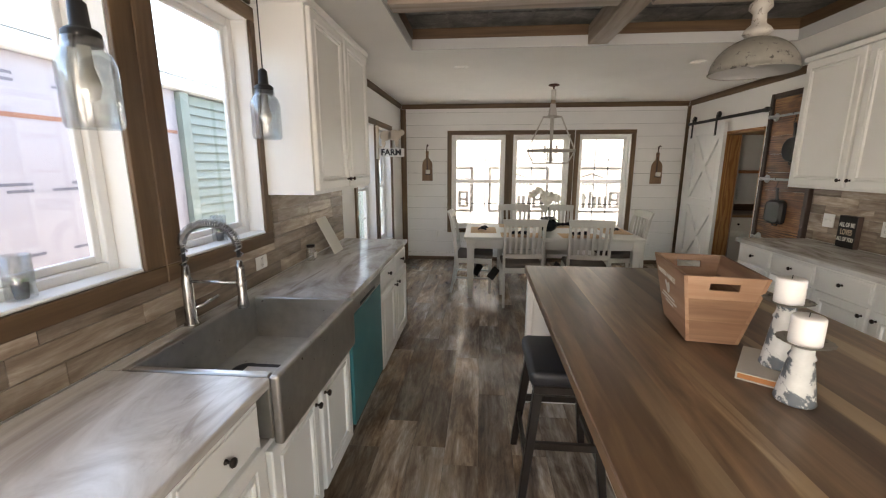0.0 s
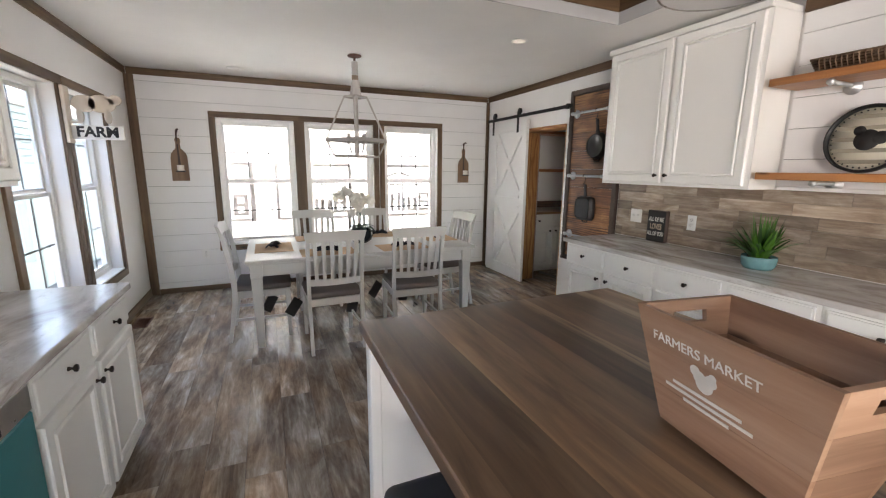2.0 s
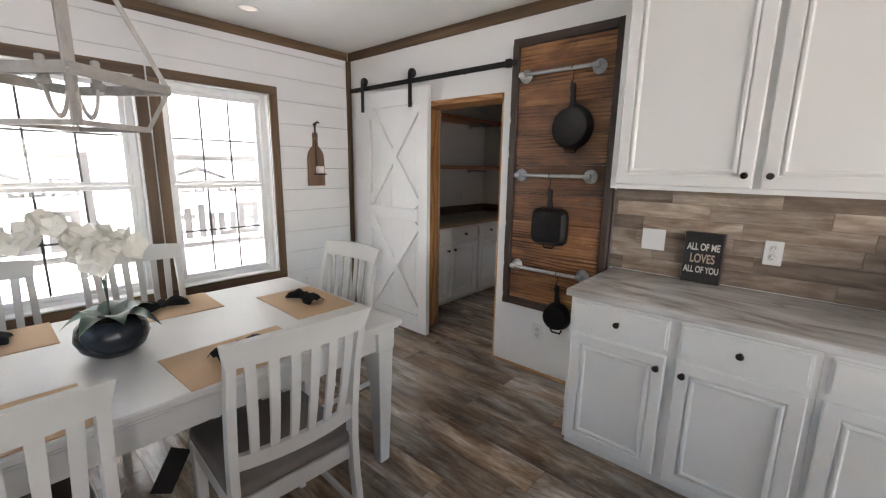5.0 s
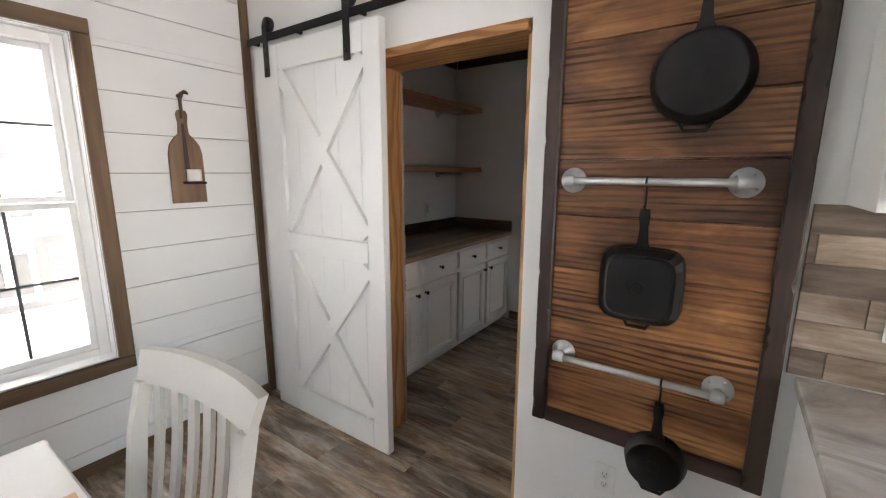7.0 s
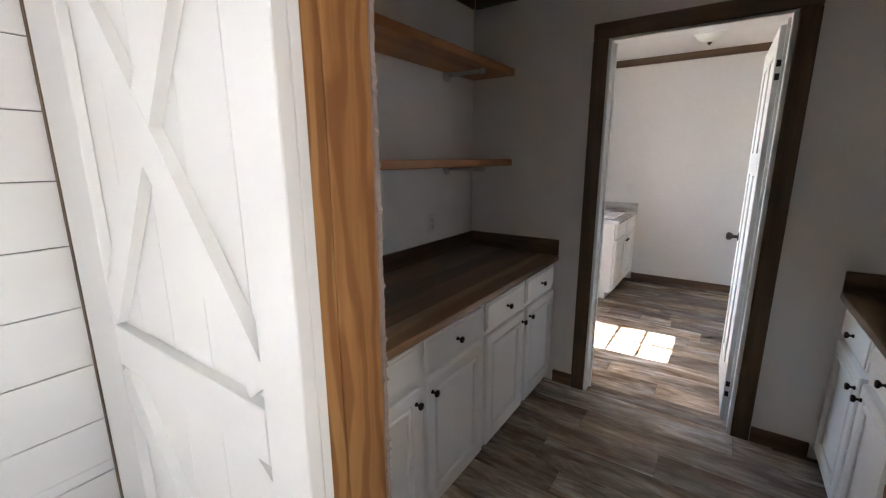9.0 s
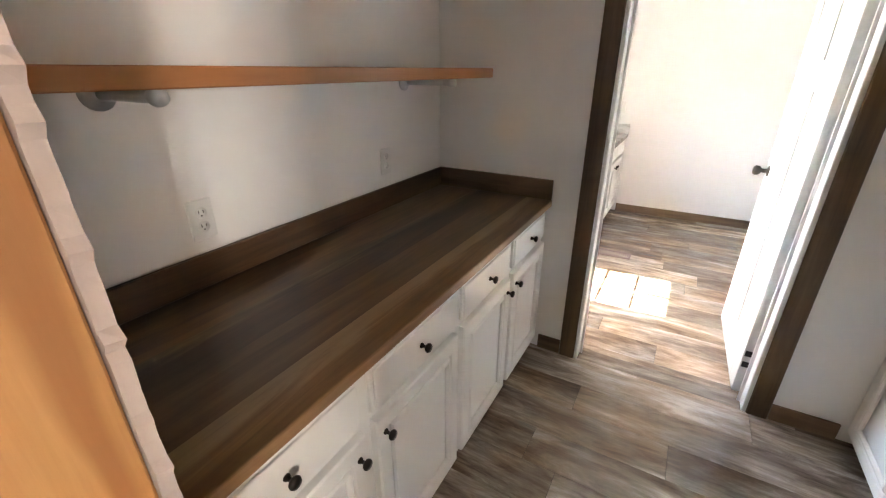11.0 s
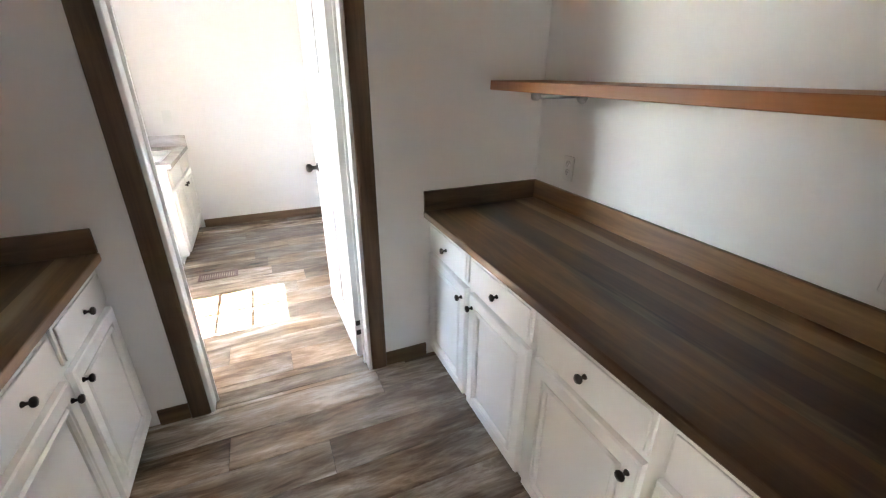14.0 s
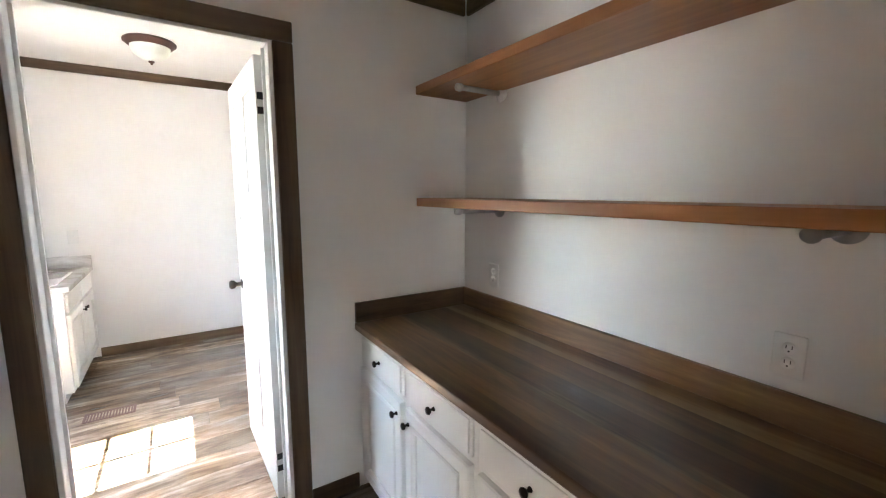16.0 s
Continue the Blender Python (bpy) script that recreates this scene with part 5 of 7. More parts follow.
top, midr, low = ring_pts(0.103, 2.088), ring_pts(0.278, 1.70), ring_pts(0.201, 1.552)
for k in range(4):
    bm = bmesh.new()
    bar(bm, top[k], top[(k + 1) % 4], 0.014, 0.016)
    bar(bm, (cx, cy, 2.09), top[k], 0.014, 0.012)
    part("top_ring_bar", bm, M["wash_x"], cl)
    bm = bmesh.new()
    bar(bm, top[k], midr[k], 0.015, 0.015)
    part("upper_rod", bm, M["wash_z"], cl)
    bm = bmesh.new()
    bar(bm, midr[k], low[k], 0.014, 0.014)
    part("lower_rod", bm, M["wash_z"], cl)
    bm = bmesh.new()
    bar(bm, midr[k], midr[(k + 1) % 4], 0.018, 0.034)
    part("middle_ring_bar", bm, M["wash_x"], cl)
    bm = bmesh.new()
    bar(bm, low[k], low[(k + 1) % 4], 0.016, 0.018)
    part("bottom_ring_bar", bm, M["wash_x"], cl)
    a = -0.15 + math.pi / 4 + k * math.pi / 2
    px, py = cx + 0.095 * math.cos(a), cy + 0.095 * math.sin(a)
    bm = bmesh.new()
    tube(bm, [(cx + (0.018 + 0.077 * i / 12) * math.cos(a), cy + (0.018 + 0.077 * i / 12) * math.sin(a), 1.665 - 0.082 * math.sin(math.pi * i / 12) ** 0.7 if i < 12 else 1.68) for i in range(13)], 0.0055, 7)
    part("arm", bm, M["wash_z"], cl)
    bm = bmesh.new()
    lathe(bm, [(0.0, 1.672), (0.020, 1.675), (0.022, 1.688), (0.013, 1.692), (0.013, 1.758), (0.010, 1.762), (0.0, 1.762)], 14, Matrix.Translation((px, py, 0)))
    part("candle_sleeve", bm, M["wash_z"], cl)


# ---- barn door ----
bd = thing("barn_door", "white sliding barn door with raised cross braces", "door", (2.94, 6.33, 0))
D0, D1, DX0, DX1, DZA, DZB = 5.90, 6.80, 2.932, 2.962, 0.015, 2.05
slabs = 6
for i in range(slabs):
    a = D0 + (D1 - D0) * i / slabs
    part("panel_board", boxes((DX0 + 0.014, DX1, a + 0.0004, a + (D1 - D0) / slabs - 0.0004, DZA, DZB), bevel=0.001), M["door"], bd)
ST = 0.10
for d in ((D0, D0 + ST, DZA, DZB), (D1 - 2 * ST + 0.005, D1, DZA, DZB)):
    part("stile", boxes((DX0 - 0.010, DX0 + 0.0135, d[0], d[1], d[2], d[3]), bevel=0.002), M["door"], bd)
for z0, z1 in ((DZA, DZA + 0.15), (0.985, 1.085), (DZB - 0.125, DZB)):
    part("rail_board", boxes((DX0 - 0.010, DX0 + 0.0135, D0 + ST + 0.001, D1 - 2 * ST + 0.004, z0, z1), bevel=0.002), M["door"], bd)


def brace(y0, z0, y1, z1, w=0.075, proud=0.0):
    bm = bmesh.new()
    p0, p1 = Vector((0, y0, z0)), Vector((0, y1, z1))
    d = (p1 - p0).normalized()
    n = Vector((0, -d.z, d.y)) * w / 2
    xs = (DX0 + 0.0135, DX0 - 0.0085 - proud)
    v = [bm.verts.new((x, p.y, p.z)) for x in xs for p in (p0 - n, p1 - n, p1 + n, p0 + n)]
    for q in ((3, 2, 1, 0), (4, 5, 6, 7), (0, 1, 5, 4), (1, 2, 6, 5), (2, 3, 7, 6), (3, 0, 4, 7)):
        bm.faces.new([v[i] for i in q])
    return bm


ya, yb = D0 + ST + 0.01, D1 - ST - 0.09
for z0, z1 in ((0.185, 0.960), (1.115, 1.915)):
    part("cross_brace", brace(ya, z0, yb, z1), M["door"], bd)
    part("cross_brace", brace(yb, z0, ya, z1, 0.075, -0.0008), M["door"], bd)
for y in (6.69, 6.09):
    h = part("hanger", boxes((DX0 - 0.017, DX0 - 0.0105, y - 0.02, y + 0.02, 1.90, 2.155), bevel=0.001), M["black_iron"], bd, "black strap hanger")
    bm = bmesh.new()
    lathe(bm, [(0.0, -0.013), (0.035, -0.013), (0.038, 0.0), (0.035, 0.013), (0.0, 0.013)], 20, Matrix.Translation((DX0 + 0.009, y, 2.158)) @ Matrix.Rotation(radians(90), 4, 'Y'))
    part("roller", bm, M["black_iron"], h)
    for z in (1.94, 2.01):
        bm = bmesh.new()
        lathe(bm, [(0.009, 0.0), (0.007, 0.005), (0.0, 0.006)], 8, Matrix.Translation((DX0 - 0.017, y, z)) @ Matrix.Rotation(radians(-90), 4, 'Y'))
        part("bolt", bm, M["black_iron"], h)
rl = thing("door_rail", "black steel rail above the barn door", "rail", (2.95, 6.0, 2.1))
part("track", boxes((2.944, 2.951, 5.13, 6.90, 2.085, 2.122), bevel=0.001), M["black_iron"], rl)
for y in (5.16, 5.60, 6.05, 6.50, 6.87):
    bm = bmesh.new()
    tube(bm, [(2.9515, y, 2.103), (2.999, y, 2.103)], 0.010, 10)
    part("spacer", bm, M["black_iron"], rl)
part("stop_block", boxes((2.930, 2.958, 5.175, 5.215, 2.078, 2.13), bevel=0.003), M["black_iron"], rl)

# ---- plank panel with hanging pans ----
PB0, PB1, PZ0, PZ1 = 4.462, 5.175, 0.485, 2.245
pb = thing("wall_plank_panel", "stained plank panel in a dark frame on the wall", "wall panel", (2.98, 4.81, 0.485))
hew = random.Random(31)


def hewn_post(x0, x1, y0, y1, z0, z1, step=0.022):
    """An upright board whose two front edges are chipped unevenly."""
    bm = bmesh.new()
    prev = None
    n = int((z1 - z0) / step)
    for i in range(n + 1):
        z = z0 + (z1 - z0) * i / n
        c, d = hew.uniform(0.003, 0.006), hew.uniform(0.003, 0.006)
        if hew.random() < 0.16:
            c += hew.uniform(0.004, 0.009)
        if hew.random() < 0.16:
            d += hew.uniform(0.004, 0.009)
        ring = [bm.verts.new(p) for p in ((x1, y0, z), (x0 + c, y0, z), (x0, y0 + c, z), (x0, y1 - d, z), (x0 + d, y1, z), (x1, y1, z))]
        if prev:
            for k in range(6):
                bm.faces.new((prev[k], prev[(k + 1) % 6], ring[(k + 1) % 6], ring[k]))
        else:
            bm.faces.new(ring[::-1])
        prev = ring
    bm.faces.new(prev)
    return bm


nb = 9
zz = PZ0 + 0.05
step = (PZ1 - PZ0 - 0.10) / nb
for i in range(nb):
    part("plank", boxes((2.975, 2.9985, PB0 + 0.045, PB1 - 0.045, zz + i * step + 0.0012, zz + (i + 1) * step - 0.0012), bevel=0.002), M["burnt"], pb)
for d in ((PB0, PB0 + 0.05), (PB1 - 0.05, PB1)):
    part("frame_stile", hewn_post(2.955, 2.9985, d[0], d[1], PZ0, PZ1), M["dkstain_z"], pb, "dark stained frame with hewn edges")
for d in ((PZ0, PZ0 + 0.05), (PZ1 - 0.05, PZ1)):
    part("frame_rail", boxes((2.956, 2.9985, PB0 + 0.0505, PB1 - 0.0505, d[0], d[1]), bevel=0.003), M["dkstain_y"], pb, "dark stained frame")


def pipe_rail(z):
    e = thing("pipe_rail", "galvanised pipe rail on round flanges", "rail", (2.95, 4.84, z), group="pot rails")
    bm = bmesh.new()
    tube(bm, [(2.915, 4.60, z), (2.915, 5.072, z)], 0.0115, 12)
    part("pipe", bm, M["galv"], e)
    for y in (4.60, 5.072):
        bm = bmesh.new()
        lathe(bm, [(0.0, 0.0), (0.042, 0.0), (0.042, 0.006), (0.02, 0.008), (0.018, 0.03), (0.0, 0.03)], 22, Matrix.Translation((2.9745, y, z)) @ Matrix.Rotation(radians(-90), 4, 'Y'))
        fl = part("flange", bm, M["galv"], e)
        bm = bmesh.new()
        lathe(bm, [(0.0, -0.02), (0.017, -0.018), (0.019, 0.0), (0.017, 0.018), (0.0, 0.02)], 14, Matrix.Translation((2.918, y, z)) @ Matrix.Rotation(radians(90), 4, 'X'))
        tube(bm, [(2.945, y, z), (2.915, y, z)], 0.016, 12)
        part("elbow", bm, M["galv"], e)
        for k in range(4):
            a = k * math.pi / 2 + 0.6
            bm = bmesh.new()
            lathe(bm, [(0.005, 0.0), (0.004, 0.003), (0.0, 0.0035)], 8, Matrix.Translation((2.968, y + 0.031 * math.cos(a), z + 0.031 * math.sin(a))) @ Matrix.Rotation(radians(-90), 4, 'Y'))
            part("screw", bm, M["galv"], fl)


for z in (2.01, 1.39, 0.775):
    pipe_rail(z)


def hook(e, y, z, drop):
    bm = bmesh.new()
    pts = [(2.915 + 0.0155 * math.cos(a), y, z + 0.0155 * math.sin(a)) for a in [radians(200 - 22 * i) for i in range(10)]]
    pts += [(2.93, y, z - 0.03), (2.925, y, z - drop + 0.02), (2.915, y, z - drop + 0.004), (2.906, y, z - drop + 0.012)]
    tube(bm, pts, 0.003, 6)
    part("hook", bm, M["black_iron"], e, "black wire hook")


def skillet(y, zbar, r, name_label, square=False):
    zc = zbar - 0.075 - 0.13 - r
    e = thing("cast_iron_pan", name_label, "pan", (2.93, y, zc), group="hanging pans")
    rot = Matrix.Translation((2.935, y, zc)) @ Matrix.Rotation(radians(-90), 4, 'Y')
    bm = bmesh.new()
    if square:
        n = 36
        def ring(s, h):
            out = []
            for i in range(n):
                a = 2 * math.pi * i / n
                p = 5.0
                c, q = math.cos(a), math.sin(a)
                k = s / ((abs(c) ** p + abs(q) ** p) ** (1 / p))
                out.append(bm.verts.new(rot @ Vector((k * c, k * q, h))))
            return out
        rs = [ring(r * 0.9, -0.0005), ring(r, -0.03), ring(r * 1.03, -0.032), ring(r * 1.0, 0.0), ring(r * 0.86, 0.028), ring(r * 0.80, 0.028), ring(r * 0.77, 0.0255)]
        for a, b in zip(rs, rs[1:]):
            for i in range(n):
                bm.faces.new((a[i], a[(i + 1) % n], b[(i + 1) % n], b[i]))
        bm.faces.new(rs[-1])
        bm.faces.new(rs[0][::-1])
    else:
        lathe(bm, [(0.0, -0.002), (r * 0.86, -0.002), (r, -0.032), (r * 1.035, -0.034), (r * 1.02, -0.025), (r * 0.88, 0.018), (r * 0.84, 0.020), (r * 0.80, 0.0165), (0.0, 0.0165)], 40, rot)
    part("bowl", bm, M["cast_iron"], e)
    bm = bmesh.new()
    z0 = zc + r * 0.97
    rings = []
    for z, w, x in ((z0 - 0.015, 0.030, 2.950), (z0 + 0.02, 0.016, 2.945), (z0 + 0.07, 0.012, 2.938), (z0 + 0.105, 0.016, 2.934), (z0 + 0.128, 0.012, 2.932)):
        rings.append([bm.verts.new((x + a * 0.006, y + b * w, z)) for a, b in ((-1, -1), (1, -1), (1, 1), (-1, 1))])
    for p, q in zip(rings, rings[1:]):
        for i in range(4):
            bm.faces.new((p[i], p[(i + 1) % 4], q[(i + 1) % 4], q[i]))
    bm.faces.new(rings[0][::-1])
    bm.faces.new(rings[-1])
    part("handle", bm, M["cast_iron"], e)
    bm = bmesh.new()
    tube(bm, [(2.957, y - 0.04, zc - r * 0.98), (2.957, y - 0.028, zc - r - 0.022), (2.957, y + 0.028, zc - r - 0.022), (2.957, y + 0.04, zc - r * 0.98)], 0.006, 8)
    part("helper_handle", bm, M["cast_iron"], e)
    bm = bmesh.new()
    lathe(bm, [(0.018, 0.0), (0.02, 0.0015), (0.022, 0.0)], 16, Matrix.Translation((2.9185 if not square else 2.9065, y, zc)) @ Matrix.Rotation(radians(-90), 4, 'Y'))
    part("maker_mark", bm, M["cast_iron"], e, "small raised round mark")
    hook(e, y, zbar, 0.085)


skillet(4.735, 2.01, 0.125, "round black cast iron skillet hung base outwards")
skillet(4.838, 1.39, 0.119, "square black cast iron grill pan on a hook", True)
skillet(4.745, 0.775, 0.092, "small round black skillet on the lowest rail")

# ---- open shelves at the right wall ----
for z, lab in ((1.405, "lower"), (1.935, "upper")):
    e = thing("wall_shelf", "thick stained wooden shelf on pipe brackets", "shelf", (2.85, 2.4, z), group="kitchen shelves")
    part("board", boxes((2.70, XR - 0.024, 1.35, 3.135, z, z + 0.042), bevel=0.004), M["shelf_y"], e)
    for y in (2.86, 1.65):
        bm = bmesh.new()
        lathe(bm, [(0.0, 0.0), (0.042, 0.0), (0.042, 0.006), (0.02, 0.008), (0.018, 0.025), (0.0, 0.025)], 20, Matrix.Translation((XR - 0.022, y, z - 0.021)) @ Matrix.Rotation(radians(-90), 4, 'Y'))
        tube(bm, [(XR - 0.03, y, z - 0.015), (2.755, y, z - 0.015)], 0.0125, 12)
        lathe(bm, [(0.0, 0.0), (0.017, 0.0), (0.019, 0.012), (0.016, 0.026), (0.0, 0.028)], 12, Matrix.Translation((2.765, y, z - 0.015)) @ Matrix.Rotation(radians(-90), 4, 'Y'))
        part("pipe_bracket", bm, M["galv"], e, "galvanised pipe bracket")

bk = thing("wicker_tray", "long brown woven tray on the upper shelf", "basket", (2.84, 2.62, 1.978))
bm = bmesh.new()
box(bm, 2.76, 2.93, 2.32, 2.93, 1.978, 1.990, 0.004)
for k in range(5):
    z = 1.992 + k * 0.013
    gx = 0.005 * k
    tube(bm, [(2.755 - gx, 2.31 - gx, z), (2.935 + gx * 0.4, 2.31 - gx, z), (2.935 + gx * 0.4, 2.94 + gx, z), (2.755 - gx, 2.94 + gx, z)], 0.0075, 6, True)
part("weave", bm, M["wicker"], bk)
for i in range(26):
    bm = bmesh.new()
    y = 2.33 + i * 0.0235
    tube(bm, [(2.752, y, 1.986), (2.734, y + 0.003, 2.025), (2.731, y, 2.052)], 0.004, 5)
    part("stake", bm, M["wicker"], bk)

ck = thing("round_clock_tray", "round cream striped plaque with a dark iron rim", "plaque", (2.92, 2.735, 1.448))
cm = Matrix.Translation((2.925, 2.735, 1.448 + 0.178)) @ Matrix.Rotation(radians(-82), 4, 'Y')
bm = bmesh.new()
lathe(bm, [(0.0, 0.0), (0.165, 0.0), (0.165, 0.006), (0.0, 0.006)], 48, cm)
part("face", bm, M["clock_face"], ck, "cream striped face")
bm = bmesh.new()
lathe(bm, [(0.163, -0.006), (0.178, -0.006), (0.178, 0.03), (0.172, 0.032), (0.163, 0.012), (0.163, -0.006)], 48, cm)
part("rim", bm, M["black_iron"], ck, "dark iron rim")
for k in range(5):
    y = -0.12 + k * 0.06
    half = math.sqrt(max(0.0, 0.155 ** 2 - y * y)) if abs(y) < 0.155 else 0
    bm = boxes((y - 0.011, y + 0.011, -half, half, 0.0065, 0.0075))
    bmesh.ops.transform(bm, matrix=cm, verts=bm.verts)
    part("stripe", bm, M["clock_band"], ck, "faded stripe")
bm = bmesh.new()
for cxx, cyy, rr, st in ((-0.005, 0.0, 0.055, 1.0), (0.045, 0.038, 0.026, 1.0), (0.005, -0.055, 0.034, 1.0)):
    lathe(bm, [(0.0, 0.0), (rr, 0.0), (rr, 0.002), (0.0, 0.002)], 22, cm @ Matrix.Translation((cxx, cyy, 0.008)))
part("dark_motif", bm, M["sign_black"], ck, "plain dark blot shape")
for k in range(36):
    a = k * math.pi / 18
    bm = bmesh.new()
    lathe(bm, [(0.0045, 0.0), (0.0045, 0.002), (0.0, 0.0025)], 8, cm @ Matrix.Translation((0.152 * math.cos(a), 0.152 * math.sin(a), 0.0075)))
    part("rivet", bm, M["black_iron"], ck)

# block sign
bs = thing("block_sign", "small black wooden block sign with pale words", "sign", (2.955, 3.972, HC))
part("block", boxes((2.938, 2.978, 3.885, 4.06, HC + 0.001, HC + 0.262), bevel=0.003), M["dkstain_z"], bs)
part("front", boxes((2.934, 2.9375, 3.889, 4.056, HC + 0.005, HC + 0.258), bevel=0.001), M["sign_black"], bs, "flat black front")
for txt, z, size in (("ALL OF ME", 0.188, 0.050), ("LOVES", 0.128, 0.064), ("ALL OF YOU", 0.070, 0.046)):
    mm = Matrix.Translation((2.9325 - 2.955, 0, z)) @ Matrix.Rotation(radians(-90), 4, 'Z') @ Matrix.Rotation(radians(90), 4, 'X') @ Matrix.Diagonal((0.60, 1, 1, 1))
    lettering("lettering", txt, size, M["sign_tan"] if txt == "LOVES" else M["sign_white"], bs, mm, 0.0012, "pale printed words", 0.0012)

# plant in teal bowl
PX, PYY = 2.74, 3.06
pl = thing("potted_grass", "bright green grass plant in a teal glazed bowl", "plant", (PX, PYY, HC))
bm = bmesh.new()
lathe(bm, [(0.0, 0.001), (0.075, 0.001), (0.088, 0.02), (0.094, 0.06), (0.092, 0.078), (0.086, 0.078), (0.085, 0.06), (0.0, 0.06)], 32, Matrix.Translation((PX, PYY, HC)))
part("bowl", bm, M["teal_pot"], pl, "teal glazed bowl")
bm = bmesh.new()
lathe(bm, [(0.0, 0.064), (0.084, 0.061)], 20, Matrix.Translation((PX, PYY, HC)))
part("soil", bm, M["soil"], pl)
rng = random.Random(11)
for i in range(95):
    bm = bmesh.new()
    a = rng.uniform(0, 2 * math.pi)
    r0 = rng.uniform(0, 0.05)
    reach = rng.uniform(0.02, 0.20)
    leaf_strip(bm, (PX + r0 * math.cos(a), PYY + r0 * math.sin(a), HC + 0.06), a + rng.uniform(-0.5, 0.5), reach, rng.uniform(0.007, 0.0115), rng.uniform(0.16, 0.27) * (1.15 - reach * 1.6), reach * reach * 3.2, 6, 0.5)
    part("blade", bm, M["grass"] if i % 3 else M["grass2"], pl)


# outlets and switches: local face looks to -y
def wall_plate(kind, m, w=0.072, hh=0.116):
    e = thing(kind, "white plastic " + kind.replace("_", " ") + " plate on the wall", "outlet" if kind == "wall_outlet" else "switch", group=kind + "s")
    part("plate", boxes((-w / 2, w / 2, -0.006, -0.0005, -hh / 2, hh / 2), bevel=0.002), M["plate"], e)
    if kind == "wall_outlet":
        for dz in (-0.02, 0.02):
            bm = bmesh.new()
            lathe(bm, [(0.0, 0.0), (0.0165, 0.0), (0.0165, 0.0015), (0.0, 0.0015)], 18, Matrix.Translation((0, -0.0062, dz)) @ Matrix.Rotation(radians(90), 4, 'X'))
            s = part("socket", bm, M["plate"], e)
            part("slot", boxes((-0.0075, -0.0055, -0.0085, -0.0078, dz - 0.001, dz + 0.008), (0.0055, 0.0075, -0.0085, -0.0078, dz - 0.001, dz + 0.008), (-0.002, 0.002, -0.0085, -0.0078, dz - 0.010, dz - 0.006)), M["slot"], s, "dark slots")
    else:
        n = 2 if w > 0.1 else 1
        for i in range(n):
            x = (i - (n - 1) / 2) * 0.046
            part("toggle", boxes((x - 0.005, x + 0.005, -0.018, -0.0062, -0.004, 0.010), bevel=0.001), M["plate"], e)
    e.matrix_basis = m
    return e


ON_EAST = lambda y, z: pose(XR - 0.014, y, z, 0, 0, -90)
wall_plate("light_switch", ON_EAST(4.222, 1.059), 0.118)
wall_plate("wall_outlet", ON_EAST(3.697, 1.057))
wall_plate("wall_outlet", ON_EAST(2.30, 1.057))
wall_plate("wall_outlet", pose(XR, 4.90, 0.31, 0, 0, -90))
wall_plate("wall_outlet", pose(2.455, YW - 0.021, 0.385))
wall_plate("wall_outlet", pose(-0.72, YW - 0.021, 0.44))
wall_plate("wall_outlet", pose(XL + 0.014, 2.57, 0.985, 0, 0, 90), 0.116, 0.075)
wall_plate("wall_outlet", pose(3.762, PY1, 1.06))
wall_plate("wall_outlet", pose(4.615, PY1, 1.075))
wall_plate("wall_outlet", pose(3.64, PY0, 1.06, 0, 0, 180))
wall_plate("wall_outlet", pose(4.845, PY0, 1.07, 0, 0, 180))
wall_plate("light_switch", pose(LX1, 6.42, 1.10, 0, 0, -90))

# crate on the island
cr = thing("wooden_crate", "flared brown wooden crate with white stencilled words", "crate")
cw0, cl0, cw1, cl1, chh = 0.083, 0.143, 0.130, 0.195, 0.255


def flared_side(pa, pb, pc, pd, t, inward, cut=None):
    """A thick flared board: bottom pa, pb and top pc, pd."""
    bm = bmesh.new()
    inward = Vector(inward) * t
    outer = [Vector(p) for p in (pa, pb, pd, pc)]
    v = [bm.verts.new(p) for p in outer] + [bm.verts.new(p + inward) for p in outer]
    for q in ((0, 1, 2, 3), (7, 6, 5, 4), (0, 4, 5, 1), (1, 5, 6, 2), (2, 6, 7, 3), (3, 7, 4, 0)):
        bm.faces.new([v[i] for i in q])
    return bm


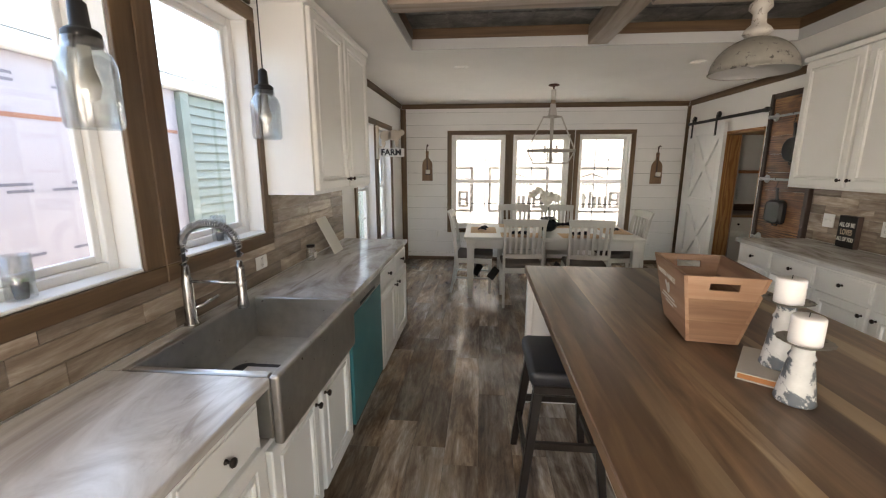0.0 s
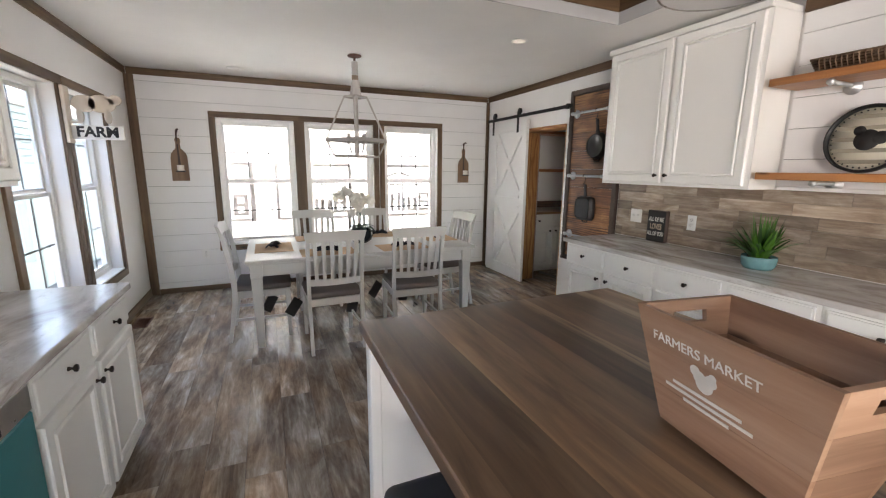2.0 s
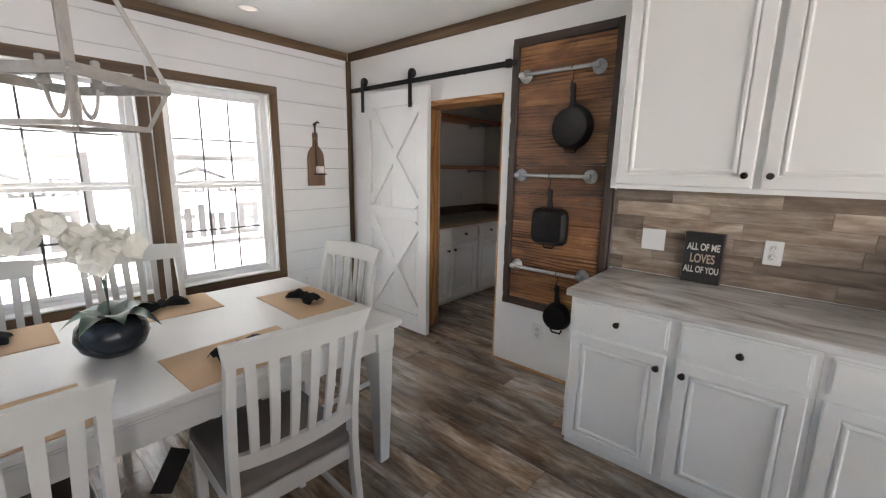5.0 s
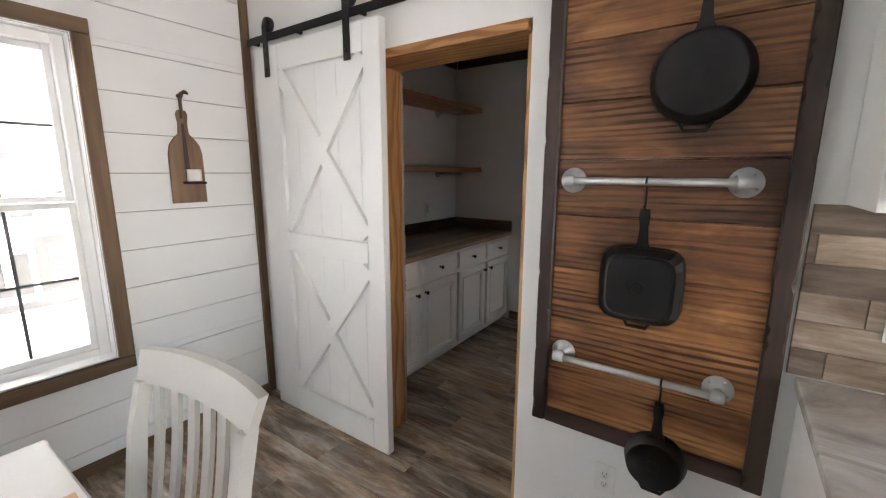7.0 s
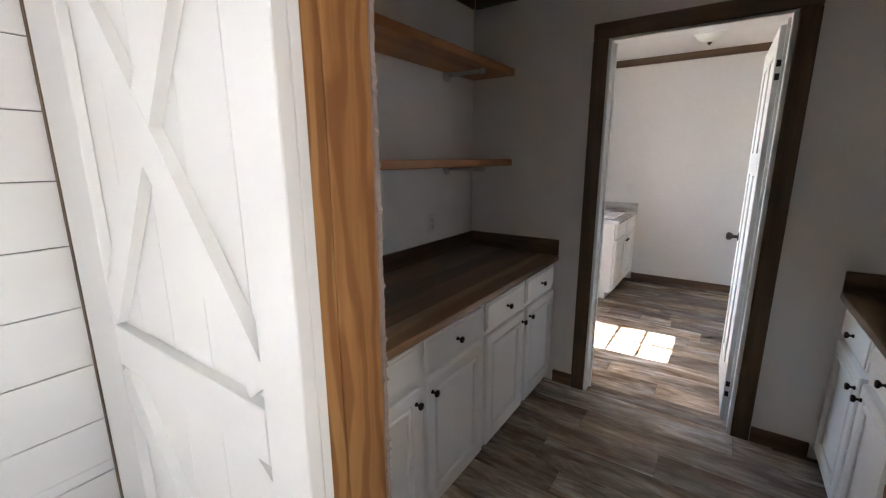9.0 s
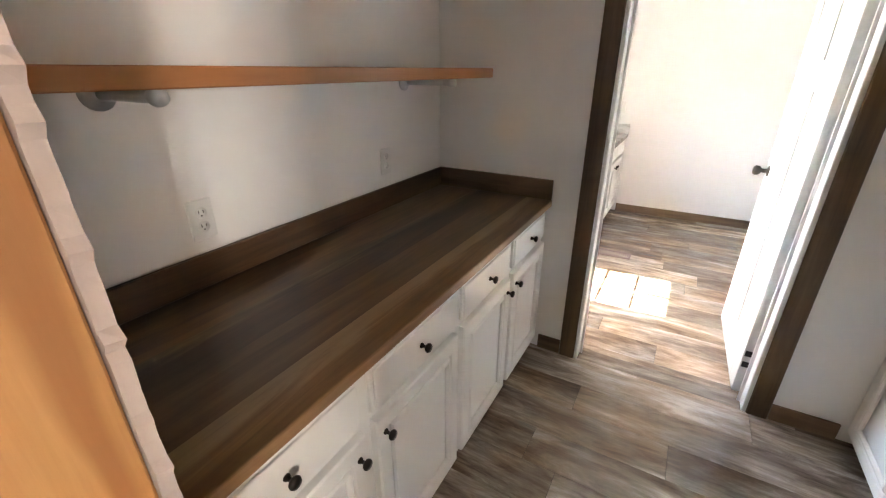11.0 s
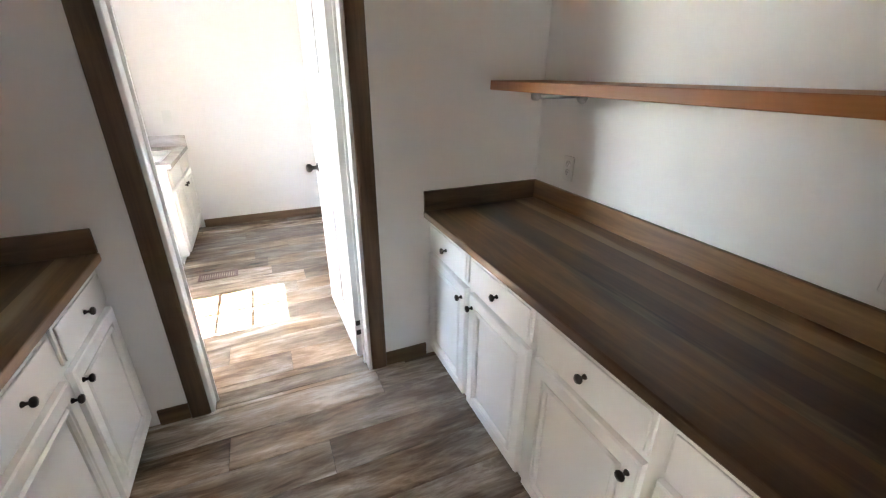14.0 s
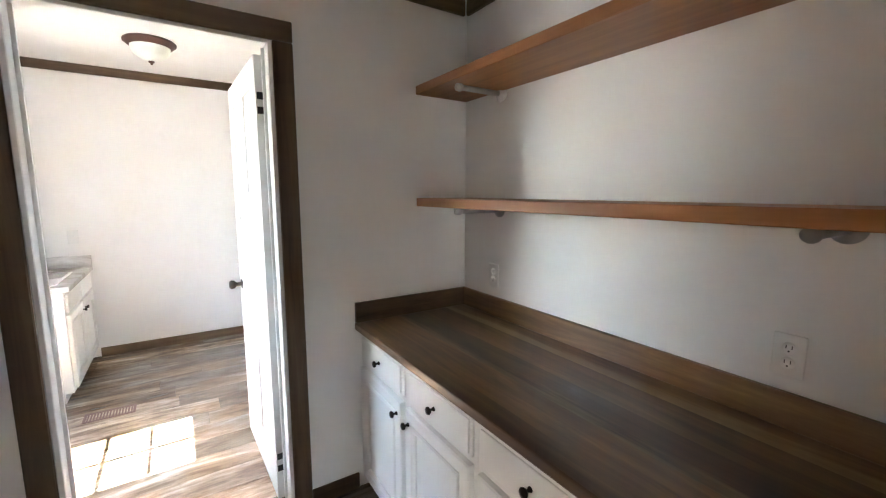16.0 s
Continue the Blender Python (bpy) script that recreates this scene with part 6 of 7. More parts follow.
rows = 3
for i in range(rows):
    u0, u1 = i / rows, (i + 1) / rows - 0.0025
    def wl(u):
        return cw0 + (cw1 - cw0) * u, cl0 + (cl1 - cl0) * u, chh * u + 0.006
    a, b = wl(u0), wl(u1)
    part("side_board", flared_side((-a[0], -a[1], a[2]), (-a[0], a[1], a[2]), (-b[0], -b[1], b[2]), (-b[0], b[1], b[2]), 0.012, (1, 0, 0)), M["crate_y"], cr)
    part("side_board", flared_side((a[0], -a[1], a[2]), (a[0], a[1], a[2]), (b[0], -b[1], b[2]), (b[0], b[1], b[2]), 0.012, (-1, 0, 0)), M["crate_y"], cr)
    for s in (-1, 1):
        if i < 2:
            part("end_board", flared_side((-a[0] + 0.012, s * a[1], a[2]), (a[0] - 0.012, s * a[1], a[2]), (-b[0] + 0.012, s * b[1], b[2]), (b[0] - 0.012, s * b[1], b[2]), 0.012, (0, -s, 0)), M["crate_x"], cr)
        else:
            # top end boards with a slot to grip
            h0, h1 = u0 + 0.13, u0 + 0.235
            p, q = wl(h0), wl(h1)
            sl = 0.045
            pieces = [((-a[0] + 0.012, a[1], a[2]), (a[0] - 0.012, a[1], a[2]), (-p[0] + 0.012, p[1], p[2]), (p[0] - 0.012, p[1], p[2])), ((-q[0] + 0.012, q[1], q[2]), (q[0] - 0.012, q[1], q[2]), (-b[0] + 0.012, b[1], b[2]), (b[0] - 0.012, b[1], b[2])), ((-p[0] + 0.012, p[1], p[2]), (-sl, p[1], p[2]), (-q[0] + 0.012, q[1], q[2]), (-sl, q[1], q[2])), ((sl, p[1], p[2]), (p[0] - 0.012, p[1], p[2]), (sl, q[1], q[2]), (q[0] - 0.012, q[1], q[2]))]
            bm = bmesh.new()
            for pc in pieces:
                tmp = flared_side(*[(x, s * y, z) for x, y, z in pc], 0.012, (0, -s, 0))
                me = bpy.data.meshes.new("tmp")
                tmp.to_mesh(me)
                tmp.free()
                bm.from_mesh(me)
                bpy.data.meshes.remove(me)
            part("end_board", bm, M["crate_x"], cr, "end board with a grip slot")
part("bottom_board", boxes((-cw0 + 0.012, cw0 - 0.012, -cl0 + 0.012, cl0 - 0.012, 0.001, 0.012)), M["crate_y"], cr)
lean = math.degrees(math.atan2(cw1 - cw0, chh))
side = Matrix.Rotation(radians(-90), 4, 'Z') @ Matrix.Rotation(radians(90), 4, 'X')


def on_side(y, z):
    u = z / chh
    x = -(cw0 + (cw1 - cw0) * u) - 0.0012
    return Matrix.Translation((x, y, z)) @ Matrix.Rotation(radians(-lean), 4, 'Y') @ side


lettering("lettering", "FARMERS MARKET", 0.029, M["white_letter"], cr, on_side(0.03, 0.205), 0.0006, "white stencilled words")
bm = bmesh.new()
for yy, z, r in ((0.022, 0.152, 0.019), (0.042, 0.172, 0.011), (0.032, 0.162, 0.014), (0.008, 0.164, 0.013), (0.004, 0.174, 0.008)):
    lathe(bm, [(0.0, 0.0), (r, 0.0), (r, 0.001), (0.0, 0.001)], 18, on_side(yy, z), False)
part("white_motif", bm, M["white_letter"], cr, "plain white blot shape")
for z, w in ((0.122, 0.075), (0.108, 0.095), (0.094, 0.05)):
    bm = boxes((-w, w, -0.0035, 0.0035, 0.0, 0.001))
    bmesh.ops.transform(bm, matrix=on_side(0.022, z), verts=bm.verts)
    part("print_line", bm, M["white_letter"], cr, "unreadable small white print")
cr.matrix_basis = pose(0.811, 1.965, IZ + 0.0005, 0, 0, -8.5)

# book and candle holders
bo = thing("book", "flat pale book on the island", "book", (0.865, 1.625, IZ))
bm = boxes((-0.085, 0.085, -0.115, 0.115, 0.001, 0.005), (-0.085, 0.085, -0.115, 0.115, 0.021, 0.025), (-0.085, -0.080, -0.115, 0.115, 0.005, 0.021), bevel=0.001)
bmesh.ops.transform(bm, matrix=pose(0.865, 1.625, IZ, 0, 0, -35), verts=bm.verts)
part("cover", bm, M["book_cover"], bo)
bm = boxes((-0.0795, 0.082, -0.112, 0.112, 0.0052, 0.0208))
bmesh.ops.transform(bm, matrix=pose(0.865, 1.625, IZ, 0, 0, -35), verts=bm.verts)
part("pages", bm, M["shelf_y"], bo, "tan page edges")


def candle_holder(x, y, z, h, label):
    e = thing("candle_holder", label, "candle holder", (x, y, z), group="candle holders")
    bm = bmesh.new()
    lathe(bm, [(0.0, 0.001), (0.046, 0.001), (0.048, 0.005), (0.045, 0.016), (0.031, h * 0.66), (0.027, h * 0.74), (0.031, h * 0.78), (0.025, h * 0.86), (0.024, h - 0.006), (0.0, h - 0.006)], 28, Matrix.Translation((x, y, z)))
    part("stand", bm, M["chip_white"], e, "chipped white flared stand")
    bm = bmesh.new()
    n = 32
    inner, outer, under = [], [], []
    for i in range(n):
        a = 2 * math.pi * i / n
        r = 0.062 + 0.003 * (i % 2)
        inner.append(bm.verts.new((x + 0.03 * math.cos(a), y + 0.03 * math.sin(a), z + h)))
        outer.append(bm.verts.new((x + r * math.cos(a), y + r * math.sin(a), z + h + 0.010)))
        under.append(bm.verts.new((x + 0.03 * math.cos(a), y + 0.03 * math.sin(a), z + h - 0.006)))
    for i in range(n):
        j = (i + 1) % n
        bm.faces.new((inner[i], inner[j], outer[j], outer[i]))
        bm.faces.new((outer[i], outer[j], under[j], under[i]))
    bm.faces.new(inner)
    bm.faces.new(under[::-1])
    part("dish", bm, M["chip_grey"], e, "scalloped metal dish")
    bm = bmesh.new()
    lathe(bm, [(0.0, h + 0.001), (0.036, h + 0.001), (0.037, h + 0.004), (0.037, h + 0.072), (0.034, h + 0.077), (0.0, h + 0.074)], 26, Matrix.Translation((x, y, z)))
    c = part("candle", bm, M["wax"], e, "white pillar candle")
    bm = bmesh.new()
    tube(bm, [(x, y, z + h + 0.074), (x + 0.001, y, z + h + 0.086)], 0.0012, 5)
    part("wick", bm, M["black_iron"], c)


candle_holder(0.875, 1.625, IZ + 0.026, 0.20, "tall chipped white candle holder with a candle on a book")
candle_holder(0.82, 1.47, IZ, 0.165, "short chipped white candle holder with a candle")


# ---- pendants ----
def jar_pendant(x, y, z, s=1.22):
    e = thing("jar_pendant", "clear glass jar pendant lamp with a dark cap", "pendant lamp", (x, y, z), group="jar pendants")
    bm = bmesh.new()
    lathe(bm, [(0.046, 0.0), (0.050, 0.01), (0.050, 0.14), (0.044, 0.165), (0.034, 0.178), (0.033, 0.20), (0.031, 0.20), (0.032, 0.178), (0.042, 0.163), (0.048, 0.139), (0.048, 0.01), (0.044, 0.0)], 26, Matrix.Translation((x, y, z)) @ Matrix.Diagonal((s * 1.2, s * 1.2, s, 1)))
    j = part("jar", bm, M["jar"], e, "clear glass jar")
    bm = bmesh.new()
    lathe(bm, [(0.0, 0.185), (0.038, 0.185), (0.038, 0.212), (0.032, 0.218), (0.02, 0.225), (0.018, 0.275), (0.008, 0.285), (0.0, 0.285)], 22, Matrix.Translation((x, y, z)) @ Matrix.Scale(s, 4))
    part("cap", bm, M["black_iron"], e, "dark metal cap")
    bm = bmesh.new()
    tube(bm, [(x, y, z + 0.28 * s), (x, y, ZC - 0.02)], 0.003, 6)
    part("cord", bm, M["black_iron"], e)
    bm = bmesh.new()
    lathe(bm, [(0.0, -0.025), (0.05, -0.022), (0.058, -0.001), (0.0, -0.001)], 20, Matrix.Translation((x, y, ZC)))
    part("canopy", bm, M["black_iron"], e)
    bm = bmesh.new()
    lathe(bm, [(0.0, 0.06), (0.016, 0.068), (0.024, 0.095), (0.014, 0.14), (0.013, 0.184), (0.0, 0.184)], 16, Matrix.Translation((x, y, z)) @ Matrix.Scale(s, 4))
    part("bulb", bm, M["bulb"], e)


jar_pendant(-1.157, 2.52, 1.665)
jar_pendant(-1.157, 1.525, 1.635)


def dome_pendant(x, y, z):
    e = thing("dome_pendant", "chipped grey metal dome pendant lamp over the island", "pendant lamp", (x, y, z), group="dome pendants")
    bm = bmesh.new()
    prof = []
    for i in range(13):
        a = radians(90 * i / 12)
        prof.append((0.158 * math.cos(a) if i < 12 else 0.028, 0.135 * math.sin(a)))
    lathe(bm, [(0.160, -0.004), (0.163, 0.0)] + prof[:-1] + [(0.028, 0.136)], 44, Matrix.Translation((x, y, z)))
    part("shade", bm, M["chip_grey"], e, "chipped grey dome")
    bm = bmesh.new()
    lathe(bm, [(0.155 * math.cos(radians(7.5 * i)), 0.131 * math.sin(radians(7.5 * i)) - 0.002) for i in range(12)] + [(0.0, 0.129)], 44, Matrix.Translation((x, y, z)))
    part("lining", bm, M["shade_lining"], e, "pale inside of the shade")
    bm = bmesh.new()
    lathe(bm, [(0.03, 0.134), (0.055, 0.150), (0.045, 0.168), (0.026, 0.185), (0.024, 0.225), (0.042, 0.245), (0.04, 0.262), (0.022, 0.28), (0.012, 0.29), (0.0, 0.29)], 26, Matrix.Translation((x, y, z)))
    part("neck", bm, M["zinc_pale"], e, "turned pale neck")
    bm = bmesh.new()
    tube(bm, [(x, y, z + 0.285), (x, y, TZ - 0.03)], 0.007, 8)
    part("stem", bm, M["black_iron"], e)
    bm = bmesh.new()
    lathe(bm, [(0.0, -0.03), (0.06, -0.026), (0.068, -0.012), (0.0, -0.012)], 22, Matrix.Translation((x, y, TZ)))
    part("canopy", bm, M["chip_grey"], e)
    bm = bmesh.new()
    lathe(bm, [(0.0, 0.015), (0.025, 0.03), (0.03, 0.05), (0.018, 0.085), (0.016, 0.125), (0.0, 0.125)], 16, Matrix.Translation((x, y, z)))
    part("bulb", bm, M["bulb"], e)


dome_pendant(1.09, 2.33, 1.915)

# ceiling cans
for x, y in ((-0.25, 4.56), (1.90, 4.56), (-0.25, 6.58), (1.90, 6.58)):
    e = thing("recessed_light", "small white recessed ceiling light", "ceiling light", (x, y, ZC), group="recessed lights")
    bm = bmesh.new()
    lathe(bm, [(0.048, -0.001), (0.050, -0.006), (0.072, -0.004), (0.074, -0.001)], 28, Matrix.Translation((x, y, ZC)))
    part("ring", bm, M["vinyl"], e)
    bm = bmesh.new()
    lathe(bm, [(0.0, -0.0025), (0.047, -0.0025)], 24, Matrix.Translation((x, y, ZC)))
    part("lens", bm, M["led"], e, "faintly glowing lens")


# ---- wall decor ----
def cutting_board(x, z0):
    e = thing("cutting_board", "brown paddle board on a dark hook with white candle cup", "wall decoration", (x, YW - 0.03, z0), group="paddle boards")
    bm = bmesh.new()
    prof = [(-0.083, 0.0), (0.083, 0.0), (0.080, 0.25), (0.070, 0.295), (0.045, 0.33), (0.024, 0.35), (0.020, 0.40), (0.026, 0.445), (0.018, 0.465), (-0.018, 0.465), (-0.026, 0.445), (-0.020, 0.40), (-0.024, 0.35), (-0.045, 0.33), (-0.070, 0.295), (-0.080, 0.25)]
    f = [bm.verts.new((x + a, YW - 0.038, z0 + b)) for a, b in prof]
    g = [bm.verts.new((x + a, YW - 0.0215, z0 + b)) for a, b in prof]
    bm.faces.new(f)
    bm.faces.new(g[::-1])
    for i in range(len(f)):
        j = (i + 1) % len(f)
        bm.faces.new((f[i], f[j], g[j], g[i]))
    part("paddle", bm, M["board_tan"], e)
    bm = bmesh.new()
    tube(bm, [(x - 0.006, YW - 0.040, z0 + 0.425), (x - 0.006, YW - 0.046, z0 + 0.47), (x - 0.004, YW - 0.040, z0 + 0.515), (x + 0.002, YW - 0.044, z0 + 0.545), (x + 0.014, YW - 0.058, z0 + 0.555), (x + 0.022, YW - 0.070, z0 + 0.545)], [0.006, 0.008, 0.009, 0.010, 0.010, 0.007], 8)
    lathe(bm, [(0.0, 0.0), (0.011, 0.0), (0.011, 0.03), (0.0, 0.03)], 12, Matrix.Translation((x, YW - 0.0185, z0 + 0.535)) @ Matrix.Rotation(radians(90), 4, 'X'))
    part("peg_hook", bm, M["dkstain_z"], e, "dark turned hanging hook")
    bm = bmesh.new()
    lathe(bm, [(0.0, 0.0), (0.033, 0.0), (0.034, 0.006), (0.034, 0.058), (0.031, 0.06), (0.0, 0.056)], 20, Matrix.Translation((x + 0.012, YW - 0.075, z0 + 0.112)))
    part("candle", bm, M["wax"], e, "white candle")
    bm = bmesh.new()
    box(bm, x - 0.03, x + 0.055, YW - 0.112, YW - 0.0385, z0 + 0.098, z0 + 0.1095, 0.002)
    part("bracket", bm, M["black_iron"], e)
    bm = bmesh.new()
    tapered(bm, (x + 0.0, YW - 0.0385, z0 + 0.17), (0.012, 0.0015), (x - 0.004, YW - 0.0385, z0 + 0.40), (0.006, 0.0015))
    part("dark_streak", bm, M["dkstain_z"], e, "dark burnt streak")


cutting_board(-0.885, 1.285)
cutting_board(2.600, 1.252)

# projecting sign at the side wall
fs = thing("farm_sign", "cream bracket sign that spells FARM under a carved figure", "sign", (-1.28, 5.33, 1.63))
part("wall_board", boxes((XL + 0.0225, XL + 0.045, 5.285, 5.375, 1.60, 1.985), bevel=0.004), M["bone"], fs)
part("word_board", boxes((XL + 0.046, -0.95, 5.322, 5.338, 1.628, 1.725), bevel=0.003), M["paper"], fs, "white word board")
mm = Matrix.Translation((-1.105 + 1.28, -0.0092, 0.047)) @ Matrix.Rotation(radians(90), 4, 'X')
lettering("lettering", "FARM", 0.098, M["sign_black"], fs, mm, 0.001, "bold black letters", 0.0035)
bm = bmesh.new()
for x, z, rx, rz in ((-1.165, 1.872, 0.075, 0.058), (-1.065, 1.875, 0.085, 0.062), (-0.985, 1.905, 0.042, 0.036), (-1.195, 1.79, 0.022, 0.050), (-1.035, 1.79, 0.022, 0.050)):
    lathe(bm, [(0.0, -0.008), (0.9, -0.008), (1.0, -0.005), (1.0, 0.005), (0.9, 0.008), (0.0, 0.008)], 22, Matrix.Translation((x, 5.33, z)) @ Matrix.Rotation(radians(90), 4, 'X') @ Matrix.Diagonal((rx, rz, 1, 1)), False)
part("carved_figure", bm, M["bone"], fs, "mottled cream flat carving")
part("bracket", boxes((XL + 0.046, -1.19, 5.325, 5.335, 1.735, 1.75), bevel=0.001), M["bone"], fs)

# ---- left worktop and sills ----
cd = thing("leaning_card", "white printed card leaning on the tiles", "card", (-1.1, 3.40, HC))
bm = boxes((-0.0015, 0.0015, -0.10, 0.10, 0.0, 0.30))
bmesh.ops.transform(bm, matrix=pose(-1.135, 3.45, HC + 0.0015, 0, -27, 0), verts=bm.verts)
part("card", bm, M["paper"], cd)
gj = thing("glass_jar", "small glass jar with a dark lid on the worktop", "jar", (-1.235, 3.15, HC))
bm = bmesh.new()
lathe(bm, [(0.0, 0.002), (0.032, 0.002), (0.034, 0.01), (0.034, 0.07), (0.026, 0.085), (0.026, 0.095)], 20, Matrix.Translation((-1.235, 3.15, HC)))
part("jar", bm, M["jar"], gj)
bm = bmesh.new()
lathe(bm, [(0.0, 0.112), (0.028, 0.112), (0.030, 0.095), (0.0, 0.095)], 18, Matrix.Translation((-1.235, 3.15, HC)))
part("lid", bm, M["knob"], gj, "dark lid")
part("label", boxes((-1.203, -1.2005, 3.13, 3.17, HC + 0.02, HC + 0.06)), M["paper"], gj, "pale label")


def sill_plant(y, tall):
    x = XL - 0.055
    e = thing("sill_plant", "tiny green potted plant inside a glass cylinder", "plant", (x, y, SZ0 + 0.0125), group="sill plants")
    z = SZ0 + 0.0125
    bm = bmesh.new()
    lathe(bm, [(0.0, 0.001), (0.016, 0.001), (0.020, 0.045), (0.0, 0.043)], 16, Matrix.Translation((x, y, z)))
    part("pot", bm, M["sign_black"], e)
    bm = bmesh.new()
    r = random.Random(int(y * 100))
    for i in range(26):
        a = r.uniform(0, 6.28)
        leaf_strip(bm, (x, y, z + 0.043), a, r.uniform(0.008, 0.03), 0.004, r.uniform(0.01, 0.035), 0.01, 4)
    part("foliage", bm, M["grass"], e)
    if tall:
        bm = bmesh.new()
        lathe(bm, [(0.033, 0.0), (0.035, 0.002), (0.035, 0.13), (0.033, 0.13), (0.033, 0.004)], 24, Matrix.Translation((x, y, z)))
        part("glass", bm, M["jar"], e, "clear glass cylinder")


sill_plant(1.40, True)
sill_plant(2.33, True)

# floor vents
def floor_vent(x, y, rz):
    e = thing("floor_vent", "brown metal floor vent grille", "vent", (x, y, 0), kind="")
    bm = boxes((-0.14, 0.14, -0.065, -0.05, 0.0045, 0.008), (-0.14, 0.14, 0.05, 0.065, 0.0045, 0.008), (-0.14, -0.125, -0.05, 0.05, 0.0045, 0.008), (0.125, 0.14, -0.05, 0.05, 0.0045, 0.008))
    e.location = (0, 0, 0)
    ORG[e] = Vector((0, 0, 0))
    part("frame", bm, M["bronze"], e)
    for i in range(15):
        u = -0.117 + i * 0.0167
        part("slat", boxes((u - 0.0045, u + 0.0045, -0.0498, 0.0498, 0.0045, 0.0075)), M["bronze"], e)
    e.matrix_basis = pose(x, y, 0, 0, 0, rz)


floor_vent(-1.17, 5.99, 90)
floor_vent(6.66, 6.13, 90)

# ---- pantry ----
PF = 6.30 + 0.019
for k in range(2):
    base_cabinet("white pantry cabinet unit with drawers and panel doors", 0.918 if k == 0 else 0.941, 2, pose(5.095 - 0.918 - (0 if k == 0 else 0.942), PF, 0), "RL", depth=PY1 - PF - 0.004, group="pantry base cabinets")
PR = 4.96 - 0.019
for k in range(2):
    base_cabinet("cream white pantry cabinet unit with drawers and panel doors", 0.918 if k == 0 else 0.941, 2, pose(5.095 - k * 0.9185, PR, 0, 0, 0, 180), "RL", depth=PR - PY0 - 0.004, group="pantry base cabinets")
worktop("dark brown planked laminate worktop with upstand", M["pcount"], [(PX0 + 0.004, PX1 - 0.003, 6.282, PY1 - 0.003, HC - 0.034, HC)], [(PX0 + 0.004, PX1 - 0.021, PY1 - 0.021, PY1 - 0.002, HC + 0.0005, HC + 0.098), (PX1 - 0.0205, PX1 - 0.002, 6.285, PY1 - 0.002, HC + 0.0005, HC + 0.098)])
worktop("dark brown planked laminate worktop with upstand", M["pcount"], [(PX0 + 0.004, PX1 - 0.003, PY0 + 0.003, 4.982, HC - 0.034, HC)], [(PX0 + 0.004, PX1 - 0.021, PY0 + 0.002, PY0 + 0.021, HC + 0.0005, HC + 0.098), (PX1 - 0.0205, PX1 - 0.002, PY0 + 0.002, 4.979, HC + 0.0005, HC + 0.098)])
for z in (1.415, 1.957):
    for left in (True, False):
        y0, y1, yw, s = (6.625, PY1 - 0.001, PY1, -1) if left else (PY0 + 0.001, 4.637, PY0, 1)
        e = thing("pantry_shelf", "thick orange-brown wooden shelf on pipe brackets", "shelf", (4.2, (y0 + y1) / 2, z), group="pantry shelves")
        part("board", boxes((PX0 + 0.05, PX1 - 0.002, y0, y1, z, z + 0.041), bevel=0.003), M["shelf_x"], e)
        for x in ((4.78, 3.605) if left else (4.81, 3.558)):
            bm = bmesh.new()
            rot = Matrix.Rotation(radians(90 if left else -90), 4, 'X')
            lathe(bm, [(0.0, 0.0), (0.037, 0.0), (0.037, 0.006), (0.02, 0.008), (0.018, 0.025), (0.0, 0.025)], 20, Matrix.Translation((x, yw + s * 0.001, z - 0.014)) @ rot)
            tube(bm, [(x, yw + s * 0.02, z - 0.015), (x, yw + s * 0.245, z - 0.015)], 0.0125, 12)
            lathe(bm, [(0.0, 0.0), (0.016, 0.0), (0.019, 0.012), (0.016, 0.028), (0.0, 0.031)], 14, Matrix.Translation((x, yw + s * 0.235, z - 0.015)) @ rot)
            part("pipe_bracket", bm, M["galv"], e, "galvanised pipe bracket")

# ---- laundry ----
ld = thing("laundry_door", "white panelled interior door standing open", "door", (LX0, 5.31, 0))
bm = bmesh.new()
LW, LT = 0.745, 0.035
box(bm, 0, LW, -LT + 0.008, -0.008, 0.012, 2.055)
for d in ((0, 0.11), (LW - 0.11, LW)):
    box(bm, d[0], d[1], -LT, 0, 0.012, 2.055, 0.002)
for z0, z1 in ((0.012, 0.22), (1.36, 1.48), (1.94, 2.055)):
    box(bm, 0.11, LW - 0.11, -LT, 0, z0, z1, 0.002)
box(bm, LW / 2 - 0.055, LW / 2 + 0.055, -LT, 0, 0.22, 1.36, 0.002)
box(bm, LW / 2 - 0.055, LW / 2 + 0.055, -LT + 0.001, -0.001, 1.48, 1.94)
ORG[ld] = Vector((0, 0, 0))
leaf = part("leaf", bm, M["door"], ld)
for s in (1, -1):
    bm = bmesh.new()
    y0 = 0.0 if s > 0 else -LT
    lathe(bm, [(0.0, 0.0), (0.030, 0.0), (0.030, 0.004), (0.012, 0.008), (0.011, 0.03), (0.024, 0.042), (0.026, 0.058), (0.018, 0.068), (0.0, 0.07)], 18, Matrix.Translation((LW - 0.06, y0, 0.95)) @ Matrix.Rotation(radians(-90 * s), 4, 'X'))
    part("door_knob", bm, M["knob"], ld, "dark bronze door knob")
for z in (0.20, 1.86):
    for dz in (-0.03, 0.03):
        part("hinge", boxes((-0.0018, -0.0002, -LT + 0.002, -0.006, z + dz - 0.015, z + dz + 0.015)), M["black_iron"], ld, "black hinge leaf")
ld.matrix_basis = pose(LX0 + 0.016, DW0 + 0.046, 0, 0, 0, 1.5)

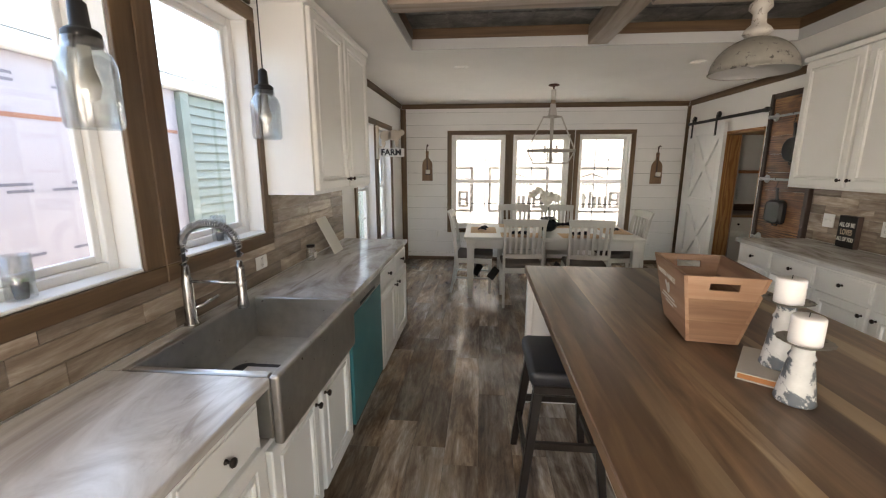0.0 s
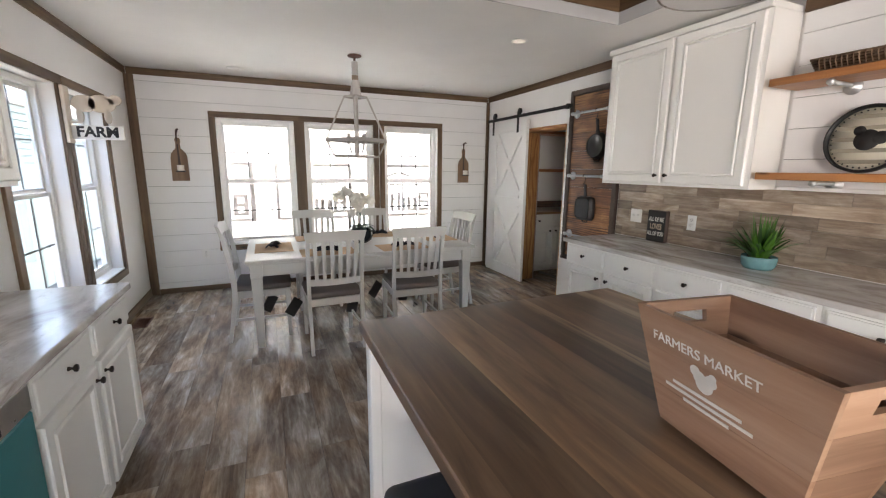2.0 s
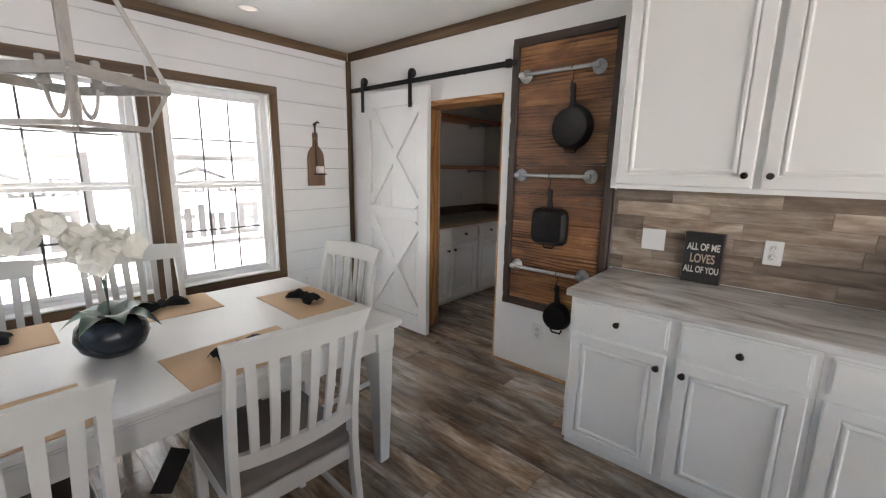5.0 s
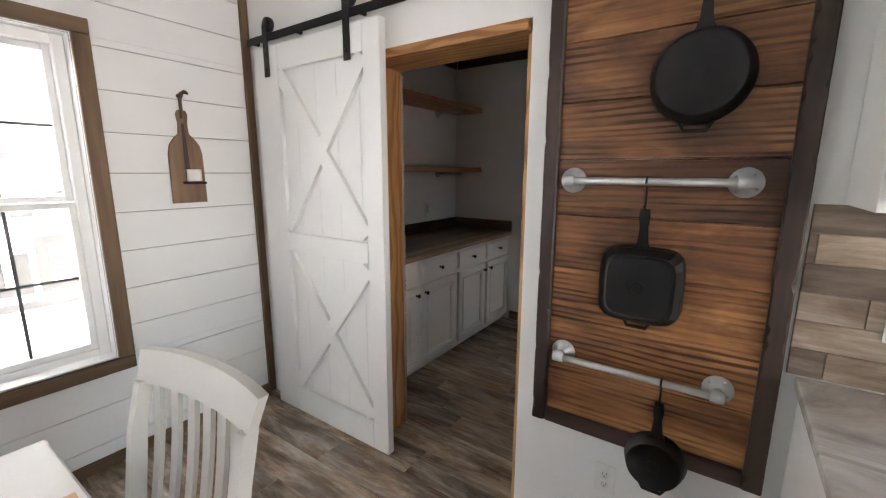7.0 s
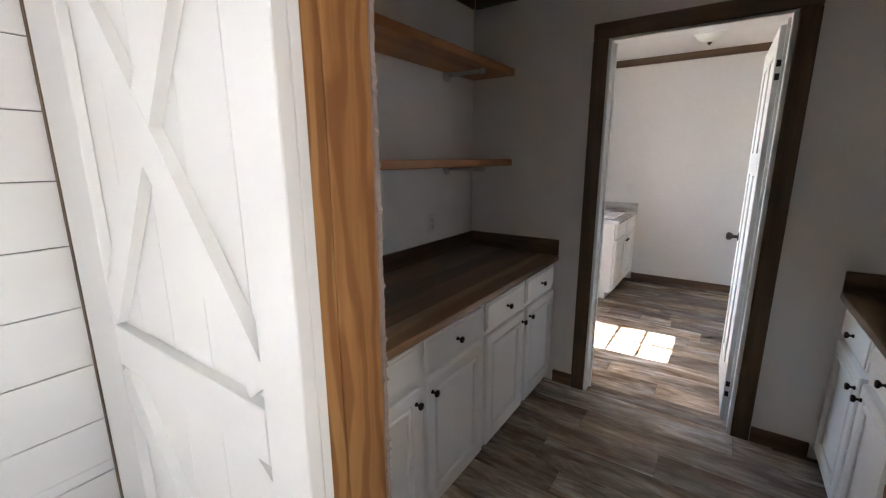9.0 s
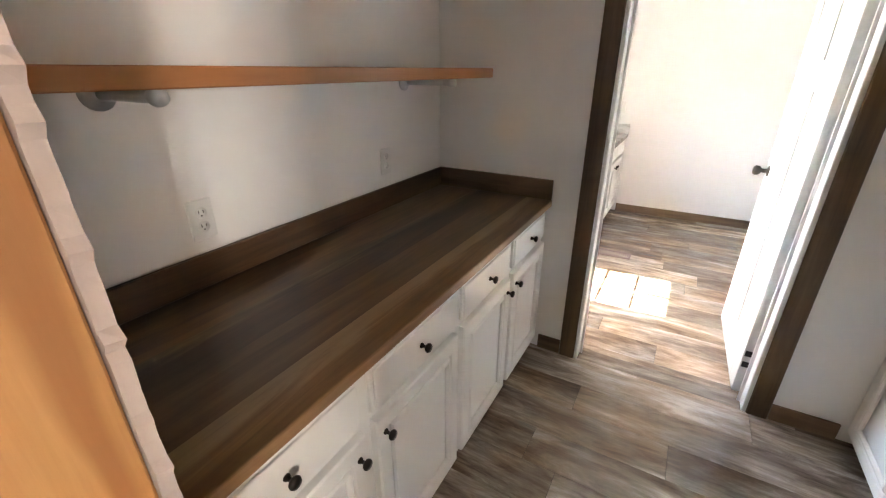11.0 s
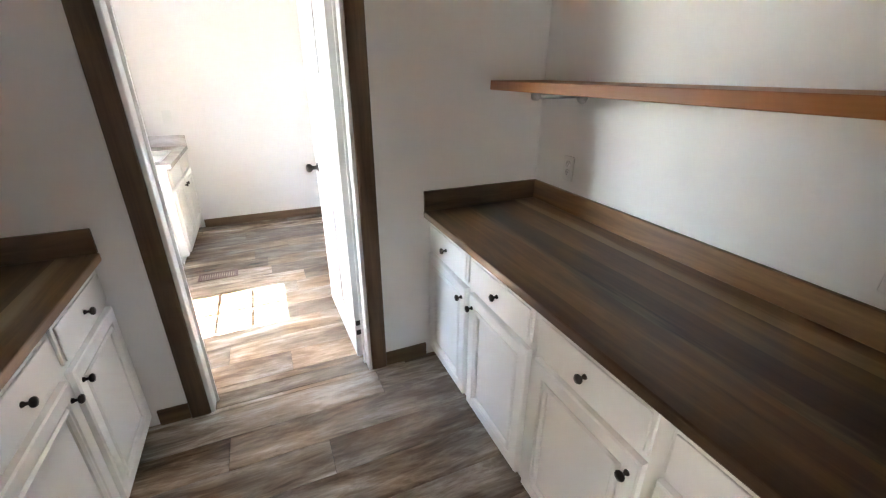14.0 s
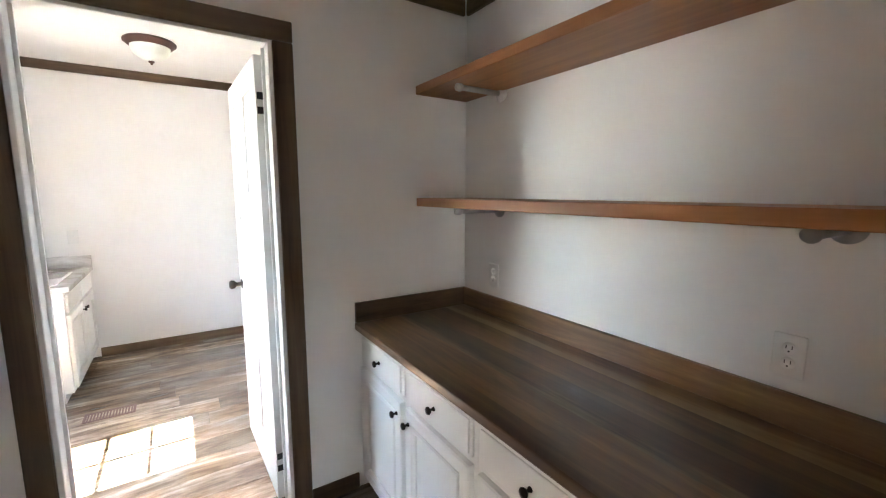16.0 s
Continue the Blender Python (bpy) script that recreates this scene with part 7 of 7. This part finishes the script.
va = thing("laundry_vanity", "white sink cabinet with a marbled top", "cabinet", (7.4, 6.6, 0))
VX0, VY0, VH = 6.985, 6.335, 0.838
part("body", boxes((VX0, LX1 - 0.004, VY0 + 0.02, PY1 - 0.004, 0.075, VH - 0.035)), M["cab"], va)
part("toe_kick", boxes((VX0 + 0.005, LX1 - 0.004, VY0 + 0.07, PY1 - 0.004, 0.0, 0.0745)), M["cab"], va)
part("countertop", boxes((VX0 - 0.02, LX1 - 0.003, VY0 - 0.02, 6.42, VH - 0.034, VH), (VX0 - 0.02, LX1 - 0.003, 6.78, PY1 - 0.002, VH - 0.034, VH), (VX0 - 0.02, VX0 + 0.12, 6.42, 6.78, VH - 0.034, VH), (7.62, LX1 - 0.003, 6.42, 6.78, VH - 0.034, VH), (LX1 - 0.02, LX1 - 0.002, VY0 - 0.02, PY1 - 0.002, VH + 0.0005, VH + 0.095)), M["marble"], va, "grey marbled top and upstand")
part("sink_bowl", boxes((VX0 + 0.1, 7.64, 6.40, 6.415, 0.66, VH + 0.008), (VX0 + 0.1, 7.64, 6.785, 6.80, 0.66, VH + 0.008), (VX0 + 0.1, VX0 + 0.125, 6.415, 6.785, 0.66, VH + 0.008), (7.615, 7.64, 6.415, 6.785, 0.66, VH + 0.008), (VX0 + 0.1, 7.64, 6.40, 6.80, 0.65, 0.66)), M["vinyl"], va, "white sink bowl")
for i in range(2):
    a = VX0 + 0.03 + i * 0.49
    bm = boxes((a, a + 0.46, VY0 + 0.0, VY0 + 0.0195, VH - 0.19, VH - 0.055), bevel=0.004)
    part("drawer_front", bm, M["cab"], va)
    d = panel_door(va, a, a + 0.46, 0.10, VH - 0.21, VY0 + 0.0195)
    bm = bmesh.new()
    knob_mesh(bm, a + 0.43 if i == 0 else a + 0.03, VY0 + 0.0, VH - 0.27)
    part("knob", bm, M["knob"], d, "dark bronze knob")
LAMP = (6.97, 5.73)
lm = thing("ceiling_lamp", "opal glass dome ceiling lamp with a bronze rim", "ceiling lamp", (*LAMP, ZL))
at = Matrix.Translation((*LAMP, ZL))
bm = bmesh.new()
lathe(bm, [(0.0, -0.001), (0.150, -0.001), (0.160, -0.010), (0.160, -0.020), (0.146, -0.026), (0.140, -0.038), (0.122, -0.044), (0.0, -0.040)], 40, at)
part("rim", bm, M["bronze"], lm, "stepped bronze rim")
bm = bmesh.new()
lathe(bm, [(0.121, -0.0445), (0.116, -0.075), (0.095, -0.106), (0.055, -0.130), (0.0, -0.139)], 32, at)
part("glass_bowl", bm, M["lamp_glass"], lm, "opal glass bowl")
bm = bmesh.new()
lathe(bm, [(0.0, -0.136), (0.019, -0.138), (0.017, -0.147), (0.009, -0.152), (0.007, -0.160), (0.0, -0.166)], 14, at)
part("finial", bm, M["bronze"], lm, "bronze finial")


# ---- outside ----
solid("ground", boxes((-400, 400, -400, 400, -0.75, -0.55)), M["outground"], "pale gravel ground round the house", "ground", kind="structure")
nh = thing("neighbour_house", "unfinished neighbour house in pinkish wrap with green siding", "house", (-5.2, 4.0, -0.55))
NX = -3.4
part("wrapped_wall", boxes((NX - 6, NX, -9.0, 4.84, -0.55, 2.33)), M["wrap"], nh, "pinkish house wrap")
for z in (0.70, 1.87):
    part("seam_tape", boxes((NX + 0.001, NX + 0.004, -9.0, 4.82, z, z + 0.035)), M["wrap_tape"], nh, "orange seam tape")
rng = random.Random(3)
for y in (-1.2, 0.6, 1.9, 2.55, 3.0, 3.45):
    for z, n in ((1.33, 2), (0.85, 1), (2.12, 2)):
        for k in range(n):
            part("wrap_print", boxes((NX + 0.001, NX + 0.003, y + rng.uniform(-0.1, 0.1), y + 0.22, z + k * 0.05, z + k * 0.05 + 0.022)), M["wrap_print"], nh, "unreadable printing")
part("corner_trim", boxes((NX - 0.05, NX + 0.06, 4.85, 4.98, -0.55, 2.32)), M["siding"], nh)
for k in range(27):
    bm = bmesh.new()
    z = -0.5 + k * 0.104
    v = [bm.verts.new(p) for p in ((NX + 0.035, 4.98, z), (NX + 0.035, 14.0, z), (NX + 0.005, 14.0, z + 0.108), (NX + 0.005, 4.98, z + 0.108), (NX - 0.05, 4.98, z), (NX - 0.05, 14.0, z), (NX - 0.05, 14.0, z + 0.108), (NX - 0.05, 4.98, z + 0.108))]
    for q in ((0, 1, 2, 3), (7, 6, 5, 4), (0, 4, 5, 1), (2, 6, 7, 3), (0, 3, 7, 4), (1, 5, 6, 2)):
        bm.faces.new([v[i] for i in q])
    part("siding_board", bm, M["siding"], nh, "green lap siding")
part("siding_wall", boxes((NX - 6, NX - 0.06, 4.86, 14.0, -0.55, 2.32)), M["siding"], nh)
part("fascia", boxes((NX - 0.1, NX + 0.12, -9.2, 14.2, 2.335, 2.46), bevel=0.01), M["fascia"], nh, "white eave board")
bm = bmesh.new()
v = [bm.verts.new(p) for p in ((NX + 0.13, -9.2, 2.49), (NX + 0.13, 14.2, 2.49), (NX - 6.2, 14.2, 3.3), (NX - 6.2, -9.2, 3.3), (NX + 0.13, -9.2, 2.464), (NX + 0.13, 14.2, 2.464), (NX - 6.2, 14.2, 3.2), (NX - 6.2, -9.2, 3.2))]
for q in ((0, 1, 2, 3), (7, 6, 5, 4), (0, 4, 5, 1), (2, 6, 7, 3), (0, 3, 7, 4), (1, 5, 6, 2)):
    bm.faces.new([v[i] for i in q])
part("roof", bm, M["fascia"], nh, "pale sunlit roof")

# banner hung outside the dining windows, its print seen from behind
bn = thing("outdoor_banner", "white vinyl banner with grey print hung outside the windows", "banner", (0.85, YW + 0.35, 0.3))
YBN = YW + 0.35
part("sheet", boxes((-1.25, 2.75, YBN, YBN + 0.002, 0.30, 2.30)), M["banner"], bn)


for x in (-1.23, 2.73):
    for z in (0.33, 2.27):
        bm = bmesh.new()
        tube(bm, [(x, YW + WT - 0.01, z), (x, YBN + 0.006, z)], 0.006, 6)
        part("tie", bm, M["rope"], bn, "cord tied to the house wall")


def ink(x0, x1, z0, z1):
    part("print_bar", boxes((x0, x1, YBN - 0.003, YBN - 0.001, z0, z1)), M["banner_ink"], bn, "grey printed bar")


def glyph(x1, w, z0, h, kind, t):
    """A plain block of strokes that ends at x1; kind: o hollow, u open at the top, c open at one side, l a bar, t a crossed bar."""
    x0 = x1 - w
    if kind == "l":
        ink(x0, x1, z0, z0 + h)
        return
    if kind == "t":
        xm = (x0 + x1) / 2
        ink(xm - t / 2, xm + t / 2, z0, z0 + h)
        for a, b in ((x0, xm - t / 2 - 0.0005), (xm + t / 2 + 0.0005, x1)):
            ink(a, b, z0 + h * 0.62, z0 + h * 0.62 + t * 0.8)
        return
    ink(x1 - t, x1, z0, z0 + h)
    if kind != "c":
        ink(x0, x0 + t, z0, z0 + h)
    a, b = x0 + (t + 0.0005 if kind != "c" else 0.0), x1 - t - 0.0005
    ink(a, b, z0, z0 + t * 0.8)
    if kind != "u":
        ink(a, b, z0 + h - t * 0.8, z0 + h)
    if kind == "o" and h > 0.2:
        ink(a, b, z0 + h / 2 - t * 0.4, z0 + h / 2 + t * 0.4)


for x0 in (-1.14, 0.09, 1.32):
    x1 = x0 + 0.985
    ink(x0, x1, 1.455, 1.500)
    ink(x0, x0 + 0.045, 0.755, 1.4545)
    ink(x1 - 0.045, x1, 0.755, 1.4545)
    ink(x0 + 0.0455, x1 - 0.0455, 0.755, 0.795)
    # small gable mark, then two rows of plain strokes in place of a name
    for s in (-1, 1):
        bm = bmesh.new()
        xc = x0 + 0.43
        pts = [(xc, 1.375), (xc + s * 0.22, 1.300), (xc + s * 0.22, 1.325), (xc, 1.412)]
        a = [bm.verts.new((p[0], YBN - 0.003, p[1])) for p in pts]
        b = [bm.verts.new((p[0], YBN - 0.001, p[1])) for p in pts]
        bm.faces.new(a)
        bm.faces.new(b[::-1])
        for i in range(4):
            bm.faces.new((a[i], a[(i + 1) % 4], b[(i + 1) % 4], b[i]))
        part("print_gable", bm, M["banner_ink"], bn, "grey printed gable line")
    end = x1 - 0.07
    for w, h, kind in ((0.105, 0.125, "c"), (0.028, 0.125, "l"), (0.085, 0.088, "o"), (0.080, 0.088, "u"), (0.065, 0.115, "t"), (0.085, 0.088, "o"), (0.080, 0.088, "o")):
        glyph(end, w, 1.20, h, kind, 0.026)
        end -= w + 0.016
    end = x1 - 0.085
    for w, h, kind in ((0.175, 0.275, "o"), (0.145, 0.20, "u"), (0.052, 0.20, "l"), (0.052, 0.275, "l"), (0.105, 0.25, "t")):
        glyph(end, w, 0.83, h, kind, 0.052)
        end -= w + 0.024

# ---- shiplap, tiles and planks ----
SP = 0.183
ship = structure("wall_boards", boxes((XL + 0.001, XR - 0.001, YW - 0.006, YW - 0.001, 0.001, 0.002)), M["gap"], "white horizontal shiplap boards on the window wall")


def board_row(parent, name, spans, z0, z1, make, mat):
    for a, b in spans:
        if b - a < 0.015:
            continue
        bm = make(a, b, z0, z1)
        o = new(name, mesh_of(bm, name, mat))
        o.parent = parent


def cut_spans(a, b, z0, z1, holes):
    """Yields (a, b, z0, z1) rectangles that leave the holes free."""
    zs = sorted({z0, z1, *[h[2] for h in holes if z0 < h[2] < z1], *[h[3] for h in holes if z0 < h[3] < z1]})
    for q0, q1 in zip(zs, zs[1:]):
        cur = a
        for h in sorted(holes):
            if h[2] < q1 - 1e-5 and h[3] > q0 + 1e-5 and h[1] > a and h[0] < b:
                if h[0] > cur:
                    yield cur, h[0], q0, q1
                cur = max(cur, h[1])
        if cur < b:
            yield cur, b, q0, q1


holes = [(a - 0.001, b + 0.001, FZ0 - 0.001, FZ1 + 0.001) for a, b in FRONT]
rng = random.Random(21)
bm = bmesh.new()
for r in cut_spans(XL + 0.002, XR - 0.002, 0.003, ZC - 0.003, holes):
    box(bm, r[0], r[1], YW - 0.007, YW - 0.0015, r[2], r[3])
bk2 = new("backing", mesh_of(bm, "backing", M["gap"]))
bk2.parent = ship
zl = 0.307 - 2 * SP
while zl < ZC - 0.004:
    a, b = max(zl, 0.004), min(zl + SP, ZC - 0.004)
    for r in cut_spans(XL + 0.002, XR - 0.002, a + 0.0015, b - 0.0015, holes):
        bm = boxes((r[0], r[1], YW - 0.0175 - rng.uniform(0, 0.002), YW - 0.0075, r[2], r[3]), bevel=0.0015)
        o = new("shiplap_board", mesh_of(bm, "shiplap_board", M["shiplap"]))
        o.parent = ship
    zl += SP
ship2 = structure("wall_boards_shelf", boxes((XR - 0.006, XR - 0.001, YB + 0.01, 3.15, 1.345, ZC - 0.003)), M["gap"], "white horizontal shiplap boards behind the shelves")
zl = 1.405 - 0.06
while zl < ZC - 0.004:
    bm = boxes((XR - 0.0185 - rng.uniform(0, 0.001), XR - 0.007, YB + 0.01, 3.148, zl + 0.0015, min(zl + SP, ZC - 0.004) - 0.0015), bevel=0.0015)
    o = new("shiplap_board", mesh_of(bm, "shiplap_board", M["shiplap"]))
    o.parent = ship2
    zl += SP

structure("trim_ledge", boxes((XR - 0.034, XR - 0.019, YB + 0.01, 3.148, 1.339, 1.362), bevel=0.003), M["wall_white"], "white ledge moulding between tiles and boards", "trim")


def tile_field(name, x_back, sgn, y0, y1, z0, z1, label, holes=()):
    """Wood-look tiles on a wall of constant x; sgn is the way that they face."""
    bm = bmesh.new()
    for r in cut_spans(y0, y1, z0, z1, list(holes)):
        box(bm, x_back + sgn * 0.001, x_back + sgn * 0.006, r[0], r[1], r[2], r[3])
    p = structure(name, bm, M["grout"], label)
    rg = random.Random(len(name))
    h = 0.0792
    z = z0
    row = 0
    while z < z1 - 0.01:
        y = y0 - rg.uniform(0, 0.45)
        while y < y1:
            ln = 0.46
            for r in cut_spans(max(y, y0), min(y + ln, y1), z, min(z + h, z1), list(holes)):
                if r[1] - r[0] > 0.012 and r[3] - r[2] > 0.012:
                    bm = boxes((x_back + sgn * 0.006, x_back + sgn * (0.012 + rg.uniform(0, 0.0008)), r[0] + 0.001, r[1] - 0.001, r[2] + 0.001, r[3] - 0.001), bevel=0.001)
                    o = new("tile", mesh_of(bm, "tile", M["tile"]))
                    o.parent = p
            y += ln
        z += h
        row += 1


tile_field("backsplash_east", XR, -1, -0.25, 4.45, HC + 0.001, 1.338, "grey-brown wood-look tiles above the worktop")
tile_field("backsplash_west", XL, 1, -0.9, 4.03, HC + 0.001, 1.352, "grey-brown wood-look tiles round the sink window", [(0.83, 2.755, 1.09, 2.0)])

# floor: planks along y
fl = structure("floor", boxes((XL - WT, LX1 + WT, YB, YW + WT, -0.1, 0.0)), M["groove"], "grey-brown wood-look vinyl plank floor", "floor")
PWD, PLN = 0.182, 1.22
rg = random.Random(5)
shared = {}
areas = [(XL + 0.001, XR - 0.001, 0.0, YW - 0.022), (XR - 0.001, PX0 + 0.001, OP0 + 0.013, OP1 - 0.042), (PX0 + 0.001, PX1 - 0.001, PY0 + 0.002, PY1 - 0.002), (PX1 - 0.001, LX0 + 0.001, DW0 + 0.013, DW1 - 0.013), (LX0 + 0.001, LX1 - 0.001, PY0 + 0.002, PY1 - 0.002), (XL + 0.001, XR - 0.001, YB + 0.002, 0.0)]
rest = bmesh.new()
x = XL
while x < LX1:
    y = YB - rg.uniform(0, PLN)
    while y < YW:
        for a in areas:
            x0, x1 = max(x, a[0]), min(x + PWD, a[1])
            y0, y1 = max(y, a[2]), min(y + PLN, a[3])
            if x1 - x0 < 0.004 or y1 - y0 < 0.004:
                continue
            if a[3] <= 0.0:
                box(rest, x0 + 0.0006, x1 - 0.0006, y0 + 0.0006, y1 - 0.0006, 0.0005, 0.004)
                continue
            w, l = x1 - x0 - 0.0014, y1 - y0 - 0.0014
            key = (round(w, 3), round(l, 3))
            if key not in shared:
                shared[key] = mesh_of(boxes((-w / 2, w / 2, -l / 2, l / 2, 0.0005, 0.004), bevel=0.0007), "plank", M["floor"])
            o = new("plank", shared[key])
            o.location = ((x0 + x1) / 2, (y0 + y1) / 2, 0)
            o.parent = fl
        y += PLN
    x += PWD
o = new("plank_rest", mesh_of(rest, "plank_rest", M["floor"]))
o.parent = fl
tagged(o, kind="stuff")
